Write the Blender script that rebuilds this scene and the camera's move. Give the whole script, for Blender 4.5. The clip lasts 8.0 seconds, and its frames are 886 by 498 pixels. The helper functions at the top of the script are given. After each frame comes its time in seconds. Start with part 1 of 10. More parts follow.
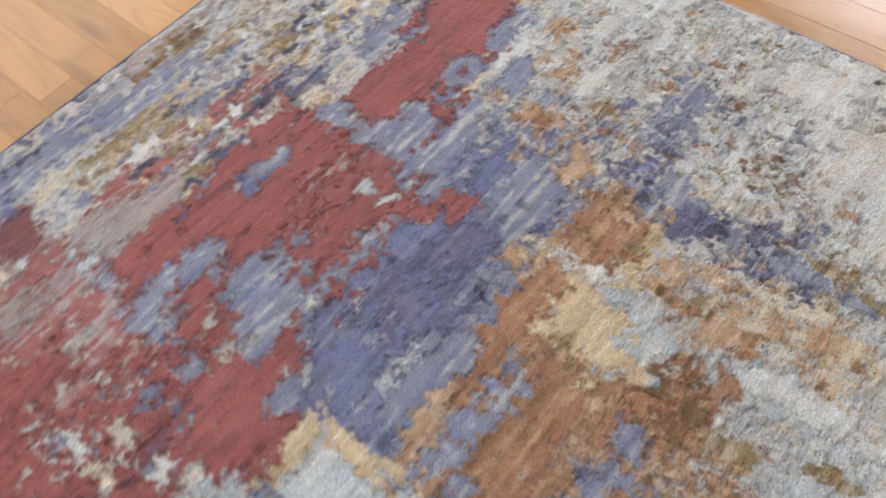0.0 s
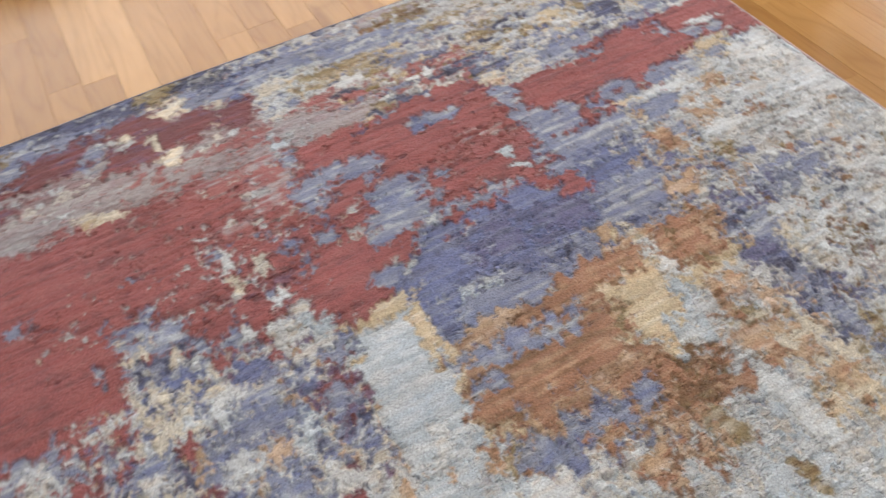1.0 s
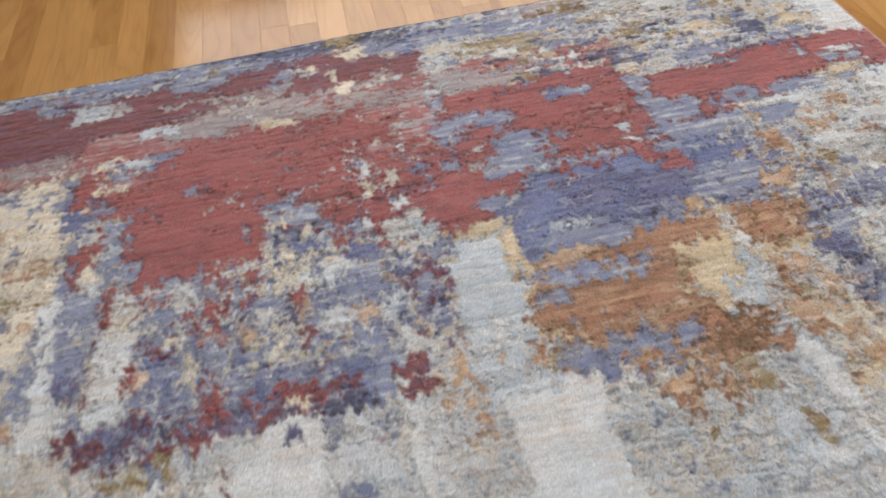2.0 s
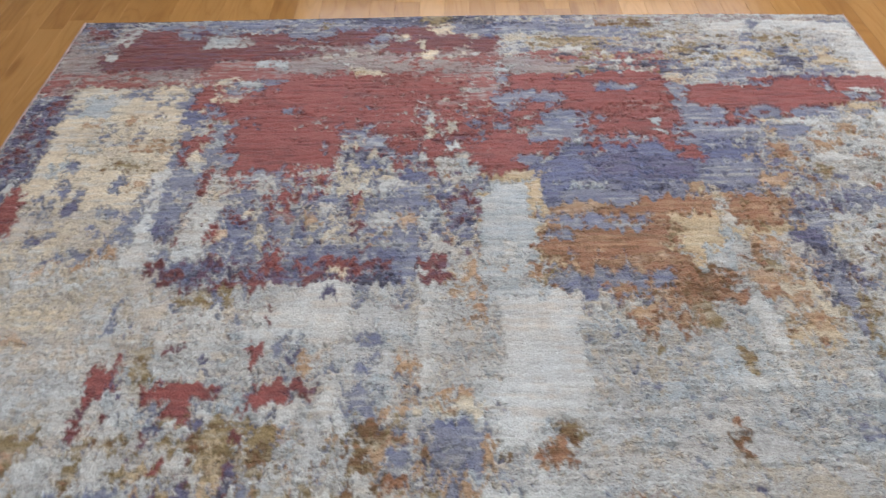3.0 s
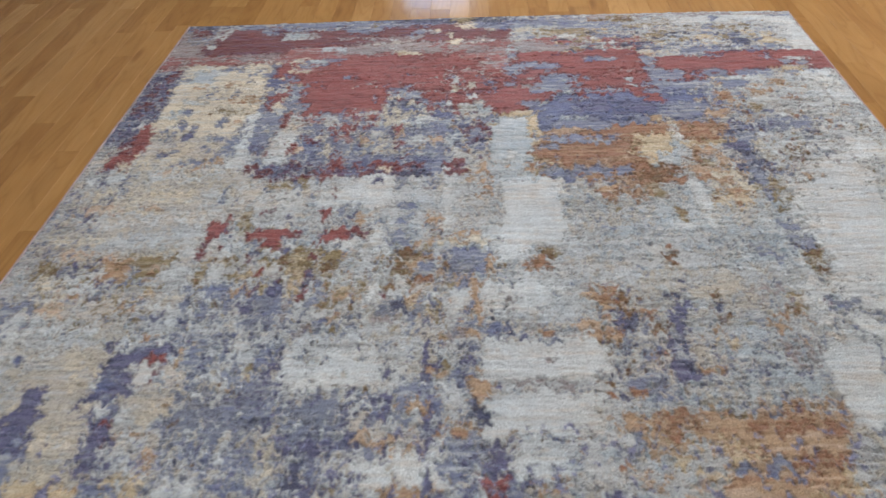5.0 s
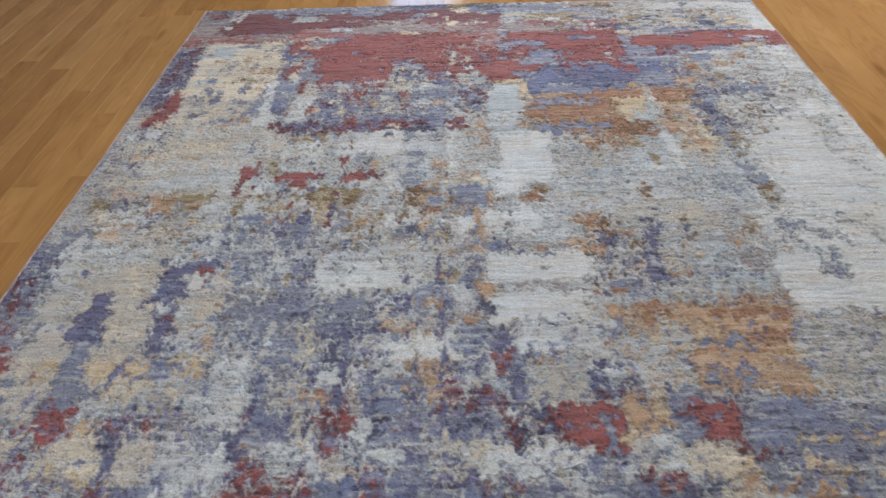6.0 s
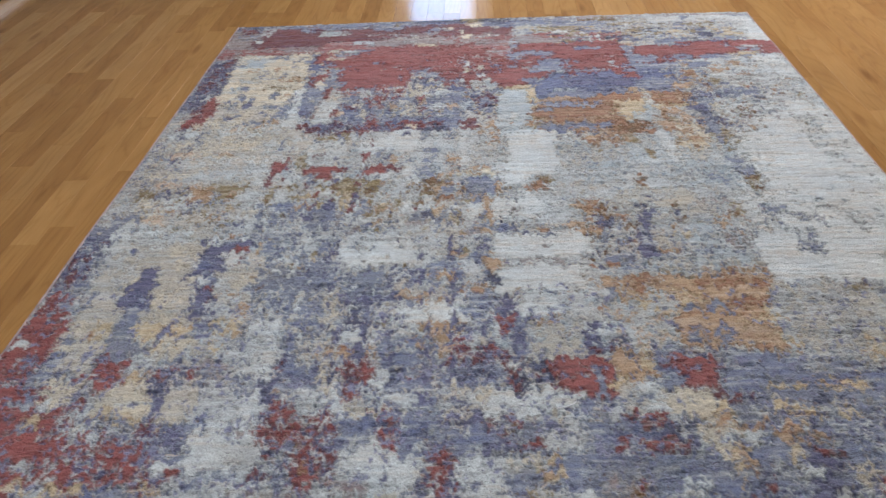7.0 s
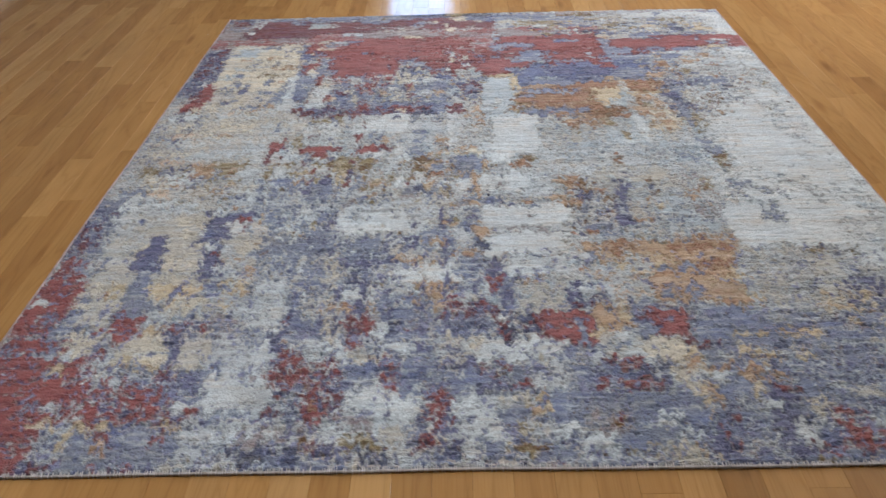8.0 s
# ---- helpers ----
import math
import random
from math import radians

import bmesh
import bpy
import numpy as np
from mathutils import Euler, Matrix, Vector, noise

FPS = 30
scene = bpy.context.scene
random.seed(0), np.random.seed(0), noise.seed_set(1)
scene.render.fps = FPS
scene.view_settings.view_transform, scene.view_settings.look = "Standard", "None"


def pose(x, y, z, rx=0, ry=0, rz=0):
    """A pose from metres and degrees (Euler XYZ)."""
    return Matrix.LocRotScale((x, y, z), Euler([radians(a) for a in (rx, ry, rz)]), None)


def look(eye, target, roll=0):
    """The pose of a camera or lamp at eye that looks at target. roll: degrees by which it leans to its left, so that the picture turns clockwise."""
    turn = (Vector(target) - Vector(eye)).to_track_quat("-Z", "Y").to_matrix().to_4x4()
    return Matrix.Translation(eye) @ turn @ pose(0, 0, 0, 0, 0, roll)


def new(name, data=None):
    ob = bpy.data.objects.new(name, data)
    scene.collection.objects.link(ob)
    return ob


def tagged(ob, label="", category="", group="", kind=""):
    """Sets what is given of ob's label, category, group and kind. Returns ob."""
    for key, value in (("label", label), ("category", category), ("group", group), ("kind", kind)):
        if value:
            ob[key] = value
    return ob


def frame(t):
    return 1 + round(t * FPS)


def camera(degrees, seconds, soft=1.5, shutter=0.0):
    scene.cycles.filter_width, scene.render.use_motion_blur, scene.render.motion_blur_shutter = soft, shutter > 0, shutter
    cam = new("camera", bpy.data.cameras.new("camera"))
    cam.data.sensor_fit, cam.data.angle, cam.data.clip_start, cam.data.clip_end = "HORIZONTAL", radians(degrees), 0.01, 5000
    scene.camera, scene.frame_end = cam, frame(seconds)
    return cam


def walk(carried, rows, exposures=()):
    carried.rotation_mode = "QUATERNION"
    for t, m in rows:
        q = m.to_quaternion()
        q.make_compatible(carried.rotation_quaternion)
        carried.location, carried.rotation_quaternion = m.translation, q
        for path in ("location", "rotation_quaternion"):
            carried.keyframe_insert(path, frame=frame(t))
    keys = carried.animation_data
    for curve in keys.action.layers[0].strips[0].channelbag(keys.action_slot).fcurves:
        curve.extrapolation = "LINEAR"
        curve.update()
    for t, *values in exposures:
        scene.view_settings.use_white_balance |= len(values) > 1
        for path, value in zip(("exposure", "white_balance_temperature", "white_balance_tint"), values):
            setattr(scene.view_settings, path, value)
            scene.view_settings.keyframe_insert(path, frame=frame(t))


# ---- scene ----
cam = camera(56.4, 8.0, soft=1.5, shutter=0.35)
PATH = [
    (0, (0.05, -1.324, 1.13), (0.722, -0.491, -0.56), -12.5),
    (0.5, (-0.082, -1.476, 1.171), (0.532, -0.502, -0.464), -8.9),
    (1, (-0.105, -1.661, 1.192), (0.389, -0.473, -0.339), -7.3),
    (1.5, (-0.075, -1.831, 1.184), (0.205, -0.478, -0.262), -7.3),
    (2, (-0.1, -2.023, 1.191), (0.057, -0.618, -0.223), -7.4),
    (2.2, (-0.129, -2.12, 1.189), (0.036, -0.714, -0.223), -5.4),
    (3.3, (-0.002, -2.562, 1.265), (-0.058, -1.048, -0.04), -0.9),
    (3.5, (0.007, -2.649, 1.262), (-0.037, -1.111, -0.016), -0.4),
    (4, (-0.053, -2.869, 1.282), (-0.04, -1.293, 0.05), 0.2),
    (4.5, (-0.041, -3.064, 1.272), (-0.056, -1.474, 0.059), -0.3),
    (5, (0.021, -3.245, 1.275), (-0.093, -1.643, 0.082), -3.4),
    (5.2, (0.016, -3.321, 1.256), (-0.124, -1.72, 0.065), -3.9),
    (6.3, (-0.056, -3.741, 1.292), (-0.1, -2.102, 0.147), -2.1),
    (6.5, (-0.033, -3.796, 1.298), (-0.102, -2.15, 0.164), -2.6),
    (7, (-0.014, -3.897, 1.303), (-0.125, -2.236, 0.196), -3.3),
    (7.5, (-0.048, -4.015, 1.302), (-0.161, -2.341, 0.213), -3.5),
    (8, (-0.059, -4.1, 1.305), (-0.108, -2.428, 0.209), -2.1),
]
# the picture warms up over the red end and cools as the camera draws back
EXPOSURE = [(0, 3.10, 6720, 14), (1.5, 3.18, 6670, 14), (2.2, 3.15, 6620, 14), (3.5, 3.05, 6480, 13), (5, 3.05, 6370, 12), (6.3, 3.10, 6240, 12), (8, 3.14, 6160, 11)]
walk(cam, [(t, look(eye, target, roll)) for t, eye, target, roll in PATH], EXPOSURE)

# ---- light ----
world = bpy.data.worlds.new("world")
scene.world = world
world.use_nodes = True
wn = world.node_tree
sky = wn.nodes.new("ShaderNodeTexSky")
sky.sky_type, sky.sun_disc = "NISHITA", False
sky.sun_elevation, sky.sun_rotation = radians(48), radians(140)
wn.nodes["Background"].inputs["Strength"].default_value = 0.15
wn.links.new(sky.outputs[0], wn.nodes["Background"].inputs["Color"])
sun = new("sun", bpy.data.lights.new("sun", "SUN"))
sun.data.energy, sun.data.angle, sun.data.color = 3.0, radians(0.5), (1.0, 0.95, 0.88)
sun.matrix_world = look((4, -4, 6.7), (0, 0, 0))

# room: x across, y towards the glazed door
X0, X1, Y0, Y1, H = -2.775, 3.4, -7.0, 5.5, 2.6
DOOR_X, DOOR_W, DOOR_H = -0.50, 0.93, 2.07


def area_lamp(name, x, y, z, sx, sy, power, color, aim):
    lamp = new(name, bpy.data.lights.new(name, "AREA"))
    lamp.data.shape, lamp.data.size, lamp.data.size_y = "RECTANGLE", sx, sy
    lamp.data.energy, lamp.data.color = power, color
    lamp.matrix_world = look((x, y, z), aim)
    return lamp


# unseen ceiling panels, added to light the rug and put sheen on the floor
FILL_LAMPS = [(0.75, 4.2, 4.3, 2.2, 5.6), (0.8, 2.3, 3.6, 0.9, 1.2), (0.05, 0.1, 1.1, 0.5, 4.1), (-0.6, -2.7, 1.1, 0.5, 4.2)]
for lx, ly, lw, ll, watts in FILL_LAMPS:
    area_lamp("added_panel_light", lx, ly, H - 0.075, lw, ll, watts, (0.93, 0.935, 0.965), (lx, ly, 0))

# unseen window added in the east wall to brighten that side of the floor
WIN_Y0, WIN_Y1, WIN_Z0, WIN_Z1 = -1.0, 0.9, 0.95, 2.15
area_lamp("added_window_light", X1 + 0.13, (WIN_Y0 + WIN_Y1) / 2, (WIN_Z0 + WIN_Z1) / 2, WIN_Y1 - WIN_Y0, WIN_Z1 - WIN_Z0, 8.5, (1.0, 0.93, 0.84), (X1 - 2, (WIN_Y0 + WIN_Y1) / 2, (WIN_Z0 + WIN_Z1) / 2))

# ---- materials ----


def material(name):
    m = bpy.data.materials.new(name)
    m.use_nodes = True
    return m, m.node_tree, m.node_tree.nodes["Principled BSDF"]


def node(nt, kind, **inputs):
    n = nt.nodes.new(kind)
    for key, value in inputs.items():
        n.inputs[key.replace("_", " ")].default_value = value
    return n


def ramp(nt, fac, stops):
    n = nt.nodes.new("ShaderNodeValToRGB")
    while len(n.color_ramp.elements) < len(stops):
        n.color_ramp.elements.new(0.5)
    for e, (at, c) in zip(n.color_ramp.elements, stops):
        e.position, e.color = at, (*c, 1)
    nt.links.new(fac, n.inputs[0])
    return n.outputs[0]


def mix(nt, fac, a, b, blend="MIX"):
    n = nt.nodes.new("ShaderNodeMix")
    n.data_type, n.blend_type = "RGBA", blend
    for value, socket in ((fac, n.inputs[0]), (a, n.inputs[6]), (b, n.inputs[7])):
        if hasattr(value, "is_output"):
            nt.links.new(value, socket)
        else:
            socket.default_value = value if isinstance(value, float) else (*value, 1)
    return n.outputs[2]


def mapped(nt, source, scale, add=None):
    n = node(nt, "ShaderNodeMapping", Scale=scale)
    nt.links.new(source, n.inputs[0])
    if add is not None:
        nt.links.new(add, n.inputs["Location"])
    return n.outputs[0]


def texture(nt, kind, vector, **inputs):
    n = node(nt, kind, **inputs)
    nt.links.new(vector, n.inputs["Vector"])
    return n


def bump(nt, bsdf, height, strength, distance, under=None):
    n = node(nt, "ShaderNodeBump", Strength=strength, Distance=distance)
    nt.links.new(height, n.inputs["Height"])
    if under is not None:
        nt.links.new(under, n.inputs["Normal"])
    nt.links.new(n.outputs[0], bsdf.inputs["Normal"])
    return n.outputs[0]


def plain(name, color, rough, spread=0.06, scale=6.0, relief=0.0):
    m, nt, b = material(name)
    at = nt.nodes.new("ShaderNodeTexCoord").outputs["Object"]
    n = texture(nt, "ShaderNodeTexNoise", at, Scale=scale, Detail=6.0)
    dark = tuple(c * (1 - spread) for c in color)
    light = tuple(min(1, c * (1 + spread)) for c in color)
    nt.links.new(ramp(nt, n.outputs[0], [(0.3, dark), (0.7, light)]), b.inputs["Base Color"])
    b.inputs["Roughness"].default_value = rough
    if relief:
        fine = texture(nt, "ShaderNodeTexNoise", at, Scale=180.0, Detail=3.0)
        bump(nt, b, fine.outputs[0], relief, 0.002)
    return m


def oak(name, per_piece):
    """Satin oak boards, grain along y. The random value comes from the object or from the mesh island."""
    m, nt, b = material(name)
    at = nt.nodes.new("ShaderNodeTexCoord").outputs["Object"]
    rnd = (nt.nodes.new("ShaderNodeObjectInfo") if per_piece else nt.nodes.new("ShaderNodeNewGeometry"))
    rnd = rnd.outputs["Random"] if per_piece else rnd.outputs["Random Per Island"]
    wn_ = nt.nodes.new("ShaderNodeTexWhiteNoise")
    wn_.noise_dimensions = "1D"
    nt.links.new(rnd, wn_.inputs["W"])
    shift = nt.nodes.new("ShaderNodeVectorMath")
    shift.operation = "SCALE"
    nt.links.new(wn_.outputs["Color"], shift.inputs[0])
    shift.inputs["Scale"].default_value = 40.0
    tone = ramp(nt, wn_.outputs["Value"], [(0.0, (0.26, 0.132, 0.043)), (0.06, (0.355, 0.188, 0.062)), (0.3, (0.395, 0.214, 0.072)), (0.7, (0.425, 0.236, 0.082)), (0.9, (0.445, 0.252, 0.091)), (1.0, (0.50, 0.295, 0.115))])
    # cathedral grain
    big = texture(nt, "ShaderNodeTexNoise", mapped(nt, at, (9, 1.1, 9), shift.outputs[0]), Scale=1.0, Detail=2.0, Distortion=0.6)
    rings = nt.nodes.new("ShaderNodeMath")
    rings.operation = "MULTIPLY"
    rings.inputs[1].default_value = 9.0
    nt.links.new(big.outputs[0], rings.inputs[0])
    fract = nt.nodes.new("ShaderNodeMath")
    fract.operation = "PINGPONG"
    fract.inputs[1].default_value = 0.5
    nt.links.new(rings.outputs[0], fract.inputs[0])
    grain = ramp(nt, fract.outputs[0], [(0.0, (0.72, 0.66, 0.60)), (0.14, (0.93, 0.91, 0.88)), (0.5, (1.06, 1.05, 1.03))])
    c = mix(nt, 0.42, tone, grain, "MULTIPLY")
    pores = texture(nt, "ShaderNodeTexNoise", mapped(nt, at, (420, 9, 420), shift.outputs[0]), Scale=1.0, Detail=3.0)
    c = mix(nt, 0.28, c, ramp(nt, pores.outputs[0], [(0.36, (0.70, 0.62, 0.54)), (0.5, (1, 1, 1))]), "MULTIPLY")
    cloud = texture(nt, "ShaderNodeTexNoise", mapped(nt, at, (5, 2, 5), shift.outputs[0]), Scale=1.0, Detail=3.0)
    c = mix(nt, 0.8, c, ramp(nt, cloud.outputs[0], [(0.3, (0.86, 0.84, 0.82)), (0.7, (1.1, 1.1, 1.08))]), "MULTIPLY")
    knots = texture(nt, "ShaderNodeTexVoronoi", mapped(nt, at, (7, 1.6, 7), shift.outputs[0]), Scale=1.0)
    c = mix(nt, 0.5, c, ramp(nt, knots.outputs["Distance"], [(0.06, (0.42, 0.33, 0.26)), (0.16, (1, 1, 1))]), "MULTIPLY")
    nt.links.new(c, b.inputs["Base Color"])
    worn = texture(nt, "ShaderNodeTexNoise", mapped(nt, at, (6, 3, 6)), Scale=1.0, Detail=5.0)
    nt.links.new(ramp(nt, worn.outputs[0], [(0.3, (0.085,) * 3), (0.7, (0.14,) * 3)]), b.inputs["Roughness"])
    wave = texture(nt, "ShaderNodeTexNoise", mapped(nt, at, (14, 3, 14), shift.outputs[0]), Scale=1.0, Detail=1.0)
    n1 = bump(nt, b, wave.outputs[0], 0.06, 0.003)
    bump(nt, b, pores.outputs[0], 0.10, 0.0006, n1)
    return m


OAK_PIECE, OAK_REST = oak("oak_boards", True), oak("oak_floor", False)
WALL = plain("painted_plaster", (0.13, 0.105, 0.08), 0.7, 0.03, 2.0, 0.05)
CEILING = plain("ceiling_paint", (0.62, 0.61, 0.59), 0.8, 0.02, 2.0)
WHITE_PAINT = plain("white_woodwork", (0.78, 0.77, 0.74), 0.4, 0.02, 8.0)
DARK_GAP = plain("subfloor_boards", (0.06, 0.04, 0.025), 0.9, 0.3, 10.0)
CORD = plain("overcast_yarn", (0.42, 0.38, 0.34), 0.85, 0.25, 60.0, 0.4)
SIDE_CORD = plain("pale_overcast_yarn", (0.38, 0.30, 0.28), 0.85, 0.4, 25.0, 0.4)
FAR_CORD = plain("slate_overcast_yarn", (0.12, 0.12, 0.15), 0.85, 0.4, 25.0, 0.4)
LINT = plain("white_thread", (0.85, 0.85, 0.85), 0.7, 0.03, 50.0)
STITCH = plain("pale_stitch_yarn", (0.52, 0.49, 0.47), 0.85, 0.3, 90.0)
GRASS = plain("lawn", (0.10, 0.13, 0.05), 0.9, 0.3, 3.0)
METAL = plain("brushed_steel", (0.55, 0.54, 0.52), 0.35, 0.05, 40.0)
METAL.node_tree.nodes["Principled BSDF"].inputs["Metallic"].default_value = 1.0

LIT, _, lit_b = material("fill_panel_diffuser")
lit_b.inputs["Base Color"].default_value = (0.9, 0.9, 0.88, 1)
lit_b.inputs["Emission Color"].default_value = (0.88, 0.93, 1.0, 1)
lit_b.inputs["Emission Strength"].default_value = 0.1

GLASS, g_nt, g_b = material("clear_glass")
g_nt.nodes.remove(g_b)
see = g_nt.nodes.new("ShaderNodeBsdfTransparent")
shine = node(g_nt, "ShaderNodeBsdfGlossy", Roughness=0.0)
blend = g_nt.nodes.new("ShaderNodeMixShader")
g_nt.links.new(node(g_nt, "ShaderNodeFresnel", IOR=1.45).outputs[0], blend.inputs[0])
g_nt.links.new(see.outputs[0], blend.inputs[1])
g_nt.links.new(shine.outputs[0], blend.inputs[2])
g_nt.links.new(blend.outputs[0], g_nt.nodes["Material Output"].inputs["Surface"])


def pile():
    """Cut wool and viscose pile: yarn colour from the weave, with fine rows across the rug."""
    m, nt, b = material("rug_pile")
    at = nt.nodes.new("ShaderNodeTexCoord").outputs["Object"]
    yarn = nt.nodes.new("ShaderNodeAttribute")
    yarn.attribute_name = "yarn"
    streak = texture(nt, "ShaderNodeTexNoise", mapped(nt, at, (60, 260, 60)), Scale=1.0, Detail=4.0, Roughness=0.65)
    c = mix(nt, 0.35, yarn.outputs["Color"], ramp(nt, streak.outputs[0], [(0.25, (0.66, 0.65, 0.66)), (0.5, (1, 1, 1)), (0.75, (1.22, 1.22, 1.2))]), "MULTIPLY")
    # single tufts, each a little lighter or darker; shaded gaps painted into the colour
    knot = texture(nt, "ShaderNodeTexVoronoi", mapped(nt, at, (215, 290, 215)), Scale=1.0, Randomness=1.0)
    c = mix(nt, 0.36, c, ramp(nt, knot.outputs["Distance"], [(0.0, (1.22, 1.21, 1.2)), (0.45, (1.02, 1.02, 1.02)), (0.85, (0.62, 0.61, 0.62))]), "MULTIPLY")
    each = nt.nodes.new("ShaderNodeSeparateColor")
    nt.links.new(knot.outputs["Color"], each.inputs[0])
    c = mix(nt, 0.38, c, ramp(nt, each.outputs[0], [(0.0, (0.74, 0.73, 0.74)), (0.5, (1.0, 1.0, 1.0)), (1.0, (1.3, 1.3, 1.29))]), "MULTIPLY")
    tuft = texture(nt, "ShaderNodeTexNoise", mapped(nt, at, (420, 520, 420)), Scale=1.0, Detail=2.0)
    c = mix(nt, 0.3, c, ramp(nt, tuft.outputs[0], [(0.3, (0.78, 0.78, 0.78)), (0.7, (1.16, 1.16, 1.16))]), "MULTIPLY")
    nt.links.new(c, b.inputs["Base Color"])
    b.inputs["Roughness"].default_value = 0.62
    b.inputs["Specular IOR Level"].default_value = 0.35
    b.inputs["Sheen Weight"].default_value = 0.12
    b.inputs["Sheen Roughness"].default_value = 0.4
    n1 = bump(nt, b, streak.outputs[0], 0.25, 0.004)
    low = nt.nodes.new("ShaderNodeMath")
    low.operation = "MULTIPLY"
    low.inputs[1].default_value = -1.0
    nt.links.new(knot.outputs["Distance"], low.inputs[0])
    n1 = bump(nt, b, low.outputs[0], 0.8, 0.0022, n1)
    n2 = bump(nt, b, tuft.outputs[0], 0.6, 0.002, n1)
    # short cut-in dashes where two yarns meet
    cut = nt.nodes.new("ShaderNodeAttribute")
    cut.attribute_name = "carve"
    dash = texture(nt, "ShaderNodeTexNoise", mapped(nt, at, (95, 240, 95)), Scale=1.0, Detail=1.5)
    deep = nt.nodes.new("ShaderNodeMath")
    deep.operation = "MULTIPLY"
    nt.links.new(ramp(nt, dash.outputs[0], [(0.36, (0, 0, 0)), (0.47, (1, 1, 1))]), deep.inputs[0])
    nt.links.new(cut.outputs["Fac"], deep.inputs[1])
    bump(nt, b, deep.outputs[0], 0.75, 0.004, n2)
    return m


PILE = pile()

# ---- mesh helpers ----


def thing(name, bm, mat, label="", category="", group="", kind="", smooth=False):
    me = bpy.data.meshes.new(name)
    bm.to_mesh(me)
    bm.free()
    me.materials.append(mat)
    if smooth:
        me.polygons.foreach_set("use_smooth", [True] * len(me.polygons))
    return tagged(new(name, me), label, category, group, kind)


def part(name, bm, mat, parent, label="", kind="", smooth=False):
    ob = thing(name, bm, mat, label, kind=kind, smooth=smooth)
    ob.parent = parent
    return ob


def box(bm, x0, y0, z0, x1, y1, z1, bevel=0.0):
    made = bmesh.ops.create_cube(bm, size=1, matrix=Matrix.Translation(((x0 + x1) / 2, (y0 + y1) / 2, (z0 + z1) / 2)) @ Matrix.Diagonal((x1 - x0, y1 - y0, z1 - z0, 1)))
    if bevel:
        edges = list({e for v in made["verts"] for e in v.link_edges})
        bmesh.ops.bevel(bm, geom=edges, offset=bevel, segments=2, affect="EDGES", profile=0.5)
    return bm


def boxes(*sizes, bevel=0.0):
    bm = bmesh.new()
    for s in sizes:
        box(bm, *s, bevel=bevel)
    return bm


# ---- room ----
T = 0.15
floor = thing("floor", boxes((X0 - T, Y0 - T, -0.30, X1 + T, Y1 + T, -0.0195)), DARK_GAP, "dark boarded subfloor under the oak floor", "floor", kind="structure")
thing("ceiling", boxes((X0 - T, Y0 - T, H, X1 + T, Y1 + T, H + 0.2)), CEILING, "plain pale grey painted ceiling", "ceiling", kind="structure")
thing("wall_west", boxes((X0 - T, Y0 - T, -0.02, X0, Y1 + T, H)), WALL, "plain dark taupe painted wall", "wall", kind="structure")
thing("wall_east", boxes((X1, Y0 - T, -0.02, X1 + T, WIN_Y0, H), (X1, WIN_Y1, -0.02, X1 + T, Y1 + T, H), (X1, WIN_Y0, -0.02, X1 + T, WIN_Y1, WIN_Z0), (X1, WIN_Y0, WIN_Z1, X1 + T, WIN_Y1, H)), WALL, "plain dark taupe painted wall with an added window opening", "wall", kind="structure")
# frame, pane and sill of the added window
added_window = thing("added_window", boxes((X1 + 0.05, WIN_Y0, WIN_Z0, X1 + 0.09, WIN_Y0 + 0.06, WIN_Z1), (X1 + 0.05, WIN_Y1 - 0.06, WIN_Z0, X1 + 0.09, WIN_Y1, WIN_Z1), (X1 + 0.05, WIN_Y0 + 0.06, WIN_Z0, X1 + 0.09, WIN_Y1 - 0.06, WIN_Z0 + 0.06), (X1 + 0.05, WIN_Y0 + 0.06, WIN_Z1 - 0.06, X1 + 0.09, WIN_Y1 - 0.06, WIN_Z1)), WHITE_PAINT, "unseen white framed window with one clear pane, added for light", "window", kind="structure")
window_pane = part("pane", boxes((X1 + 0.067, WIN_Y0 + 0.06, WIN_Z0 + 0.06, X1 + 0.073, WIN_Y1 - 0.06, WIN_Z1 - 0.06)), GLASS, added_window, "clear glass pane")
window_pane.visible_shadow = False
part("window_sill", boxes((X1 - 0.06, WIN_Y0 - 0.04, WIN_Z0 - 0.03, X1 + 0.05, WIN_Y1 + 0.04, WIN_Z0 - 0.003), bevel=0.004), WHITE_PAINT, added_window, "white sill of the added window")
thing("wall_south", boxes((X0, Y0 - T, -0.02, X1, Y0, H)), WALL, "plain dark taupe painted wall", "wall", kind="structure")
dl, dr = DOOR_X - DOOR_W / 2, DOOR_X + DOOR_W / 2
thing("wall_north", boxes((X0, Y1, -0.02, dl, Y1 + T, H), (dr, Y1, -0.02, X1, Y1 + T, H), (dl, Y1, DOOR_H, dr, Y1 + T, H)), WALL, "plain dark taupe painted wall with a door opening", "wall", kind="structure")
thing("baseboard", boxes((X0, Y0, 0.004, X0 + 0.015, Y1, 0.10), (X1 - 0.015, Y0, 0.004, X1, Y1, 0.10), (X0 + 0.015, Y1 - 0.015, 0.004, dl - 0.07, Y1, 0.10), (dr + 0.07, Y1 - 0.015, 0.004, X1 - 0.015, Y1, 0.10), (X0 + 0.015, Y0, 0.004, X1 - 0.015, Y0 + 0.015, 0.10), bevel=0.003), WHITE_PAINT, "white painted baseboard along the walls", "baseboard", kind="structure")
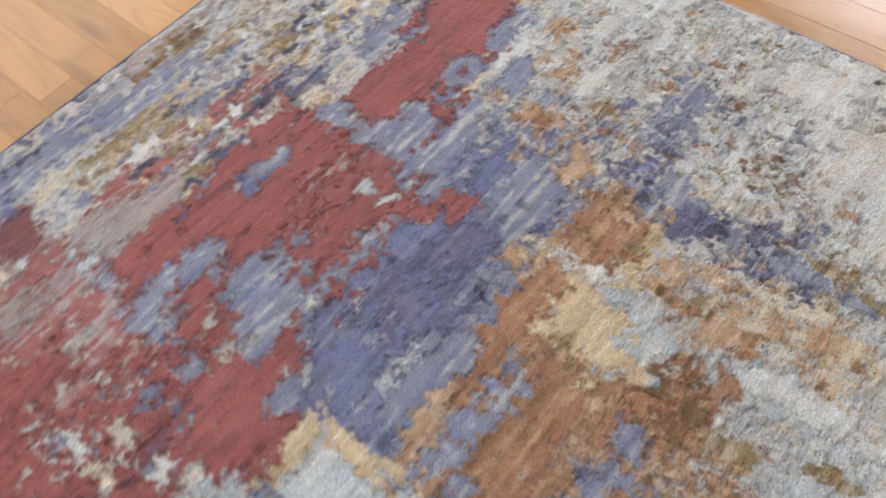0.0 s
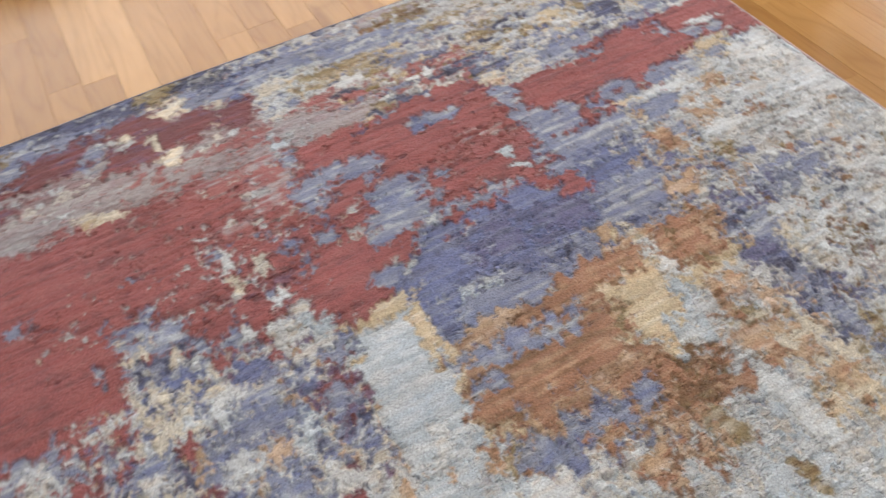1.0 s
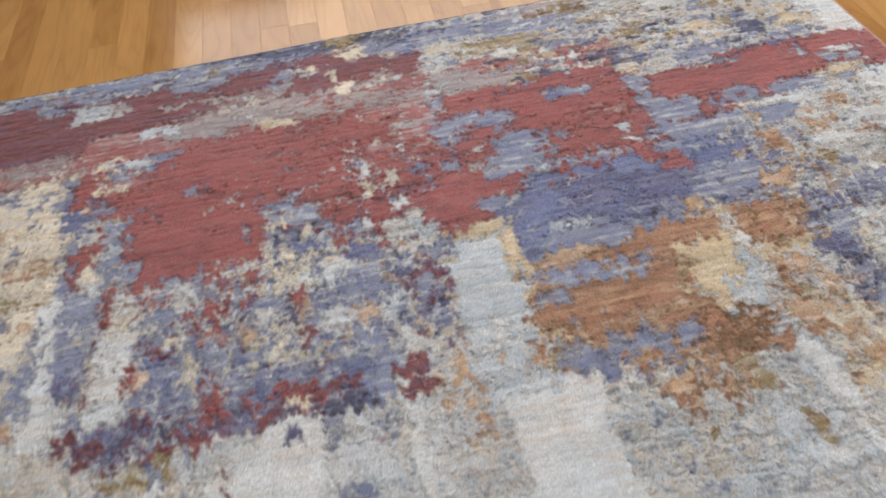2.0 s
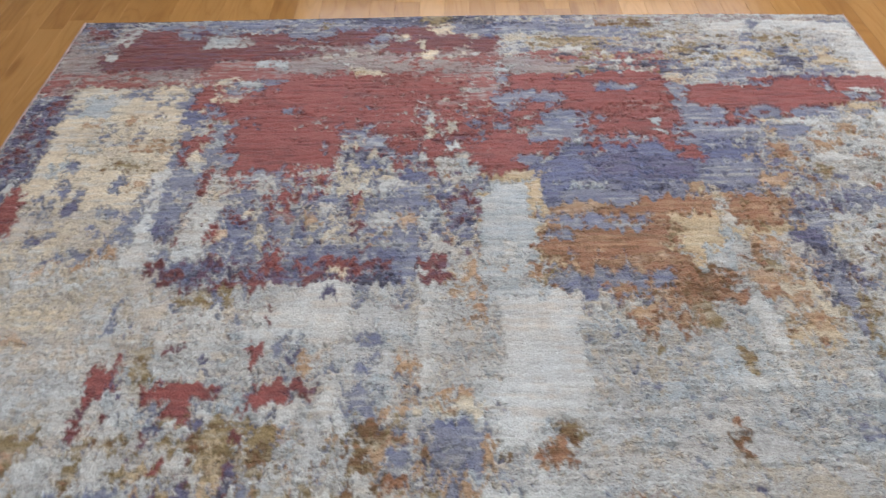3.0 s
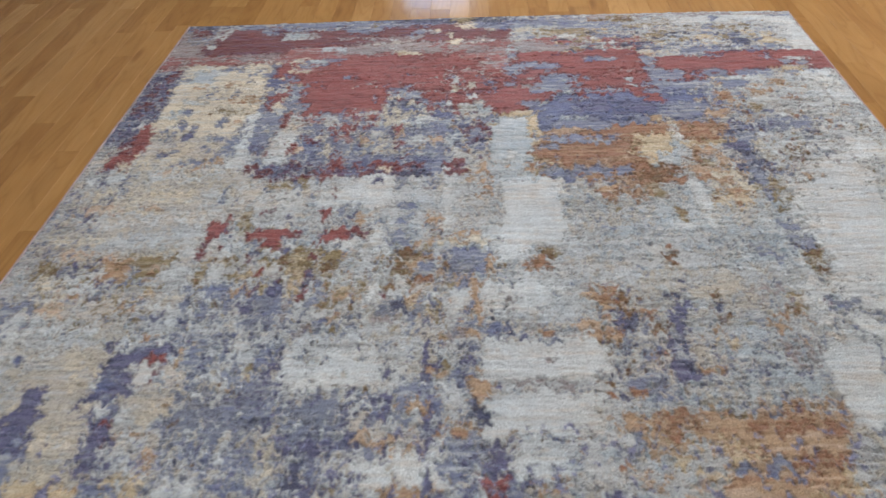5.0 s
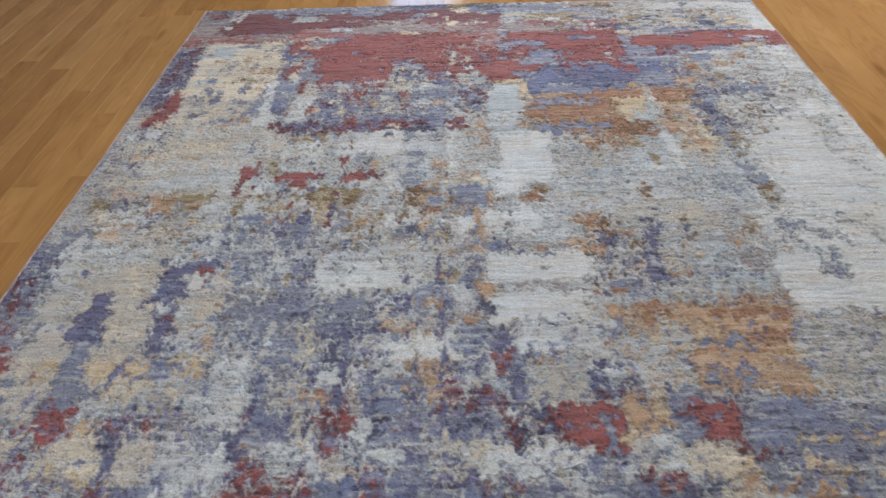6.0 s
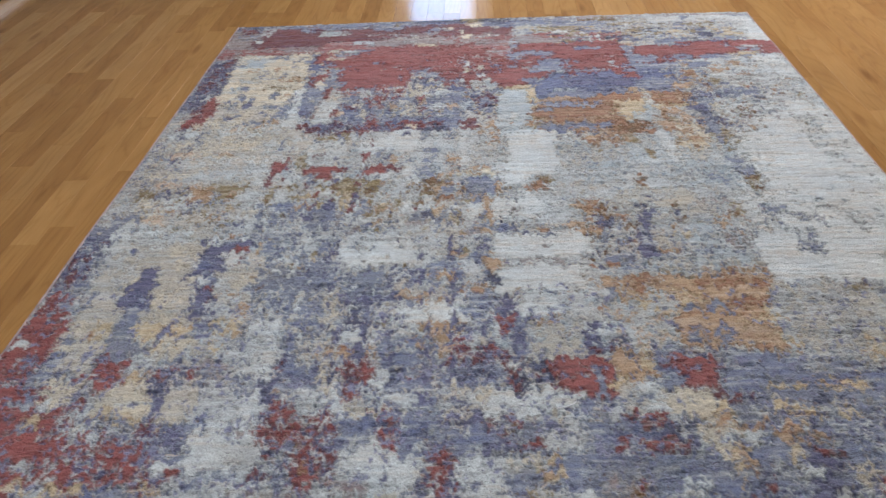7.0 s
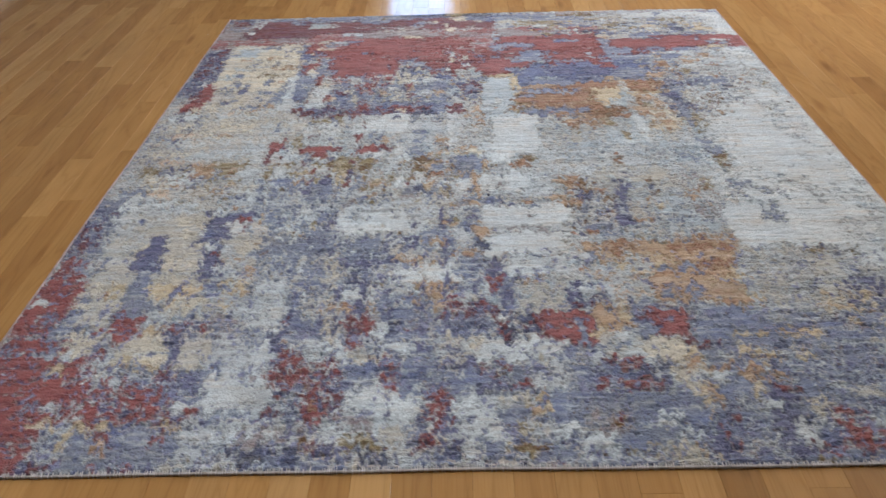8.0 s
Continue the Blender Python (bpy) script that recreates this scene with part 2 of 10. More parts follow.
thing("trim", boxes((dl - 0.07, Y1 - 0.02, 0.004, dl, Y1, DOOR_H), (dr, Y1 - 0.02, 0.004, dr + 0.07, Y1, DOOR_H), (dl - 0.07, Y1 - 0.02, DOOR_H, dr + 0.07, Y1, DOOR_H + 0.07), bevel=0.004), WHITE_PAINT, "white painted casing round the glazed door", "trim", kind="structure")

# thin dark strip along the foot of the west baseboard
thing("dark_foot_strip", boxes((X0 + 0.015, Y0, 0.002, X0 + 0.034, Y1 - 0.02, 0.018), bevel=0.004), plain("dark_strip_brown", (0.05, 0.035, 0.025), 0.5, 0.2, 20.0), "thin dark strip along the foot of the baseboard", "trim", kind="structure")

# glazed door: one tall lite between stiles
door = thing("door_1", boxes((dl + 0.003, Y1 + 0.05, 0.008, dl + 0.115, Y1 + 0.095, DOOR_H - 0.004), (dr - 0.115, Y1 + 0.05, 0.008, dr - 0.003, Y1 + 0.095, DOOR_H - 0.004), (dl + 0.115, Y1 + 0.05, 0.008, dr - 0.115, Y1 + 0.095, 0.22), (dl + 0.115, Y1 + 0.05, DOOR_H - 0.13, dr - 0.115, Y1 + 0.095, DOOR_H - 0.004)), WHITE_PAINT, "white door with one tall clear glass pane", "door", kind="structure")
pane = part("pane", boxes((dl + 0.115, Y1 + 0.068, 0.22, dr - 0.115, Y1 + 0.074, DOOR_H - 0.13)), GLASS, door, "clear glass pane")
pane.visible_shadow = False
part("door_handle", boxes((dl + 0.05, Y1 + 0.02, 0.98, dl + 0.16, Y1 + 0.035, 1.0), (dl + 0.05, Y1 + 0.02, 0.98, dl + 0.07, Y1 + 0.05, 1.0), bevel=0.003), METAL, door, "steel lever handle")
thing("ground", boxes((-60, Y1 + T, -0.5, 60, 120, -0.12)), GRASS, "sunlit lawn outside the glazed door", "ground", kind="structure")

# housings and diffusers of the added ceiling panels
for lx, ly, lw, ll, watts in FILL_LAMPS:
    hx, hy = lw / 2 + 0.07, ll / 2 + 0.07
    bm = boxes((lx - hx, ly - hy, H - 0.06, lx + hx, ly - hy + 0.03, H), (lx - hx, ly + hy - 0.03, H - 0.06, lx + hx, ly + hy, H), (lx - hx, ly - hy + 0.03, H - 0.06, lx - hx + 0.03, ly + hy - 0.03, H), (lx + hx - 0.03, ly - hy + 0.03, H - 0.06, lx + hx, ly + hy - 0.03, H), bevel=0.003)
    fixture = thing("added_ceiling_panel", bm, WHITE_PAINT, "unseen flat panel lamp with a white frame, added on the ceiling", "ceiling light", "ceiling lights")
    part("diffuser", boxes((lx - hx + 0.03, ly - hy + 0.03, H - 0.05, lx + hx - 0.03, ly + hy - 0.03, H - 0.04)), LIT, fixture, "glowing frosted diffuser of the added panel")

# ---- rug ----
RUG_W, RUG_L, RUG_T, FAR = 2.44, 2.936, 0.012, -0.045
STEP = 0.0028
NX, NV = int(RUG_W / STEP) + 1, int((RUG_L - FAR) / STEP) + 1
gx = np.linspace(-RUG_W / 2, RUG_W / 2, NX)
gv = np.linspace(FAR, RUG_L, NV)
weave = np.zeros((NV, NX), np.int16)
rng = np.random.RandomState(7)
LATTICE = rng.rand(512, 512).astype(np.float32)


def field(x, v, sx, sv, seed):
    """Smooth value noise on the plane, with cells sx by sv metres."""
    a, b = x / sx + seed * 17.31, v / sv + seed * 9.77
    ia, ib = np.floor(a).astype(int), np.floor(b).astype(int)
    fa, fb = a - ia, b - ib
    fa, fb = fa * fa * (3 - 2 * fa), fb * fb * (3 - 2 * fb)
    ia, ib, ja, jb = ia % 512, ib % 512, (ia + 1) % 512, (ib + 1) % 512
    return (LATTICE[ib, ia] * (1 - fa) + LATTICE[ib, ja] * fa) * (1 - fb) + (LATTICE[jb, ia] * (1 - fa) + LATTICE[jb, ja] * fa) * fb


def block(x, v, sx, sv, seed):
    """Stepped noise: one value to each knot block of sx by sv metres, alternate rows half a block on."""
    ib = np.floor(v / sv + seed * 7.13).astype(int)
    ia = np.floor(x / sx + seed * 13.7 + 0.5 * (ib % 2)).astype(int)
    return LATTICE[ib % 512, ia % 512]


def rows_of(v):
    return np.round(v / 0.0042) * 0.0042


def linear(r, g, b):
    return np.array([((c / 255 + 0.055) / 1.055) ** 2.4 for c in (r, g, b)], np.float32)


YARN = dict(
    red=linear(147, 85, 82), maroon=linear(113, 68, 68), rose=linear(150, 96, 92),
    blue=linear(104, 114, 150), slate=linear(126, 134, 153), sky=linear(170, 183, 189), navy=linear(81, 85, 108), ink=linear(58, 58, 70),
    white=linear(200, 207, 206), silver=linear(186, 192, 192), grey=linear(171, 173, 171), beige=linear(194, 190, 180), sand=linear(196, 190, 171), cream=linear(213, 205, 183),
    brown=linear(155, 115, 90), tan=linear(178, 152, 122), peach=linear(200, 179, 157), olive=linear(140, 126, 92), umber=linear(112, 86, 58), plum=linear(112, 88, 108), violet=linear(100, 100, 131), gold=linear(193, 178, 146), mauve=linear(142, 122, 122), ash=linear(154, 148, 147), khaki=linear(182, 178, 164), steel=linear(120, 127, 142), lilac=linear(142, 145, 172))
NAMES = list(YARN)
# yarns that run beside each colour in thin rows
BESIDE = dict(
    red="rose maroon grey", maroon="red plum grey", rose="red grey beige", blue="slate navy sky", slate="silver blue grey", sky="silver white slate", navy="blue ink slate", ink="navy grey umber",
    white="silver beige sky", silver="white grey beige", grey="silver slate beige", beige="silver sand grey", sand="beige cream white", cream="sand white beige",
    brown="tan umber grey", tan="brown peach beige", peach="tan cream beige", olive="umber sand grey", umber="brown olive ink", plum="maroon blue slate", violet="slate navy blue", gold="cream tan sand", mauve="ash rose maroon", ash="grey mauve slate", khaki="beige silver sand", steel="slate grey navy", lilac="slate violet silver")
LIFT = dict(white=0.0018, sky=0.0014, cream=0.0014, red=0.0020, maroon=0.0016, brown=0.0012, tan=0.0016, peach=0.0016, slate=-0.0006, blue=-0.0002, violet=-0.0010, plum=-0.0008, navy=-0.0018, ink=-0.0022, umber=-0.0008, olive=-0.0004)
count = 0


def window(x0, v0, x1, v1, m):
    i0, i1 = np.searchsorted(gx, (x0 - m, x1 + m))
    j0, j1 = np.searchsorted(gv, (v0 - m, v1 + m))
    return (slice(max(j0, 0), j1), slice(max(i0, 0), i1))


def lay(where, mask, colour):
    weave[where][mask] = NAMES.index(colour)


def blot(colour, x, v, w, h, fill=1.0, ragged=1.0):
    """A patch of one yarn colour, centred x, v centimetres from the middle line and the far end."""
    global count
    count += 1
    x, v, w, h = x / 100, v / 100, w / 100, h / 100
    where = window(x - w / 2, v - h / 2, x + w / 2, v + h / 2, 0.03)
    V, X = np.meshgrid(gv[where[0]], gx[where[1]], indexing="ij")
    if X.size == 0:
        return
    R = rows_of(V)
    amp = min(0.026, 0.45 * min(w, h * 1.6)) * ragged
    n = 0.46 * field(X, V, 0.070, 0.013, count) + 0.30 * field(X, V, 0.024, 0.030, count + 3) + 0.24 * block(X, V, 0.011, 0.0065, count + 4) - 0.5
    n2 = 0.50 * field(X, V, 0.045, 0.040, count + 90) + 0.28 * block(X, V, 0.022, 0.0120, count + 93) + 0.22 * block(X, V, 0.010, 0.0065, count + 94) - 0.5
    d = np.minimum(w / 2 - abs(X - x) + 2.2 * amp * n, h / 2 - abs(V - v) + 1.5 * amp * n2)
    d += 0.008 * ragged * (block(X, V, 0.0085, 0.0056, count + 7) - 0.5) * min(1.0, min(w, h) / 0.06)
    mask = d > 0
    if fill < 1:
        f = 0.30 * field(X, R, 0.045, 0.022, count + 40) + 0.26 * block(X, V, 0.020, 0.0150, count + 43) + 0.14 * block(X, V, 0.011, 0.0080, count + 45) + 0.16 * field(X, V, 0.012, 0.11, count + 47) + 0.14 * field(X, V, 0.16, 0.009, count + 48)
        mask &= f > np.quantile(f, 1 - fill)
    lay(where, mask, colour)


def flecks(colours, x, v, w, h, cover, size=1.6, long=1.3, ragged=1.0):
    """Scattered flecks of several colours, each covering that share of the patch."""
    global count
    x, v, w, h, size = x / 100, v / 100, w / 100, h / 100, size / 100
    where = window(x - w / 2, v - h / 2, x + w / 2, v + h / 2, 0.03)
    V, X = np.meshgrid(gv[where[0]], gx[where[1]], indexing="ij")
    if X.size == 0:
        return
    R = rows_of(V)
    edge = np.minimum(w / 2 - abs(X - x), h / 2 - abs(V - v)) + 0.05 * ragged * (field(X, R, 0.05, 0.03, count + 5) - 0.5)
    for colour in colours.split():
        count += 1
        f = 0.36 * field(X, V, size * long, size, count) + 0.34 * block(X, V, max(size * 0.95 * min(long, 2), 0.010), max(size * 0.7, 0.008), count + 9) + 0.16 * field(X, V, 0.011, 0.10, count + 10) + 0.14 * field(X, V, 0.15, 0.008, count + 11)
        lay(where, (f > np.quantile(f, 1 - cover)) & (edge > 0), colour)


def plaid(colours, x, v, w, h, cover, band=0.05):
    """Broken upright bands, each a chain of small blocks, that cross the rows."""
    global count
    x, v, w, h = x / 100, v / 100, w / 100, h / 100
    where = window(x - w / 2, v - h / 2, x + w / 2, v + h / 2, 0.0)
    V, X = np.meshgrid(gv[where[0]], gx[where[1]], indexing="ij")
    edge = np.minimum(w / 2 - abs(X - x), h / 2 - abs(V - v)) + 0.16 * (field(X, V, 0.08, 0.08, count + 5) - 0.6)
    for colour in colours.split():
        count += 1
        f = 0.52 * field(X, V, band, 0.45, count) + 0.30 * field(X, V, 0.024, 0.030, count + 3) + 0.18 * block(X, V, 0.013, 0.014, count + 7)
        lay(where, (f > np.quantile(f, 1 - cover)) & (edge > 0), colour)


# weave pattern, far end to near end
blot("silver", 0.0, 147.0, 260.0, 320.0, ragged=0)
flecks("grey khaki sky", 0.0, 147.0, 250.0, 310.0, 0.2, size=2.0, long=2)
flecks("ash beige", 0.0, 147.0, 250.0, 310.0, 0.1, size=1.2, long=1.2)
flecks("slate steel khaki slate navy", -32.0, 190.0, 80.0, 95.0, 0.2, size=1.4, long=0.8)
flecks("khaki sky grey slate", 48.0, 165.0, 65.0, 85.0, 0.12, size=1.0, long=2.4)
blot("white", 102.0, 120.0, 50.0, 190.0, fill=0.85)
flecks("grey silver sky white", 102.0, 120.0, 50.0, 190.0, 0.22, size=2.6, long=2.0)
flecks("slate violet ash navy", 0.0, 268.0, 240.0, 60.0, 0.18, size=1.5, long=1.0)
blot("mauve", -101.3, 18.9, 56.1, 40.1)
blot("ash", -113.1, 17.1, 22.6, 32.5, fill=0.5)
blot("mauve", -32.8, 16.0, 89.5, 32.4)
flecks("silver beige", -3.7, 73.1, 239.5, 118.9, 0.25, size=2.2, long=2.5)
# far strip
flecks("slate navy silver", -56.0, 2.0, 135.2, 12.3, 0.3, size=1.2, long=3)
blot("slate", -115.7, 1.0, 15.2, 8.9, fill=0.6)
blot("navy", -112.7, -1.5, 22.6, 4.9, fill=0.6)
blot("slate", -88.9, 1.1, 23.5, 8.0, fill=0.6)
blot("ash", -111.6, 19.5, 18.1, 27.2, fill=0.85)
blot("slate", -111.7, 12.5, 13.3, 9.2, fill=0.5)
blot("maroon", -91.0, 9.7, 28.5, 14.3)
blot("maroon", -88.9, 21.9, 30.3, 15.0)
blot("maroon", -114.5, 4.9, 7.2, 7.0, fill=0.8)
blot("maroon", -106.4, 22.2, 9.3, 10.2, fill=0.7)
blot("silver", -104.1, 5.6, 8.7, 11.2, fill=0.55)
blot("white", -103.4, 11.8, 2.3, 2.9)
blot("white", -106.5, 20.2, 4.5, 4.0, fill=0.9)
blot("slate", -84.9, 5.2, 7.2, 8.2, fill=0.75)
blot("slate", -67.3, 1.2, 24.2, 8.8, fill=0.7)
blot("maroon", -60.5, 14.7, 17.7, 18.0)
blot("maroon", -64.1, 19.2, 24.1, 10.4)
blot("silver", -73.0, 11.4, 12.2, 7.1, fill=0.85)
blot("sky", -72.6, 11.0, 5.5, 3.8, fill=0.9)
blot("ash", -65.7, 12.3, 4.7, 3.3, fill=0.7)
blot("slate", -43.5, 4.0, 21.0, 14.7, fill=0.75)
blot("slate", -26.3, 2.9, 30.9, 9.6, fill=0.75)
blot("navy", -11.9, -1.7, 45.3, 6.2, fill=0.75)
blot("ink", -4.3, -2.5, 18.4, 4.9, fill=0.5)
blot("olive", -7.7, -0.6, 9.7, 7.5, fill=0.65)
blot("olive", -41.8, 1.3, 4.3, 6.1, fill=0.6)
blot("cream", -3.8, 5.2, 13.4, 7.7, fill=0.4)
blot("slate", 1.6, 5.1, 9.6, 7.7, fill=0.6)
blot("navy", 7.0, -0.2, 9.7, 9.7, fill=0.85)
blot("blue", 8.9, 8.4, 3.2, 10.9, fill=0.8)
blot("maroon", -43.3, 11.8, 25.9, 6.2, fill=0.9)
blot("maroon", -34.5, 8.6, 11.0, 10.1)
blot("maroon", -21.4, 7.5, 18.3, 8.5, fill=0.95)
blot("maroon", -11.4, 16.1, 25.6, 8.9)
blot("slate", -25.6, 12.4, 5.3, 8.7, fill=0.9)
blot("silver", -18.6, 10.0, 7.6, 5.8, fill=0.6)
blot("maroon", -3.0, 13.5, 10.3, 9.0)
blot("sand", 3.7, 12.2, 6.0, 9.1, fill=0.6)
blot("maroon", 7.2, 16.4, 7.0, 9.2)
blot("ash", -39.4, 15.3, 32.5, 3.3, fill=0.7)
blot("maroon", -48.9, 19.0, 12.2, 5.6, fill=0.9)
# rose and grey rows
blot("rose", -31.0, 37.6, 84.7, 30.7)
blot("rose", -90.1, 32.3, 40.9, 8.9, fill=0.75)
blot("rose", -111.0, 32.2, 20.2, 9.7, fill=0.6)
blot("rose", -118.7, 38.9, 9.7, 6.4, fill=0.8)
blot("ash", -89.7, 30.6, 24.9, 5.6, fill=0.65)
blot("ash", -115.8, 22.5, 9.6, 10.6, fill=0.85)
blot("ash", -32.4, 25.4, 43.2, 10.0, fill=0.7)
blot("sky", -56.4, 25.4, 10.6, 4.6, fill=0.65)
blot("ash", -4.9, 22.7, 12.0, 10.9, fill=0.6)
blot("white", -34.6, 25.3, 23.6, 2.7, fill=0.25)
blot("sand", -12.2, 14.9, 3.0, 9.7)
blot("cream", -10.2, 20.5, 5.0, 3.9)
blot("cream", -26.3, 30.8, 7.1, 4.1, fill=0.85)
blot("sand", -31.0, 29.9, 3.6, 4.5, fill=0.5)
# large red field
blot("red", -43.0, 50.5, 13.8, 30.4, fill=0.9)
blot("red", -13.4, 59.9, 46.2, 24.1, fill=0.95)
blot("red", -27.8, 48.9, 30.4, 20.0, fill=0.8)
blot("red", -54.5, 59.9, 17.7, 28.0)
blot("red", -57.5, 51.8, 21.2, 9.5)
blot("red", -70.3, 42.4, 3.5, 13.2)
blot("red", -38.1, 73.6, 15.9, 19.3)
blot("red", -13.6, 71.0, 11.6, 15.0)
blot("red", -7.3, 76.8, 7.4, 11.6)
blot("red", 9.8, 74.2, 15.8, 16.6)
blot("red", 2.5, 58.1, 16.3, 18.7, fill=0.8)
blot("rose", -1.2, 43.5, 23.3, 20.6, fill=0.5)
flecks("rose maroon", -25.9, 60.1, 73.3, 46.4, 0.04, size=1.2, long=4)
flecks("silver slate", -16.7, 64.6, 48.1, 30.0, 0.035, size=1.5, long=0.8)
flecks("silver beige", -2.6, 44.7, 20.4, 22.8, 0.05, size=1.1, long=3)
blot("maroon", -1.8, 65.2, 7.3, 4.2, fill=0.5)
blot("white", -9.0, 55.6, 2.3, 5.4, fill=0.9)
blot("cream", -8.9, 61.7, 2.3, 5.5, fill=0.6)
blot("white", -2.7, 68.9, 3.5, 3.8, fill=0.9)
blot("slate", 3.4, 56.7, 4.3, 7.9, fill=0.5)
blot("slate", 3.8, 65.1, 3.2, 6.6, fill=0.6)
blot("slate", -10.1, 52.6, 5.3, 2.6, fill=0.6)
blot("white", -20.7, 62.5, 4.5, 3.0, fill=0.5)
blot("slate", -30.0, 66.0, 9.0, 10.7, fill=0.65)
blot("cream", -28.9, 66.2, 5.6, 7.7, fill=0.3)
blot("slate", -48.2, 49.6, 8.0, 5.3, fill=0.7)
blot("slate", -34.3, 47.8, 3.4, 5.7, fill=0.5)
blot("cream", -36.8, 48.4, 2.4, 8.0, fill=0.4)
blot("sand", -45.6, 61.7, 3.6, 4.3, fill=0.4)
blot("slate", -38.5, 66.8, 4.0, 6.8, fill=0.5)
# red field, east
blot("slate", 23.7, 1.8, 23.1, 12.2, fill=0.9)
blot("slate", 37.4, 7.6, 13.6, 18.5, fill=0.85)
blot("navy", 17.1, -0.7, 9.7, 5.3, fill=0.5)
blot("sand", 16.6, 11.6, 9.4, 5.8, fill=0.6)
blot("gold", 26.7, 14.0, 12.6, 7.3, fill=0.6)
blot("white", 24.6, 15.0, 5.6, 2.8, fill=0.9)
blot("white", 34.7, 19.6, 10.9, 4.3, fill=0.95)
blot("olive", 38.7, 16.2, 11.0, 8.0, fill=0.75)
blot("silver", 16.4, 17.7, 8.5, 9.6, fill=0.5)
blot("slate", 15.9, 16.9, 8.3, 6.4, fill=0.35)
blot("rose", 26.9, 37.5, 31.2, 29.0)
blot("ash", 26.8, 28.8, 31.3, 11.2, fill=0.85)
blot("sky", 14.1, 30.1, 10.3, 7.4, fill=0.5)
blot("rose", 31.3, 22.0, 22.5, 5.0, fill=0.8)
blot("rose", 50.2, 27.9, 20.3, 13.8, fill=0.7)
blot("ash", 48.0, 28.5, 16.0, 11.2, fill=0.3)
blot("red", 37.7, 52.5, 34.3, 38.7)
blot("red", 27.4, 44.4, 26.5, 19.7, fill=0.9)
blot("red", 17.0, 44.1, 13.3, 9.9, fill=0.85)
blot("red", 49.3, 52.0, 23.8, 35.5)
blot("red", 16.6, 61.3, 13.2, 20.2, fill=0.9)
blot("rose", 47.0, 54.0, 16.4, 8.3, fill=0.5)
flecks("rose maroon", 35.6, 52.9, 49.5, 35.4, 0.04, size=1.2, long=4)
blot("slate", 11.9, 47.0, 7.6, 10.7, fill=0.8)
blot("slate", 21.3, 45.9, 12.7, 6.1, fill=0.85)
blot("slate", 12.1, 37.3, 4.5, 7.1, fill=0.7)
blot("slate", 10.2, 57.5, 3.6, 9.7, fill=0.6)
blot("slate", 26.1, 64.9, 9.5, 24.1, fill=0.95)
blot("sky", 26.2, 62.4, 6.7, 12.1, fill=0.35)
blot("slate", 20.9, 64.3, 6.1, 7.8, fill=0.7)
blot("slate", 34.6, 59.3, 6.5, 7.7, fill=0.3)
blot("maroon", 55.0, 64.6, 7.6, 4.8, fill=0.35)
# far strip, east
blot("olive", 52.5, 1.9, 16.8, 9.5, fill=0.8)
blot("slate", 50.8, 9.9, 17.6, 11.6, fill=0.6)
blot("olive", 60.4, 11.9, 12.6, 7.4, fill=0.55)
blot("olive", 64.4, 21.8, 12.6, 9.3, fill=0.95)
blot("white", 54.7, 20.4, 13.8, 5.5, fill=0.75)
blot("silver", 67.3, 2.5, 16.0, 9.5, fill=0.45)
blot("olive", 75.9, 9.4, 13.1, 7.9, fill=0.5)
flecks("slate olive silver beige", 85.2, 20.7, 48.7, 28.0, 0.14, size=1.2, long=2.6)
blot("white", 96.1, 3.5, 43.5, 13.7, fill=0.85)
blot("white", 98.8, 1.7, 37.6, 10.4)
blot("white", 115.6, 11.6, 11.8, 21.2, fill=0.9)
blot("white", 116.5, 28.2, 15.1, 22.9)
blot("silver", 103.4, 23.2, 25.0, 20.6, fill=0.5)
blot("slate", 87.9, 14.0, 4.8, 5.6, fill=0.85)
blot("olive", 95.8, 14.7, 14.3, 4.0, fill=0.65)
blot("slate", 116.7, 1.7, 7.2, 5.6, fill=0.8)
blot("slate", 90.9, 5.2, 3.0, 8.5, fill=0.6)
blot("slate", 106.7, 18.5, 4.0, 2.4, fill=0.7)
blot("gold", 84.6, 27.0, 8.5, 7.9, fill=0.6)
blot("gold", 105.6, 26.0, 9.6, 9.4, fill=0.55)
blot("slate", 95.2, 25.7, 5.7, 10.2, fill=0.7)
blot("slate", 71.9, 33.6, 27.8, 13.0, fill=0.6)
blot("slate", 93.6, 36.5, 30.9, 7.8, fill=0.65)
blot("plum", 94.4, 37.6, 21.2, 4.9, fill=0.5)
blot("cream", 64.2, 36.4, 10.0, 2.5, fill=0.85)
blot("sand", 59.9, 39.3, 3.8, 7.3, fill=0.5)
blot("white", 92.3, 33.2, 9.4, 4.0, fill=0.6)
# red band
blot("red", 80.1, 49.0, 36.1, 15.1)
blot("red", 92.0, 45.0, 21.4, 13.7, fill=0.95)
blot("red", 108.5, 44.7, 20.7, 13.7)
blot("red", 118.5, 47.1, 8.9, 15.2)
blot("red", 67.1, 47.8, 13.0, 8.6)
blot("slate", 83.2, 43.1, 6.4, 6.5, fill=0.8)
blot("slate", 101.1, 43.0, 4.4, 6.8, fill=0.8)
blot("slate", 109.2, 47.5, 10.6, 3.3, fill=0.7)
blot("white", 112.2, 45.5, 10.0, 2.0, fill=0.6)
blot("red", 73.4, 57.4, 12.9, 14.3, fill=0.9)
blot("red", 88.0, 56.5, 4.2, 13.1, fill=0.9)
blot("slate", 64.5, 56.4, 12.3, 9.1, fill=0.95)
blot("slate", 74.7, 58.0, 4.2, 9.3, fill=0.75)
blot("red", 65.3, 60.9, 14.1, 3.6, fill=0.8)
blot("slate", 60.8, 46.4, 5.4, 14.3, fill=0.75)
blot("slate", 81.3, 61.8, 8.3, 16.9, fill=0.65)
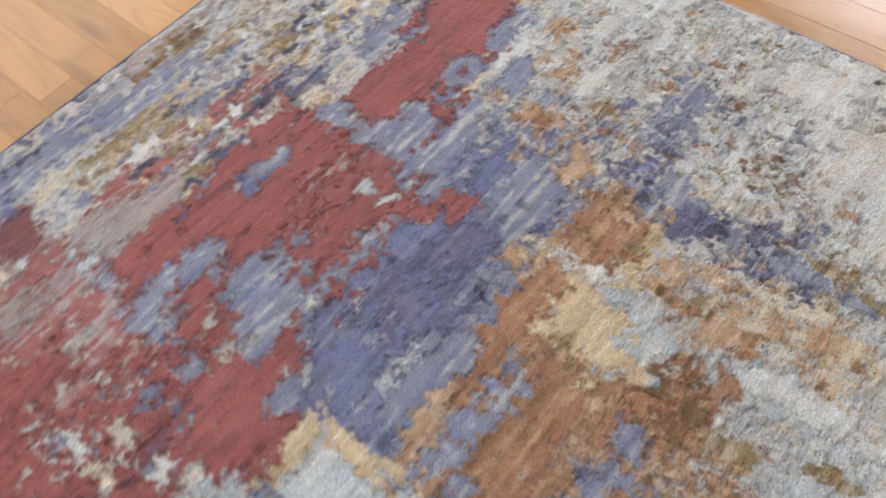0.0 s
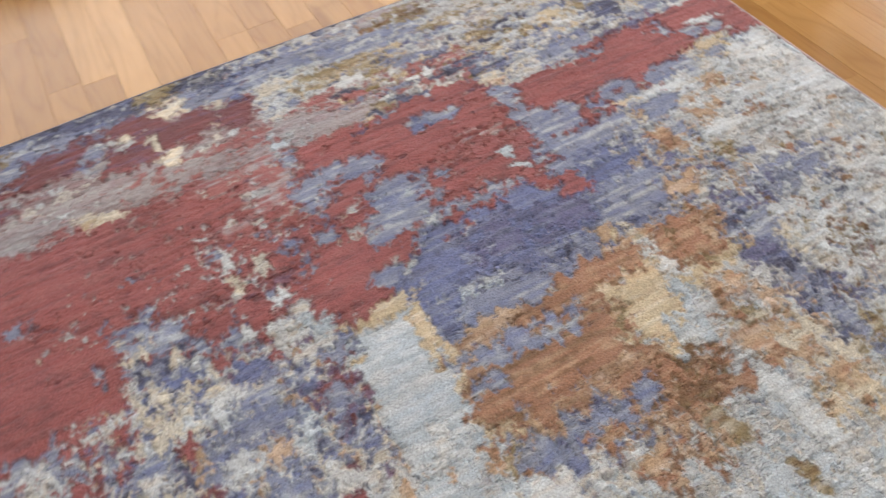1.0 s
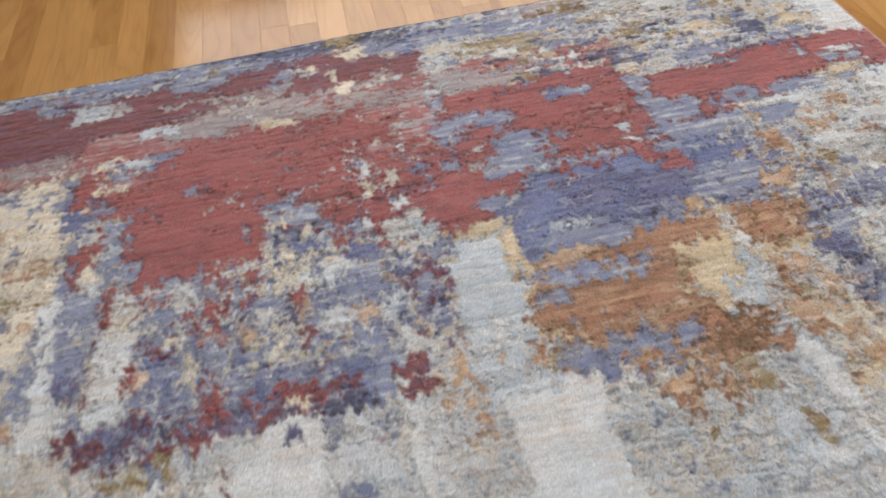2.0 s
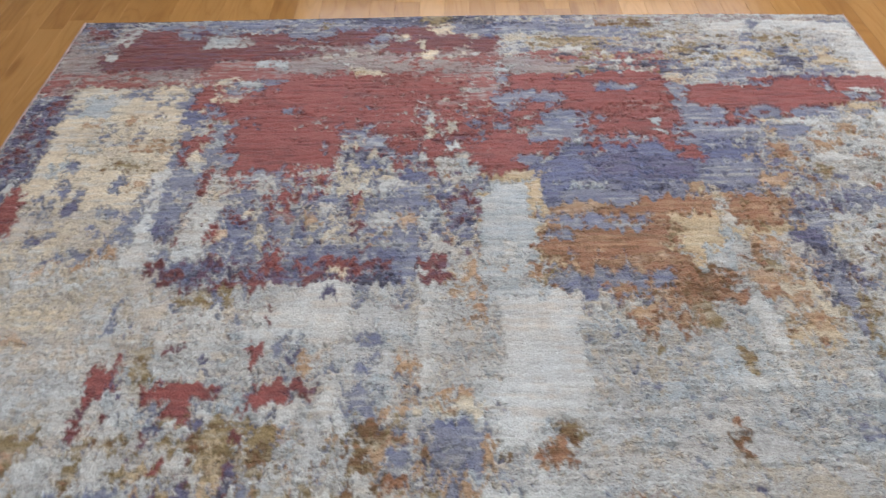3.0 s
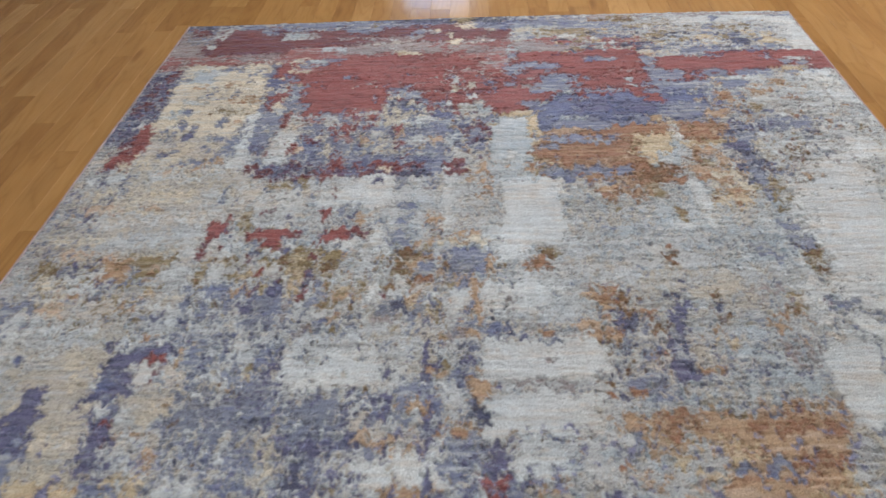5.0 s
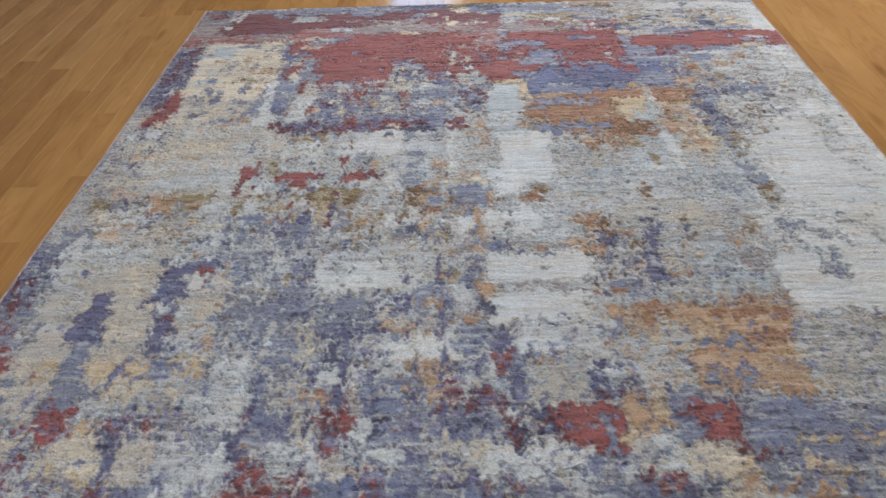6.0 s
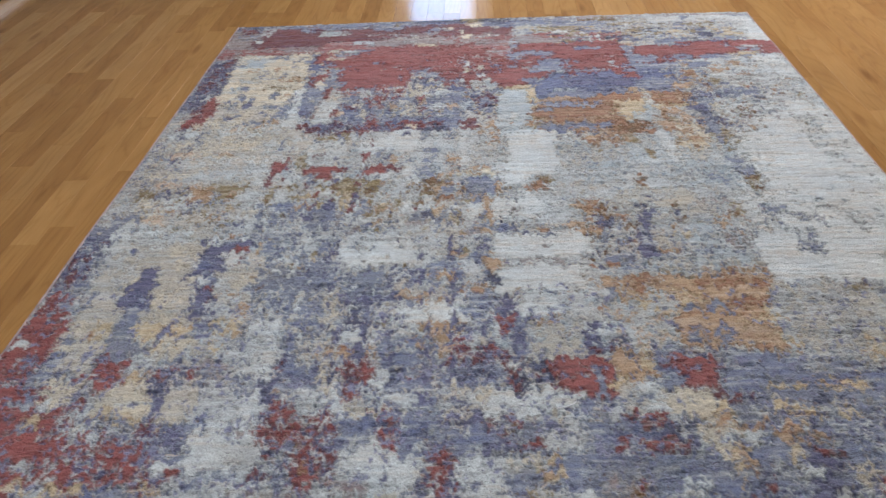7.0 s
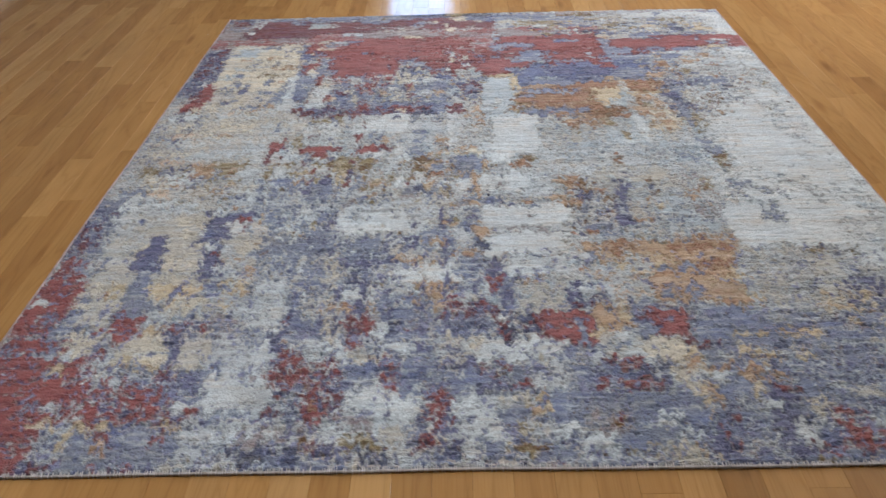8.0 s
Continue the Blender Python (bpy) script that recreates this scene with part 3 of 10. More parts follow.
blot("slate", 94.3, 57.0, 12.6, 8.1, fill=0.6)
blot("gold", 106.4, 54.5, 12.6, 6.6, fill=0.55)
blot("slate", 114.0, 55.0, 5.5, 7.8, fill=0.6)
blot("white", 90.5, 64.7, 9.1, 10.6, fill=0.6)
blot("gold", 100.4, 63.5, 5.7, 5.7, fill=0.8)
blot("white", 114.0, 68.0, 11.4, 26.2, fill=0.75)
blot("sand", 79.2, 62.8, 6.3, 6.6, fill=0.5)
# blue block
blot("slate", 67.0, 71.4, 23.1, 20.4, fill=0.9)
blot("blue", 67.2, 74.1, 18.3, 12.5, fill=0.4)
blot("red", 56.5, 66.2, 7.2, 9.7, fill=0.75)
blot("red", 55.7, 74.0, 8.9, 5.9, fill=0.85)
blot("red", 39.9, 71.3, 7.4, 3.4, fill=0.6)
blot("slate", 21.9, 78.5, 13.1, 7.1, fill=0.8)
blot("blue", 40.5, 79.8, 37.7, 13.4)
blot("violet", 46.5, 78.7, 19.3, 8.1, fill=0.85)
blot("navy", 32.0, 80.0, 10.6, 8.1, fill=0.4)
blot("slate", 38.8, 78.0, 6.7, 3.3, fill=0.3)
blot("slate", 45.8, 88.1, 57.0, 8.6)
blot("blue", 66.0, 83.4, 17.8, 10.4, fill=0.45)
blot("sky", 28.0, 87.6, 13.8, 6.1, fill=0.35)
blot("blue", 22.6, 83.6, 9.5, 6.3, fill=0.85)
blot("blue", 44.8, 85.6, 19.2, 5.7, fill=0.4)
blot("tan", 55.4, 87.9, 4.1, 4.6, fill=0.8)
flecks("navy blue", 45.1, 88.4, 55.5, 7.6, 0.08, size=1, long=4)
# speckled field
flecks("white silver tan slate", 79.7, 94.6, 19.8, 63.7, 0.16, size=1.7, long=0.9)
flecks("tan slate silver white", 99.6, 94.2, 19.8, 63.6, 0.12, size=1.9, long=1)
flecks("brown olive beige", 86.3, 96.2, 33.8, 54.5, 0.05, size=1.7, long=0.9)
flecks("silver white", 98.1, 98.4, 19.5, 53.5, 0.3, size=2.4, long=1.2)
blot("brown", 79.9, 73.0, 4.9, 4.8, fill=0.85)
blot("tan", 75.9, 84.7, 5.6, 4.9, fill=0.75)
blot("tan", 84.0, 85.9, 4.8, 3.6, fill=0.8)
blot("tan", 80.3, 78.1, 5.1, 4.9, fill=0.4)
blot("tan", 91.6, 71.3, 4.6, 5.1, fill=0.6)
blot("olive", 88.7, 82.5, 5.3, 6.3, fill=0.55)
blot("white", 94.1, 78.6, 6.0, 4.0, fill=0.7)
blot("brown", 100.9, 75.6, 4.5, 8.2, fill=0.45)
blot("brown", 98.4, 87.5, 4.3, 2.0, fill=0.7)
blot("slate", 96.4, 93.2, 11.1, 7.3, fill=0.55)
blot("slate", 89.9, 93.2, 4.3, 4.6, fill=0.7)
flecks("slate violet", 78.3, 106.6, 12.2, 32.9, 0.16, size=1.8, long=0.7)
blot("violet", 80.6, 93.9, 8.2, 8.2, fill=0.45)
blot("slate", 80.1, 100.7, 6.4, 9.4, fill=0.9)
blot("slate", 78.5, 108.4, 4.8, 8.7)
blot("violet", 77.5, 105.8, 3.0, 3.5, fill=0.8)
blot("slate", 78.1, 117.0, 5.7, 8.5, fill=0.85)
blot("navy", 78.3, 120.4, 4.6, 4.1, fill=0.6)
blot("olive", 93.9, 110.7, 4.8, 5.1, fill=0.8)
blot("brown", 92.2, 107.5, 3.8, 8.3, fill=0.45)
blot("slate", 100.5, 101.3, 5.2, 4.6, fill=0.35)
blot("khaki", 83.9, 108.6, 6.7, 10.1, fill=0.55)
blot("sand", 87.3, 116.1, 4.9, 7.1, fill=0.45)
blot("white", 95.8, 118.9, 8.2, 9.5, fill=0.8)
blot("white", 87.6, 107.2, 5.1, 8.9, fill=0.5)
# brown block
blot("brown", 33.5, 107.4, 31.1, 29.0)
blot("tan", 21.6, 99.5, 9.9, 14.0, fill=0.55)
blot("tan", 37.9, 109.0, 13.5, 9.8, fill=0.3)
blot("tan", 61.8, 93.0, 23.5, 5.8, fill=0.8)
blot("brown", 46.2, 94.8, 10.0, 7.7, fill=0.9)
blot("brown", 54.0, 95.4, 9.7, 7.2, fill=0.9)
blot("brown", 68.8, 97.2, 14.6, 14.2, fill=0.8)
blot("olive", 68.5, 98.3, 13.3, 10.5, fill=0.25)
blot("sand", 59.4, 89.8, 2.2, 6.7)
blot("slate", 22.4, 100.6, 9.3, 3.7, fill=0.9)
blot("slate", 35.6, 100.4, 8.1, 3.7, fill=0.9)
blot("slate", 42.9, 100.0, 3.1, 2.3, fill=0.8)
blot("slate", 23.5, 103.9, 6.4, 3.8, fill=0.7)
blot("slate", 26.7, 109.5, 7.0, 3.5, fill=0.75)
blot("slate", 33.9, 110.7, 7.0, 3.9, fill=0.95)
blot("slate", 26.1, 117.5, 10.8, 7.7, fill=0.95)
blot("slate", 33.8, 114.9, 6.6, 2.9, fill=0.8)
blot("navy", 36.9, 118.9, 4.4, 4.8, fill=0.65)
blot("slate", 32.3, 121.8, 5.2, 4.3, fill=0.8)
blot("brown", 29.5, 117.2, 3.9, 4.9, fill=0.8)
blot("brown", 45.9, 117.9, 15.4, 6.9, fill=0.9)
blot("umber", 43.3, 118.0, 7.6, 5.3, fill=0.5)
blot("umber", 51.4, 116.0, 11.6, 3.3, fill=0.6)
blot("gold", 53.1, 101.2, 12.8, 8.3, fill=0.9)
blot("gold", 53.7, 107.8, 10.6, 9.0)
blot("gold", 65.5, 103.5, 13.5, 5.0, fill=0.75)
blot("olive", 49.8, 102.7, 8.3, 4.5, fill=0.3)
blot("brown", 54.5, 104.4, 4.9, 2.2, fill=0.6)
blot("tan", 47.1, 102.4, 6.7, 7.1, fill=0.5)
blot("sky", 53.7, 111.9, 10.4, 6.1, fill=0.95)
blot("white", 60.5, 97.1, 4.8, 9.9, fill=0.9)
blot("sky", 59.3, 111.7, 4.5, 17.8, fill=0.8)
blot("silver", 61.6, 113.3, 5.6, 14.2, fill=0.65)
blot("tan", 66.9, 109.7, 8.0, 9.0, fill=0.65)
blot("olive", 64.6, 116.0, 6.5, 8.6, fill=0.45)
blot("tan", 65.6, 121.4, 9.0, 5.5, fill=0.8)
blot("silver", 72.4, 108.6, 6.7, 6.7, fill=0.75)
blot("gold", 75.0, 100.4, 4.4, 7.4, fill=0.75)
blot("silver", 56.3, 121.1, 12.8, 6.3, fill=0.8)
flecks("tan olive silver umber", 53.7, 120.5, 34.8, 7.7, 0.12, size=1.3, long=1)
blot("peach", 73.2, 115.4, 7.6, 5.3, fill=0.35)
# pale column
blot("sky", 9.9, 104.5, 15.2, 40.2, ragged=0.6)
blot("white", 10.3, 94.2, 12.7, 16.1, fill=0.5)
blot("silver", 10.0, 111.1, 12.2, 19.3, fill=0.35)
blot("gold", 16.3, 87.3, 4.4, 13.3, fill=0.95)
blot("gold", 17.5, 97.6, 3.5, 13.3, fill=0.8)
blot("gold", 19.0, 113.4, 4.0, 14.1, fill=0.85)
blot("tan", 14.4, 113.9, 4.1, 6.5, fill=0.65)
blot("gold", 9.3, 82.5, 11.7, 3.2, fill=0.6)
blot("gold", 2.4, 94.9, 3.7, 10.0, fill=0.45)
blot("white", 10.8, 110.0, 4.7, 4.3, fill=0.95)
blot("tan", 7.0, 114.4, 2.7, 3.1, fill=0.6)
blot("tan", 1.1, 111.5, 3.5, 20.6, fill=0.35)
blot("tan", -0.7, 119.8, 7.6, 7.2, fill=0.5)
blot("cream", 13.9, 90.1, 5.8, 3.5, fill=0.45)
flecks("grey beige", 9.8, 105.6, 13.1, 35.8, 0.05, size=1.2, long=3)
blot("white", -3.8, 80.0, 4.7, 10.3, fill=0.9)
blot("white", -5.6, 76.2, 3.4, 5.0, fill=0.9)
blot("sky", 0.6, 78.6, 6.4, 6.5, fill=0.8)
blot("maroon", 0.3, 83.9, 5.7, 6.3, fill=0.55)
# mottled blue block
blot("slate", -19.4, 94.9, 41.0, 27.3)
blot("slate", -25.0, 76.2, 13.9, 13.3, fill=0.75)
blot("slate", -13.6, 79.4, 7.3, 4.3, fill=0.7)
blot("red", -38.7, 85.1, 10.8, 8.4, fill=0.6)
flecks("silver khaki white blue", -20.6, 91.0, 44.0, 37.1, 0.12, size=1.8, long=0.95)
flecks("navy plum tan sand", -20.4, 93.2, 43.6, 32.1, 0.06, size=1.5, long=1)
blot("navy", -25.3, 74.6, 10.6, 11.3, fill=0.3)
blot("cream", -24.9, 79.4, 13.4, 4.1, fill=0.55)
blot("white", -22.2, 74.8, 4.3, 3.9, fill=0.7)
blot("cream", -27.3, 85.8, 7.2, 6.5, fill=0.85)
blot("white", -18.7, 85.2, 4.8, 7.6, fill=0.8)
blot("cream", -29.5, 100.6, 6.0, 6.1, fill=0.7)
blot("khaki", -27.0, 101.7, 6.8, 6.5, fill=0.55)
blot("white", -32.8, 92.2, 3.1, 3.5, fill=0.9)
blot("white", -33.3, 85.1, 2.3, 5.0, fill=0.8)
blot("red", -26.4, 90.3, 3.1, 5.0, fill=0.8)
blot("maroon", -25.6, 100.0, 3.7, 4.7, fill=0.5)
blot("white", -9.8, 98.6, 3.1, 4.7, fill=0.85)
blot("sky", -6.0, 96.7, 6.9, 8.4, fill=0.5)
blot("tan", -13.9, 96.9, 5.4, 3.6, fill=0.5)
blot("white", -18.5, 106.1, 4.4, 3.1, fill=0.85)
blot("red", -24.5, 107.9, 4.1, 2.4, fill=0.8)
blot("white", -9.4, 108.3, 4.3, 7.7, fill=0.95)
blot("white", -5.0, 108.1, 5.2, 3.1, fill=0.8)
blot("slate", -12.9, 88.8, 11.5, 10.2, fill=0.7)
blot("tan", -36.5, 96.6, 4.6, 4.8, fill=0.45)
blot("maroon", -2.3, 91.7, 6.1, 3.5, fill=0.65)
blot("maroon", -0.5, 96.2, 3.2, 7.5, fill=0.5)
blot("plum", -1.3, 94.3, 6.1, 11.2, fill=0.45)
blot("navy", -0.6, 97.4, 4.6, 5.0, fill=0.5)
# dark bar
blot("slate", -24.3, 112.4, 30.6, 10.9)
blot("blue", -27.3, 110.2, 25.4, 4.3, fill=0.55)
blot("red", -29.0, 112.9, 9.2, 5.3, fill=0.95)
blot("maroon", -22.4, 112.7, 10.5, 3.0, fill=0.65)
blot("maroon", -26.6, 116.6, 24.8, 4.1, fill=0.5)
blot("plum", -31.6, 115.1, 13.2, 5.2, fill=0.35)
blot("red", -37.5, 112.0, 3.8, 5.4, fill=0.7)
blot("navy", -20.7, 117.0, 10.4, 5.2, fill=0.7)
blot("slate", -14.6, 118.1, 6.3, 13.7, fill=0.7)
blot("maroon", -8.2, 114.4, 6.6, 8.0, fill=0.75)
blot("red", -7.9, 117.4, 3.4, 4.3, fill=0.8)
blot("white", -10.5, 115.5, 2.7, 2.5, fill=0.9)
blot("cream", -28.9, 114.9, 5.1, 1.3, fill=0.8)
blot("slate", -55.3, 112.4, 34.6, 12.0, fill=0.8)
blot("navy", -49.9, 115.4, 24.8, 5.2, fill=0.35)
blot("maroon", -70.7, 112.6, 6.6, 5.4, fill=0.8)
blot("maroon", -64.8, 115.2, 6.0, 4.2, fill=0.9)
blot("red", -44.4, 112.7, 7.3, 6.4, fill=0.9)
blot("maroon", -55.9, 111.8, 3.8, 4.3, fill=0.8)
blot("maroon", -55.3, 118.4, 14.1, 2.3, fill=0.6)
blot("plum", -53.5, 114.4, 31.7, 7.4, fill=0.25)
blot("maroon", -47.2, 116.9, 8.0, 4.1, fill=0.65)
blot("white", -29.9, 121.9, 11.8, 7.9, fill=0.95)
blot("white", -30.8, 123.3, 14.0, 5.1, fill=0.8)
blot("slate", -30.1, 121.2, 3.7, 3.0, fill=0.8)
blot("slate", -23.0, 121.7, 5.7, 8.1, fill=0.45)
blot("white", -19.0, 121.1, 5.0, 5.2, fill=0.75)
blot("olive", -54.1, 122.5, 7.6, 5.2, fill=0.9)
blot("olive", -61.0, 123.8, 3.7, 5.1, fill=0.55)
blot("maroon", -48.8, 122.6, 5.0, 3.2, fill=0.35)
blot("silver", -42.2, 122.5, 13.1, 7.1, fill=0.6)
blot("khaki", -11.8, 121.0, 6.3, 5.2, fill=0.45)
blot("white", -8.5, 122.4, 4.9, 6.1, fill=0.55)
# west border
blot("slate", -114.6, 55.8, 13.8, 30.3, fill=0.95)
blot("violet", -114.7, 55.9, 12.1, 27.4, fill=0.5)
blot("slate", -114.1, 75.1, 14.5, 17.6, fill=0.95)
blot("violet", -114.1, 75.6, 12.3, 15.6, fill=0.5)
blot("slate", -116.2, 89.0, 13.9, 16.5, fill=0.95)
blot("violet", -115.9, 89.2, 11.1, 11.9, fill=0.45)
flecks("silver maroon navy", -114.4, 71.3, 22.4, 53.9, 0.08, size=1.6, long=0.7)
blot("maroon", -113.3, 45.3, 4.3, 8.6, fill=0.75)
blot("slate", -108.2, 54.6, 6.1, 6.8, fill=0.75)
blot("maroon", -116.9, 58.5, 4.3, 7.9, fill=0.5)
blot("maroon", -115.5, 68.2, 4.2, 5.4, fill=0.7)
blot("maroon", -116.4, 73.2, 6.7, 6.9, fill=0.35)
blot("red", -109.4, 89.6, 5.7, 11.8)
blot("red", -108.5, 97.4, 5.3, 8.7)
blot("red", -110.7, 104.5, 6.8, 8.3)
blot("red", -112.6, 108.2, 8.1, 9.9)
blot("maroon", -111.2, 98.5, 7.6, 8.4, fill=0.5)
blot("white", -113.1, 83.3, 3.1, 6.2, fill=0.6)
# cream field
blot("cream", -91.7, 47.9, 37.9, 21.6)
blot("cream", -90.8, 64.6, 36.1, 19.1)
blot("cream", -90.9, 78.3, 35.7, 15.8)
blot("cream", -92.2, 89.1, 30.9, 12.3)
blot("beige", -90.4, 100.9, 31.0, 15.1)
blot("sand", -91.2, 100.7, 21.0, 10.9, fill=0.5)
blot("sand", -86.1, 67.1, 24.2, 26.9, fill=0.3)
blot("sky", -100.8, 47.6, 8.6, 11.5, fill=0.9)
blot("slate", -109.0, 49.3, 5.5, 6.4, fill=0.7)
blot("slate", -91.3, 40.6, 11.9, 4.9, fill=0.65)
blot("slate", -80.5, 46.5, 7.2, 11.9, fill=0.35)
blot("tan", -89.4, 54.4, 5.4, 3.9, fill=0.5)
blot("tan", -100.3, 56.0, 4.7, 3.5, fill=0.55)
blot("slate", -90.7, 61.1, 11.8, 9.3, fill=0.3)
blot("tan", -82.7, 66.3, 11.6, 5.7, fill=0.45)
blot("sky", -99.0, 67.3, 9.4, 7.2, fill=0.5)
blot("sky", -101.8, 76.2, 6.3, 7.0, fill=0.7)
blot("olive", -85.0, 74.8, 14.4, 4.8, fill=0.45)
blot("tan", -82.1, 83.0, 5.6, 2.9, fill=0.65)
blot("slate", -99.9, 75.3, 2.5, 5.4, fill=0.9)
blot("slate", -99.1, 84.9, 3.8, 7.7, fill=0.55)
blot("slate", -94.1, 86.1, 2.3, 5.0, fill=0.9)
blot("violet", -95.1, 91.7, 2.8, 5.6, fill=0.95)
blot("slate", -86.4, 83.6, 2.6, 5.6, fill=0.9)
blot("slate", -100.8, 91.5, 3.0, 5.1, fill=0.85)
blot("slate", -98.9, 94.0, 2.5, 5.0, fill=0.65)
blot("slate", -85.7, 80.1, 3.1, 4.1, fill=0.8)
blot("slate", -85.4, 93.0, 4.7, 3.5, fill=0.75)
blot("violet", -98.9, 101.9, 3.2, 3.0, fill=0.9)
blot("slate", -101.5, 103.7, 3.7, 6.9, fill=0.5)
blot("slate", -96.2, 100.0, 2.9, 4.8, fill=0.7)
blot("slate", -86.5, 100.0, 3.6, 7.4, fill=0.45)
blot("slate", -81.6, 103.9, 3.7, 5.8, fill=0.85)
blot("slate", -103.6, 89.3, 3.0, 3.1, fill=0.5)
blot("slate", -102.3, 94.6, 2.9, 2.5, fill=0.5)
# upright bars
blot("slate", -75.2, 42.3, 6.3, 10.8, fill=0.9)
blot("blue", -72.8, 51.4, 7.8, 11.5, fill=0.8)
blot("red", -72.1, 42.8, 6.6, 12.5, fill=0.95)
blot("slate", -73.6, 62.5, 5.9, 10.7, fill=0.7)
blot("red", -70.7, 70.0, 7.5, 13.1, fill=0.95)
blot("slate", -73.8, 71.5, 3.0, 10.1, fill=0.8)
blot("cream", -66.6, 69.3, 3.3, 12.0, fill=0.9)
blot("sand", -66.3, 61.8, 4.1, 14.5, fill=0.45)
blot("red", -67.4, 60.9, 2.5, 7.7, fill=0.8)
blot("slate", -64.0, 63.2, 6.5, 15.3, fill=0.9)
blot("sky", -64.1, 62.4, 5.1, 7.7, fill=0.45)
blot("red", -64.8, 81.1, 3.4, 9.5, fill=0.85)
blot("maroon", -65.4, 83.2, 2.4, 8.0, fill=0.6)
blot("cream", -68.6, 72.8, 3.9, 7.2, fill=0.8)
blot("silver", -67.9, 78.6, 4.0, 9.9, fill=0.7)
blot("cream", -67.2, 40.4, 7.0, 14.4, fill=0.45)
blot("slate", -59.3, 38.2, 16.9, 6.8, fill=0.7)
blot("sky", -61.2, 37.3, 6.3, 4.3, fill=0.8)
blot("slate", -68.4, 50.5, 5.2, 6.6, fill=0.75)
blot("slate", -58.3, 56.4, 7.6, 5.4, fill=0.7)
blot("red", -53.1, 67.7, 17.9, 25.7, fill=0.95)
blot("red", -51.9, 74.0, 15.6, 9.9)
blot("slate", -63.0, 72.8, 7.2, 7.2, fill=0.65)
blot("slate", -75.9, 86.1, 5.4, 16.0, fill=0.8)
blot("slate", -77.2, 91.9, 5.3, 14.1, fill=0.7)
blot("slate", -78.2, 99.9, 7.3, 12.1, fill=0.55)
blot("white", -74.3, 83.4, 7.0, 10.9, fill=0.95)
blot("white", -74.0, 94.3, 6.0, 11.4, fill=0.95)
blot("white", -74.6, 102.1, 5.8, 11.9, fill=0.95)
blot("white", -75.2, 108.4, 7.8, 8.0, fill=0.9)
blot("slate", -70.5, 85.4, 7.6, 17.4, fill=0.9)
blot("slate", -70.3, 97.3, 7.2, 9.9, fill=0.9)
blot("violet", -70.3, 99.7, 4.4, 7.4, fill=0.65)
blot("maroon", -66.5, 101.9, 3.7, 4.7, fill=0.75)
blot("maroon", -65.6, 93.0, 2.9, 6.5, fill=0.6)
blot("slate", -67.8, 84.0, 4.6, 9.6, fill=0.7)
blot("white", -60.9, 92.3, 8.2, 7.8, fill=0.95)
blot("white", -61.5, 99.0, 8.0, 11.0, fill=0.95)
blot("white", -63.3, 107.7, 7.1, 4.7, fill=0.9)
blot("white", -61.7, 104.1, 3.7, 4.6, fill=0.8)
blot("slate", -48.9, 100.5, 18.1, 16.7, fill=0.85)
blot("slate", -50.1, 88.9, 16.6, 14.3, fill=0.6)
blot("blue", -50.8, 102.3, 9.3, 10.7, fill=0.35)
blot("red", -58.8, 102.5, 3.1, 6.0, fill=0.95)
blot("peach", -56.8, 102.9, 2.1, 4.6, fill=0.85)
blot("sand", -60.7, 86.4, 5.4, 6.5, fill=0.5)
blot("red", -54.5, 96.3, 3.0, 3.6, fill=0.8)
blot("maroon", -51.8, 97.4, 3.7, 3.4, fill=0.5)
blot("sand", -47.5, 102.7, 3.0, 6.9, fill=0.65)
blot("maroon", -45.1, 104.6, 4.3, 3.9, fill=0.6)
blot("white", -47.9, 84.9, 4.7, 3.9, fill=0.85)
blot("red", -45.2, 89.3, 7.0, 7.6, fill=0.65)
blot("rose", -43.7, 95.5, 6.1, 4.9, fill=0.65)
blot("cream", -50.8, 94.9, 3.8, 3.4, fill=0.55)
blot("silver", -56.9, 81.5, 13.9, 5.1, fill=0.6)
blot("rose", -53.6, 82.4, 10.8, 2.1, fill=0.6)
flecks("silver sand maroon", -50.1, 95.5, 18.9, 25.6, 0.05, size=1.6, long=0.9)
# below the cream field
blot("beige", -94.5, 119.4, 28.7, 15.6)
blot("khaki", -100.7, 120.6, 15.2, 13.4, fill=0.55)
blot("silver", -85.6, 123.1, 14.7, 7.5, fill=0.5)
blot("tan", -95.0, 114.1, 8.3, 7.5, fill=0.45)
blot("tan", -84.1, 110.1, 5.7, 4.4, fill=0.65)
blot("slate", -94.0, 109.6, 4.3, 3.1, fill=0.8)
blot("slate", -88.8, 109.5, 5.0, 5.3, fill=0.6)
blot("olive", -89.0, 117.6, 13.6, 3.9, fill=0.45)
blot("tan", -89.2, 115.0, 15.1, 7.2, fill=0.3)
blot("white", -76.5, 117.6, 10.2, 8.5, fill=0.9)
blot("slate", -70.3, 115.9, 4.9, 5.5, fill=0.55)
blot("olive", -69.3, 121.5, 3.4, 6.2, fill=0.55)
blot("white", -74.4, 122.1, 6.1, 5.2, fill=0.8)
# far strip
blot("navy", -22.9, 0.5, 25.3, 3.8, fill=0.8)
blot("ink", 0.2, -1.0, 16.7, 4.3, fill=0.7)
blot("olive", -9.1, -1.0, 7.5, 4.3, fill=0.7)
blot("slate", -36.3, 4.8, 14.9, 8.8, fill=0.8)
blot("slate", -26.5, 2.8, 14.2, 5.4, fill=0.7)
blot("slate", 8.6, 5.1, 14.2, 6.7, fill=0.7)
blot("navy", 30.1, -2.7, 8.4, 4.9, fill=0.7)
blot("slate", 31.9, 2.0, 13.8, 7.3, fill=0.85)
blot("maroon", -32.3, 9.5, 14.8, 8.2, fill=0.95)
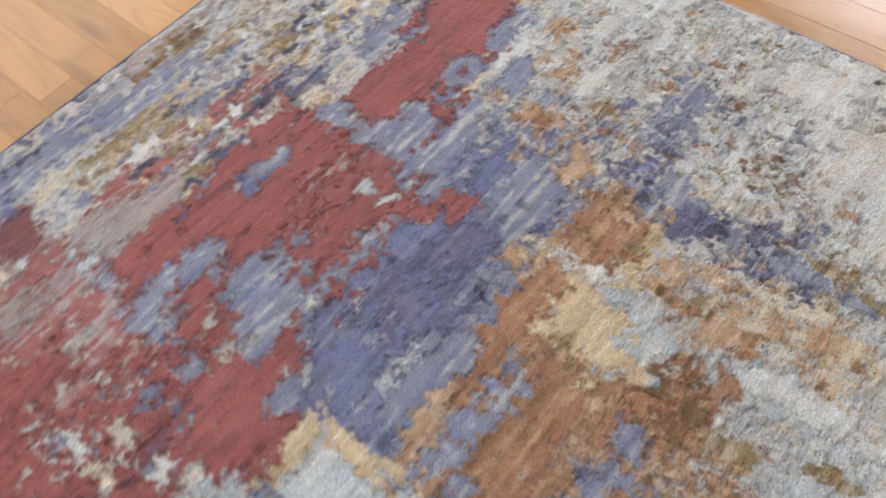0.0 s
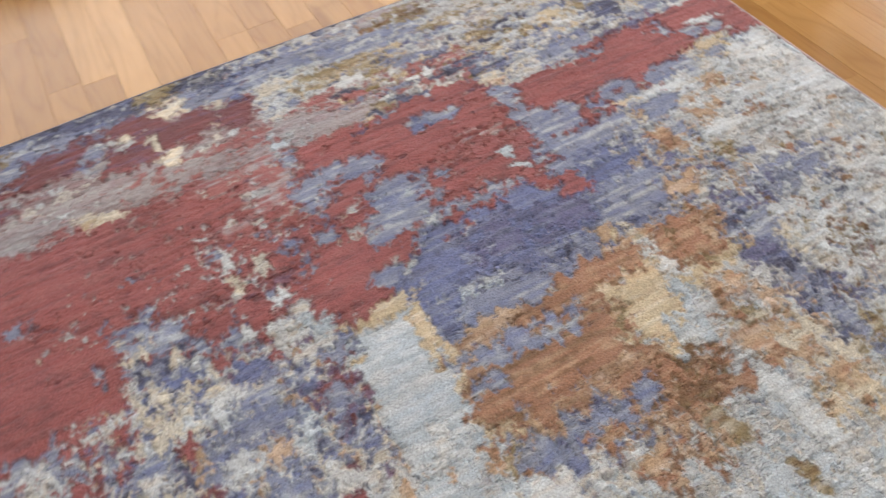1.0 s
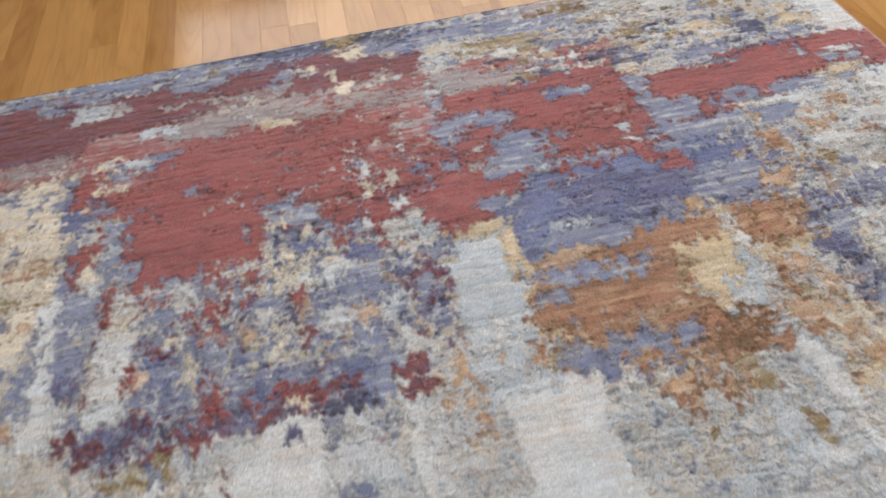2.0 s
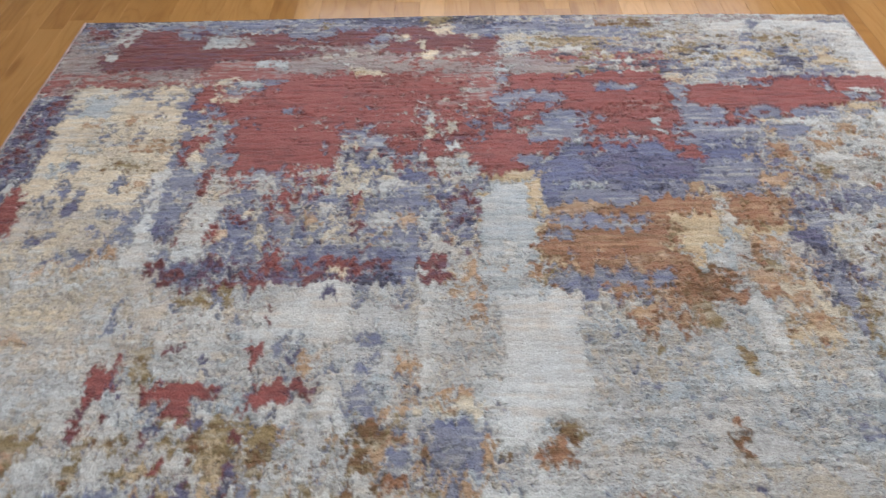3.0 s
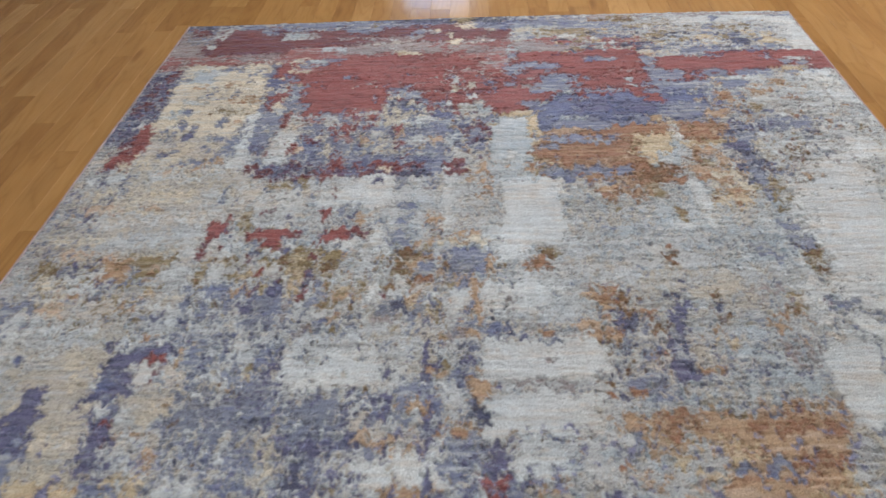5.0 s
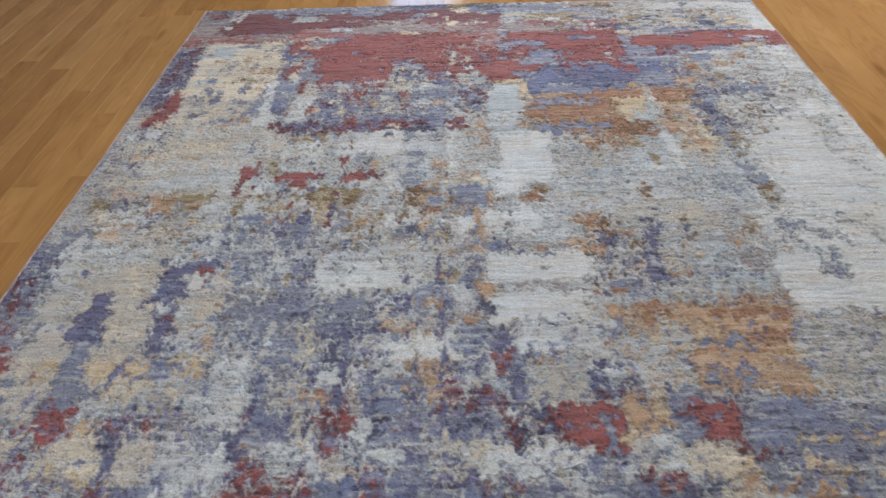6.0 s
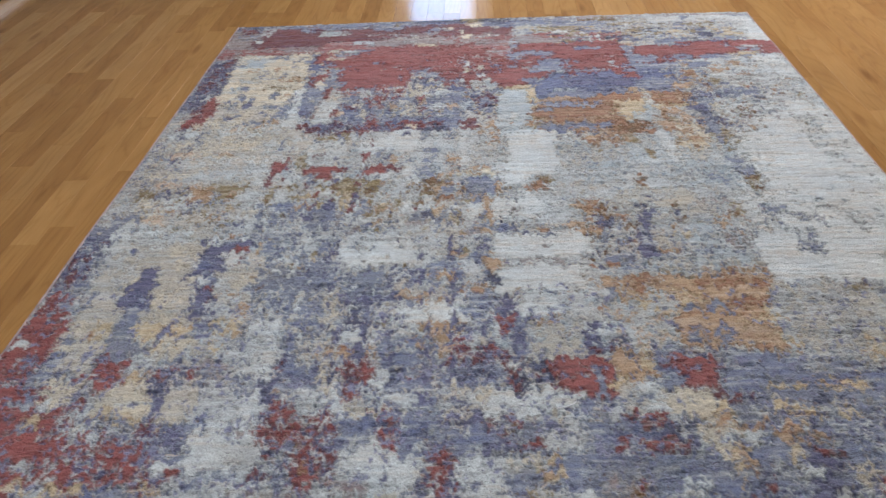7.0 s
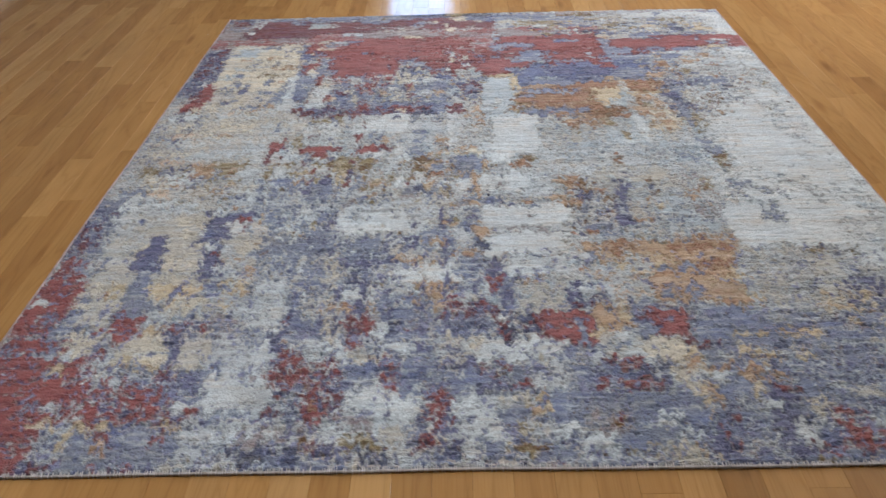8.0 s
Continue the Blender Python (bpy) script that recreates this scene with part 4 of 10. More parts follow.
blot("maroon", -16.6, 16.7, 11.1, 6.1)
blot("maroon", -13.0, 7.9, 11.5, 6.5, fill=0.95)
blot("maroon", -2.4, 12.7, 10.3, 4.4)
blot("maroon", 7.6, 13.9, 8.0, 6.7)
blot("cream", -7.1, 6.2, 6.7, 3.1, fill=0.7)
blot("cream", -17.3, 10.6, 4.0, 2.4, fill=0.8)
blot("slate", -26.4, 11.2, 3.9, 3.5, fill=0.8)
blot("sand", -11.3, 15.1, 1.3, 5.8)
blot("cream", -10.1, 22.2, 4.2, 2.4)
blot("ash", -6.4, 29.0, 31.0, 4.6, fill=0.7)
blot("ash", -32.9, 24.6, 22.7, 6.3, fill=0.7)
blot("ash", -42.6, 28.0, 12.4, 5.1, fill=0.6)
blot("cream", -27.0, 30.9, 5.6, 2.4)
blot("gold", -29.0, 30.8, 6.8, 4.4, fill=0.35)
blot("olive", 33.0, 13.2, 19.5, 5.2, fill=0.75)
blot("olive", 25.4, 15.0, 8.1, 3.6, fill=0.8)
blot("white", 34.2, 18.9, 8.2, 3.3)
blot("white", 54.7, 18.8, 9.5, 3.3)
blot("white", 24.5, 15.1, 4.4, 1.8, fill=0.9)
blot("gold", 22.9, 15.7, 4.4, 2.6, fill=0.7)
blot("ash", 24.3, 29.9, 21.9, 7.2, fill=0.9)
blot("ash", 42.4, 24.0, 11.2, 4.1, fill=0.5)
blot("rose", 34.4, 25.8, 17.5, 3.7, fill=0.75)
blot("slate", 47.0, 19.4, 5.7, 3.9, fill=0.8)
blot("rose", 53.3, 25.5, 15.3, 8.5, fill=0.85)
# red field
blot("red", -30.1, 38.4, 43.5, 11.2, fill=0.7)
blot("red", -43.1, 43.3, 29.3, 18.0, fill=0.85)
blot("red", -12.8, 42.4, 28.0, 9.6, fill=0.6)
blot("red", 24.8, 38.0, 24.4, 6.8, fill=0.9)
blot("slate", 42.7, 41.7, 10.1, 4.0)
blot("blue", 39.9, 41.3, 5.5, 2.7, fill=0.7)
blot("slate", 65.0, 31.0, 11.7, 5.7, fill=0.75)
blot("cream", 63.6, 35.5, 11.5, 1.6, fill=0.9)
blot("tan", 61.7, 38.2, 3.0, 1.9, fill=0.9)
blot("slate", 61.2, 43.8, 6.9, 4.3, fill=0.85)
blot("slate", 62.3, 49.0, 4.2, 2.4, fill=0.8)
blot("red", 69.9, 45.9, 16.2, 9.1, fill=0.95)
blot("red", 87.9, 49.1, 23.2, 11.7, fill=0.95)
blot("slate", 64.3, 56.8, 10.8, 6.9, fill=0.95)
blot("slate", 57.7, 61.9, 5.2, 2.3, fill=0.5)
blot("slate", 61.6, 66.4, 11.9, 7.6, fill=0.85)
blot("sky", 50.5, 59.2, 2.9, 2.7)
blot("sky", 51.4, 63.5, 3.2, 2.3)
blot("slate", 19.7, 44.9, 14.6, 3.4, fill=0.85)
blot("slate", 11.7, 46.5, 5.9, 2.9, fill=0.85)
blot("slate", 10.0, 49.0, 2.9, 4.1, fill=0.75)
blot("slate", 23.8, 50.4, 3.0, 2.8, fill=0.75)
blot("slate", 30.3, 56.5, 7.5, 3.0, fill=0.8)
blot("slate", 25.0, 61.1, 9.5, 10.7, fill=0.95)
blot("slate", 20.8, 65.7, 7.0, 7.0, fill=0.7)
blot("slate", 18.2, 66.6, 4.8, 4.1, fill=0.8)
blot("slate", 42.1, 67.6, 14.5, 2.5, fill=0.8)
blot("slate", 34.3, 66.3, 7.1, 2.1, fill=0.6)
blot("slate", 42.5, 65.3, 6.3, 1.7, fill=0.7)
blot("slate", 35.4, 57.0, 7.6, 1.5, fill=0.6)
blot("red", 19.3, 71.3, 9.0, 5.3, fill=0.9)
blot("red", 31.1, 72.0, 4.7, 3.3, fill=0.9)
blot("red", 37.8, 71.2, 7.3, 2.3, fill=0.8)
blot("blue", 38.8, 75.4, 26.4, 12.1, fill=0.95)
blot("violet", 36.8, 77.1, 13.8, 8.0, fill=0.75)
blot("violet", 51.2, 78.1, 12.0, 6.7, fill=0.8)
blot("slate", 32.8, 79.4, 6.5, 3.0, fill=0.3)
blot("red", 57.2, 74.5, 5.5, 3.5, fill=0.9)
# blue block and pale column
blot("blue", 22.5, 79.3, 13.0, 6.5, fill=0.95)
blot("blue", 21.2, 88.1, 6.1, 7.7, fill=0.85)
blot("slate", 30.5, 90.2, 17.6, 5.8, fill=0.95)
blot("slate", 23.7, 92.5, 12.4, 2.3, fill=0.8)
blot("red", 7.6, 71.5, 12.8, 11.1, fill=0.95)
blot("slate", 15.9, 75.8, 6.3, 4.4, fill=0.85)
blot("sky", 9.9, 93.9, 14.2, 18.7, ragged=0.6)
blot("sky", 9.9, 104.9, 11.8, 15.0, fill=0.9, ragged=0.7)
blot("gold", 14.4, 81.7, 7.5, 3.1, fill=0.85)
blot("gold", 16.1, 88.1, 2.4, 8.6, fill=0.9)
blot("gold", 16.4, 95.0, 3.3, 7.0, fill=0.9)
blot("gold", 16.1, 99.9, 2.1, 7.4, fill=0.7)
blot("gold", 17.7, 109.7, 5.1, 6.2, fill=0.7)
blot("gold", 20.0, 106.2, 3.7, 3.0, fill=0.6)
blot("gold", 7.2, 82.4, 6.3, 1.6, fill=0.8)
blot("tan", 4.7, 83.1, 4.1, 1.8, fill=0.6)
blot("gold", 4.1, 89.2, 3.2, 1.1, fill=0.8)
blot("tan", 2.6, 95.8, 1.8, 6.4, fill=0.4)
blot("white", 10.0, 110.4, 5.0, 4.4, fill=0.9)
blot("white", 9.3, 108.0, 3.0, 6.2, fill=0.5)
blot("white", 3.7, 100.6, 6.3, 2.5, fill=0.4)
blot("slate", 1.5, 84.9, 6.1, 4.9, fill=0.9)
blot("white", -2.0, 81.2, 5.4, 4.8, fill=0.9)
blot("maroon", 0.8, 87.2, 6.0, 1.6, fill=0.8)
blot("maroon", -1.6, 90.8, 6.8, 2.0, fill=0.8)
blot("slate", -1.4, 93.6, 5.8, 4.3, fill=0.85)
blot("plum", 1.9, 94.1, 2.4, 4.8, fill=0.6)
# brown block
blot("brown", 30.1, 104.8, 25.9, 15.4, fill=0.97)
blot("tan", 28.1, 94.3, 9.5, 4.7, fill=0.75)
blot("tan", 21.3, 96.1, 3.9, 5.7, fill=0.6)
blot("slate", 26.6, 100.2, 15.2, 1.8, fill=0.95)
blot("slate", 35.8, 100.9, 6.5, 1.7, fill=0.9)
blot("slate", 20.7, 104.2, 5.9, 3.6, fill=0.95)
blot("slate", 32.1, 110.4, 5.4, 2.8, fill=0.95)
blot("slate", 23.2, 110.0, 4.4, 2.1, fill=0.9)
blot("steel", 22.8, 117.3, 7.6, 5.6, fill=0.95)
blot("navy", 21.8, 117.5, 4.5, 4.0, fill=0.5)
blot("slate", 29.4, 115.4, 8.8, 2.8, fill=0.9)
blot("slate", 23.4, 121.9, 7.4, 2.2, fill=0.85)
blot("tan", 23.9, 114.6, 2.2, 1.9, fill=0.7)
blot("umber", 17.8, 119.7, 3.7, 3.7, fill=0.5)
blot("olive", 17.3, 117.3, 2.8, 4.0, fill=0.6)
blot("brown", 40.6, 106.2, 7.7, 9.6, fill=0.95)
blot("gold", 48.4, 109.7, 7.6, 6.2, fill=0.9)
blot("gold", 51.7, 100.6, 10.1, 4.5, fill=0.75)
blot("gold", 57.6, 103.9, 4.7, 2.6, fill=0.8)
blot("gold", 53.2, 106.5, 8.8, 4.3, fill=0.8)
blot("olive", 47.0, 105.3, 6.6, 1.9, fill=0.5)
blot("sky", 52.2, 113.1, 9.4, 3.3, fill=0.95)
blot("silver", 57.7, 111.3, 6.5, 5.2, fill=0.85)
blot("silver", 56.5, 115.9, 6.6, 5.9, fill=0.8)
blot("sky", 59.0, 104.9, 4.5, 2.7, fill=0.9)
blot("brown", 51.5, 117.5, 10.4, 2.4, fill=0.85)
blot("brown", 42.2, 114.9, 13.1, 4.8, fill=0.8)
blot("umber", 44.1, 119.6, 9.1, 3.8, fill=0.6)
blot("tan", 50.9, 118.7, 5.4, 1.3, fill=0.85)
blot("steel", 35.3, 117.9, 5.1, 3.3, fill=0.9)
blot("slate", 35.1, 114.0, 6.1, 1.4, fill=0.85)
blot("slate", 37.8, 120.4, 5.1, 1.7, fill=0.85)
blot("blue", 29.8, 121.3, 6.7, 1.7, fill=0.85)
blot("brown", 34.1, 121.7, 11.4, 4.4, fill=0.7)
blot("silver", 53.2, 123.9, 12.2, 6.4, fill=0.9)
blot("silver", 54.1, 129.3, 12.9, 6.2, fill=0.8)
blot("slate", 58.5, 129.4, 6.9, 3.4, fill=0.45)
blot("silver", 55.7, 134.8, 9.9, 6.7, fill=0.7)
blot("khaki", 52.0, 130.1, 6.1, 2.7, fill=0.75)
blot("umber", 46.7, 128.1, 2.6, 5.2, fill=0.7)
blot("umber", 45.8, 131.9, 3.9, 2.4, fill=0.8)
blot("umber", 43.1, 129.1, 4.8, 2.1, fill=0.6)
blot("tan", 64.0, 119.2, 11.9, 5.8, fill=0.7)
blot("brown", 62.5, 123.2, 3.7, 1.8, fill=0.9)
blot("tan", 68.3, 126.1, 5.6, 3.2, fill=0.85)
blot("gold", 66.5, 132.8, 10.0, 6.1, fill=0.85)
blot("tan", 64.9, 133.0, 8.9, 4.9, fill=0.5)
blot("brown", 67.4, 130.5, 2.6, 2.1, fill=0.85)
blot("brown", 62.0, 134.8, 1.8, 1.6, fill=0.9)
blot("brown", 66.8, 134.8, 1.3, 1.2, fill=0.9)
blot("white", 58.9, 136.8, 4.4, 22.1, fill=0.95, ragged=0.7)
blot("navy", 77.5, 117.8, 7.0, 5.0, fill=0.5)
blot("navy", 77.1, 124.5, 5.6, 3.8, fill=0.5)
blot("navy", 76.8, 132.0, 4.4, 4.4, fill=0.8)
blot("olive", 79.3, 127.2, 5.6, 3.7, fill=0.65)
blot("white", 34.8, 128.6, 5.7, 4.3, fill=0.9)
blot("white", 33.8, 125.8, 2.9, 2.6, fill=0.8)
blot("white", 26.9, 125.5, 4.8, 2.2, fill=0.9)
blot("tan", 38.5, 130.8, 6.7, 3.4, fill=0.55)
blot("brown", 40.1, 127.5, 6.8, 2.5, fill=0.55)
blot("brown", 61.6, 111.4, 6.4, 9.0, fill=0.35)
# speckled field
blot("slate", 80.1, 54.1, 7.3, 3.8, fill=0.85)
blot("slate", 85.6, 64.5, 8.6, 6.0, fill=0.9)
blot("slate", 92.3, 55.4, 8.9, 3.9, fill=0.85)
blot("slate", 103.8, 55.0, 10.7, 4.9, fill=0.75)
blot("gold", 106.9, 53.2, 6.1, 2.3, fill=0.8)
blot("brown", 100.2, 63.1, 3.8, 3.0, fill=0.9)
blot("brown", 79.7, 71.1, 4.1, 2.6, fill=0.9)
blot("white", 90.6, 60.0, 7.4, 2.9, fill=0.9)
blot("gold", 80.9, 59.1, 5.6, 2.1, fill=0.8)
blot("white", 92.2, 76.3, 8.4, 3.4, fill=0.85)
blot("slate", 72.2, 63.1, 8.3, 2.9, fill=0.8)
blot("blue", 67.4, 71.9, 14.1, 8.4, fill=0.75)
blot("slate", 65.1, 82.4, 16.0, 9.0, fill=0.95)
blot("tan", 75.4, 84.6, 7.8, 3.2, fill=0.85)
blot("brown", 69.0, 95.9, 15.5, 9.3, fill=0.85)
blot("tan", 73.2, 97.1, 7.0, 6.7, fill=0.4)
blot("gold", 58.6, 89.2, 4.6, 3.6, fill=0.6)
blot("slate", 83.8, 84.5, 5.3, 2.5, fill=0.8)
blot("slate", 91.7, 91.5, 9.3, 6.1, fill=0.75)
blot("violet", 85.8, 94.9, 6.6, 4.6, fill=0.55)
blot("slate", 77.4, 101.3, 7.5, 5.7, fill=0.8)
blot("navy", 77.5, 96.4, 5.0, 4.8, fill=0.55)
blot("violet", 76.4, 105.3, 7.3, 4.4, fill=0.75)
blot("slate", 102.2, 90.8, 8.3, 5.0, fill=0.7)
blot("slate", 101.1, 99.3, 5.3, 3.3, fill=0.75)
blot("olive", 103.4, 102.6, 4.0, 3.3, fill=0.7)
blot("olive", 92.1, 109.7, 3.8, 2.1, fill=0.9)
blot("white", 107.9, 100.1, 8.2, 7.1, fill=0.85)
blot("white", 105.6, 81.0, 5.9, 4.1, fill=0.85)
blot("sand", 82.4, 106.0, 6.3, 5.5, fill=0.7)
blot("white", 85.7, 108.0, 3.7, 6.6, fill=0.8)
blot("white", 111.2, 64.5, 10.1, 5.7, fill=0.5)
# mottled block
blot("khaki", -3.1, 59.6, 3.1, 4.8, ragged=0.5)
blot("white", -2.4, 69.1, 3.2, 2.6, fill=0.95)
blot("slate", -4.0, 66.8, 2.2, 1.6, fill=0.9)
blot("white", -3.8, 78.4, 4.2, 2.6, fill=0.9)
blot("slate", -11.4, 73.1, 5.2, 5.3, fill=0.75)
blot("white", -10.7, 73.5, 1.9, 3.2, fill=0.9)
blot("sand", -9.2, 62.4, 1.4, 4.7, fill=0.8)
blot("slate", -22.9, 66.1, 6.1, 5.5, fill=0.85)
blot("slate", -29.5, 63.7, 6.0, 5.5, fill=0.75)
blot("sand", -23.4, 71.3, 2.1, 2.8)
blot("blue", -23.0, 76.9, 6.7, 6.2, fill=0.65)
blot("sand", -23.1, 80.6, 9.3, 2.2, fill=0.75)
blot("white", -17.3, 84.2, 5.7, 4.8, fill=0.85)
blot("white", -20.7, 85.6, 3.7, 3.4, fill=0.75)
blot("sand", -28.2, 84.8, 6.4, 4.6, fill=0.75)
blot("white", -25.3, 85.9, 2.3, 2.2, fill=0.9)
blot("slate", -14.0, 86.1, 7.6, 4.7, fill=0.8)
blot("blue", -12.9, 80.3, 5.9, 3.8, fill=0.75)
blot("slate", -18.8, 91.6, 9.0, 5.5, fill=0.8)
blot("slate", -47.4, 50.5, 6.0, 2.4, fill=0.85)
blot("red", -43.6, 68.2, 21.9, 15.9, fill=0.95)
blot("slate", -49.4, 80.3, 8.4, 4.3, fill=0.8)
blot("slate", -44.6, 84.2, 5.0, 4.2, fill=0.75)
blot("white", -46.4, 85.3, 2.2, 2.0, fill=0.95)
blot("slate", -36.2, 68.2, 1.3, 5.3, fill=0.8)
blot("white", -33.2, 80.0, 1.4, 1.8, fill=0.95)
blot("sand", -33.6, 85.1, 1.3, 2.3, fill=0.9)
blot("white", -33.1, 92.1, 3.6, 4.3, fill=0.7)
blot("tan", -26.0, 93.0, 2.7, 4.3, fill=0.55)
blot("maroon", -28.2, 90.5, 1.3, 2.7, fill=0.9)
blot("tan", -16.2, 97.6, 3.6, 4.3, fill=0.5)
blot("silver", -19.7, 96.7, 5.4, 5.3, fill=0.6)
blot("slate", -33.9, 88.4, 5.3, 5.5, fill=0.7)
blot("sand", -30.4, 78.8, 3.7, 7.2, fill=0.5)
blot("white", -4.9, 108.5, 3.7, 3.9, fill=0.8)
blot("slate", -13.8, 103.2, 8.3, 5.8, fill=0.5)
# pale corner
blot("white", 107.6, 113.7, 26.9, 13.3, fill=0.85)
blot("white", 112.3, 95.6, 14.9, 7.0, fill=0.5)
blot("silver", 91.2, 114.5, 14.0, 9.4, fill=0.5)
flecks("olive slate umber", 99.9, 106.9, 37.8, 30.1, 0.05, size=1.9, long=0.9)
blot("navy", 77.2, 108.0, 6.1, 4.0, fill=0.7)
blot("navy", 78.1, 116.1, 8.4, 3.3, fill=0.65)
blot("navy", 77.2, 124.8, 6.2, 3.1, fill=0.6)
blot("olive", 79.6, 129.7, 8.1, 5.0, fill=0.75)
blot("umber", 78.1, 133.0, 5.7, 2.9, fill=0.6)
blot("tan", 67.6, 122.9, 8.7, 4.7, fill=0.75)
blot("tan", 67.0, 132.3, 10.2, 5.3, fill=0.85)
blot("brown", 67.8, 135.0, 2.1, 1.7)
blot("brown", 68.5, 130.3, 1.4, 2.0)
blot("gold", 52.7, 105.1, 7.6, 10.3, fill=0.8)
blot("gold", 49.9, 110.8, 4.4, 4.8, fill=0.7)
blot("sky", 55.2, 111.3, 5.4, 6.9, fill=0.9)
blot("white", 60.0, 134.3, 4.6, 13.8, fill=0.9)
blot("umber", 46.4, 128.5, 8.0, 3.9, fill=0.65)
blot("silver", 51.2, 123.0, 10.4, 6.2, fill=0.7)
blot("silver", 52.7, 133.9, 10.1, 5.4, fill=0.6)
blot("umber", 48.3, 116.6, 10.1, 5.3, fill=0.6)
blot("slate", 33.9, 100.8, 14.0, 2.8, fill=0.95)
blot("slate", 21.9, 103.7, 3.8, 2.8, fill=0.95)
blot("slate", 33.3, 110.4, 4.7, 2.7, fill=0.9)
blot("steel", 33.9, 116.4, 5.0, 4.1, fill=0.9)
flecks("silver beige sky", -3.0, 186.1, 186.0, 111.1, 0.22, size=1.8, long=1.6)
# left upper
blot("beige", -86.4, 136.2, 37.1, 43.5)
blot("khaki", -95.2, 119.9, 23.1, 11.6, fill=0.6)
blot("sand", -86.9, 120.7, 30.6, 15.6, fill=0.45)
blot("peach", -95.4, 114.6, 7.3, 5.8, fill=0.5)
blot("cream", -93.3, 132.4, 22.9, 11.5, fill=0.35)
blot("white", -74.2, 132.4, 12.2, 21.6, fill=0.55)
blot("silver", -88.3, 149.2, 30.1, 13.3, fill=0.75)
blot("white", -78.0, 150.0, 9.9, 10.2, fill=0.6)
flecks("violet silver khaki slate", -113.7, 136.0, 17.2, 39.5, 0.2, size=2, long=0.9)
blot("khaki", -114.8, 130.2, 6.7, 8.8, fill=0.6)
blot("violet", -113.0, 115.2, 5.9, 9.7, fill=0.7)
blot("maroon", -111.7, 110.6, 3.5, 6.0, fill=0.8)
blot("khaki", -116.7, 143.6, 5.7, 8.6, fill=0.7)
blot("peach", -109.7, 135.9, 12.2, 10.7, fill=0.3)
blot("violet", -109.6, 138.2, 2.4, 4.2, fill=0.5)
blot("red", -70.7, 144.8, 5.3, 7.9)
blot("maroon", -72.4, 151.2, 2.7, 10.1, fill=0.6)
blot("violet", -68.2, 146.2, 2.8, 6.3, fill=0.8)
blot("sky", -69.6, 150.2, 2.7, 4.1)
blot("white", -65.1, 150.9, 4.2, 10.1, fill=0.6)
blot("red", -56.6, 147.2, 14.4, 3.9)
blot("red", -54.8, 152.4, 4.2, 5.5, fill=0.9)
blot("maroon", -64.4, 148.6, 4.9, 2.6, fill=0.5)
blot("olive", -65.1, 138.2, 3.5, 7.7, fill=0.7)
blot("khaki", -65.9, 143.1, 5.5, 6.4, fill=0.5)
blot("white", -57.3, 134.7, 13.1, 18.9, fill=0.75)
blot("maroon", -58.9, 136.5, 3.7, 2.2, fill=0.7)
blot("violet", -52.5, 140.5, 3.7, 4.9, fill=0.5)
# olive row
flecks("silver khaki slate olive", -80.2, 172.0, 71.2, 29.0, 0.18, size=1.7, long=0.8)
blot("olive", -83.3, 160.1, 8.6, 8.5)
blot("olive", -78.6, 158.2, 2.7, 4.1, fill=0.8)
blot("tan", -93.7, 162.2, 7.1, 10.2)
blot("olive", -91.1, 157.8, 6.6, 6.2, fill=0.5)
blot("olive", -111.8, 161.0, 8.5, 7.1, fill=0.5)
blot("violet", -102.8, 160.6, 11.0, 5.7, fill=0.3)
blot("olive", -69.7, 163.9, 4.1, 7.8, fill=0.6)
blot("olive", -62.8, 160.4, 5.3, 6.1, fill=0.5)
blot("olive", -47.9, 159.6, 6.1, 13.2, fill=0.85)
blot("white", -76.6, 164.9, 9.6, 7.3, fill=0.8)
blot("white", -65.2, 166.3, 3.7, 7.6, fill=0.8)
blot("white", -54.9, 163.7, 7.2, 5.7, fill=0.6)
blot("olive", -80.2, 170.6, 7.7, 5.2, fill=0.5)
blot("tan", -79.3, 169.6, 4.6, 3.7, fill=0.6)
blot("tan", -101.7, 170.5, 7.8, 6.3, fill=0.35)
blot("olive", -89.1, 175.1, 12.1, 4.2, fill=0.5)
blot("tan", -86.3, 175.6, 6.1, 5.0, fill=0.35)
blot("cream", -107.0, 172.0, 8.2, 16.0, fill=0.5)
blot("peach", -103.7, 179.0, 7.2, 8.2, fill=0.6)
blot("slate", -112.5, 179.0, 9.1, 12.7, fill=0.8)
blot("violet", -94.0, 170.1, 6.3, 7.4, fill=0.4)
blot("white", -75.8, 176.8, 10.4, 6.2, fill=0.5)
blot("khaki", -86.6, 183.7, 13.1, 7.8, fill=0.6)
blot("slate", -59.0, 178.2, 18.4, 20.4, fill=0.45)
blot("blue", -47.3, 179.4, 7.3, 14.1, fill=0.35)
flecks("khaki slate umber olive", -39.7, 169.7, 65.5, 22.8, 0.13, size=1.8, long=0.8)
flecks("slate steel navy", -49.5, 208.8, 30.9, 50.1, 0.14, size=1.6, long=0.8)
flecks("slate khaki steel olive", -15.9, 218.6, 33.2, 26.9, 0.14, size=1.8, long=0.9)
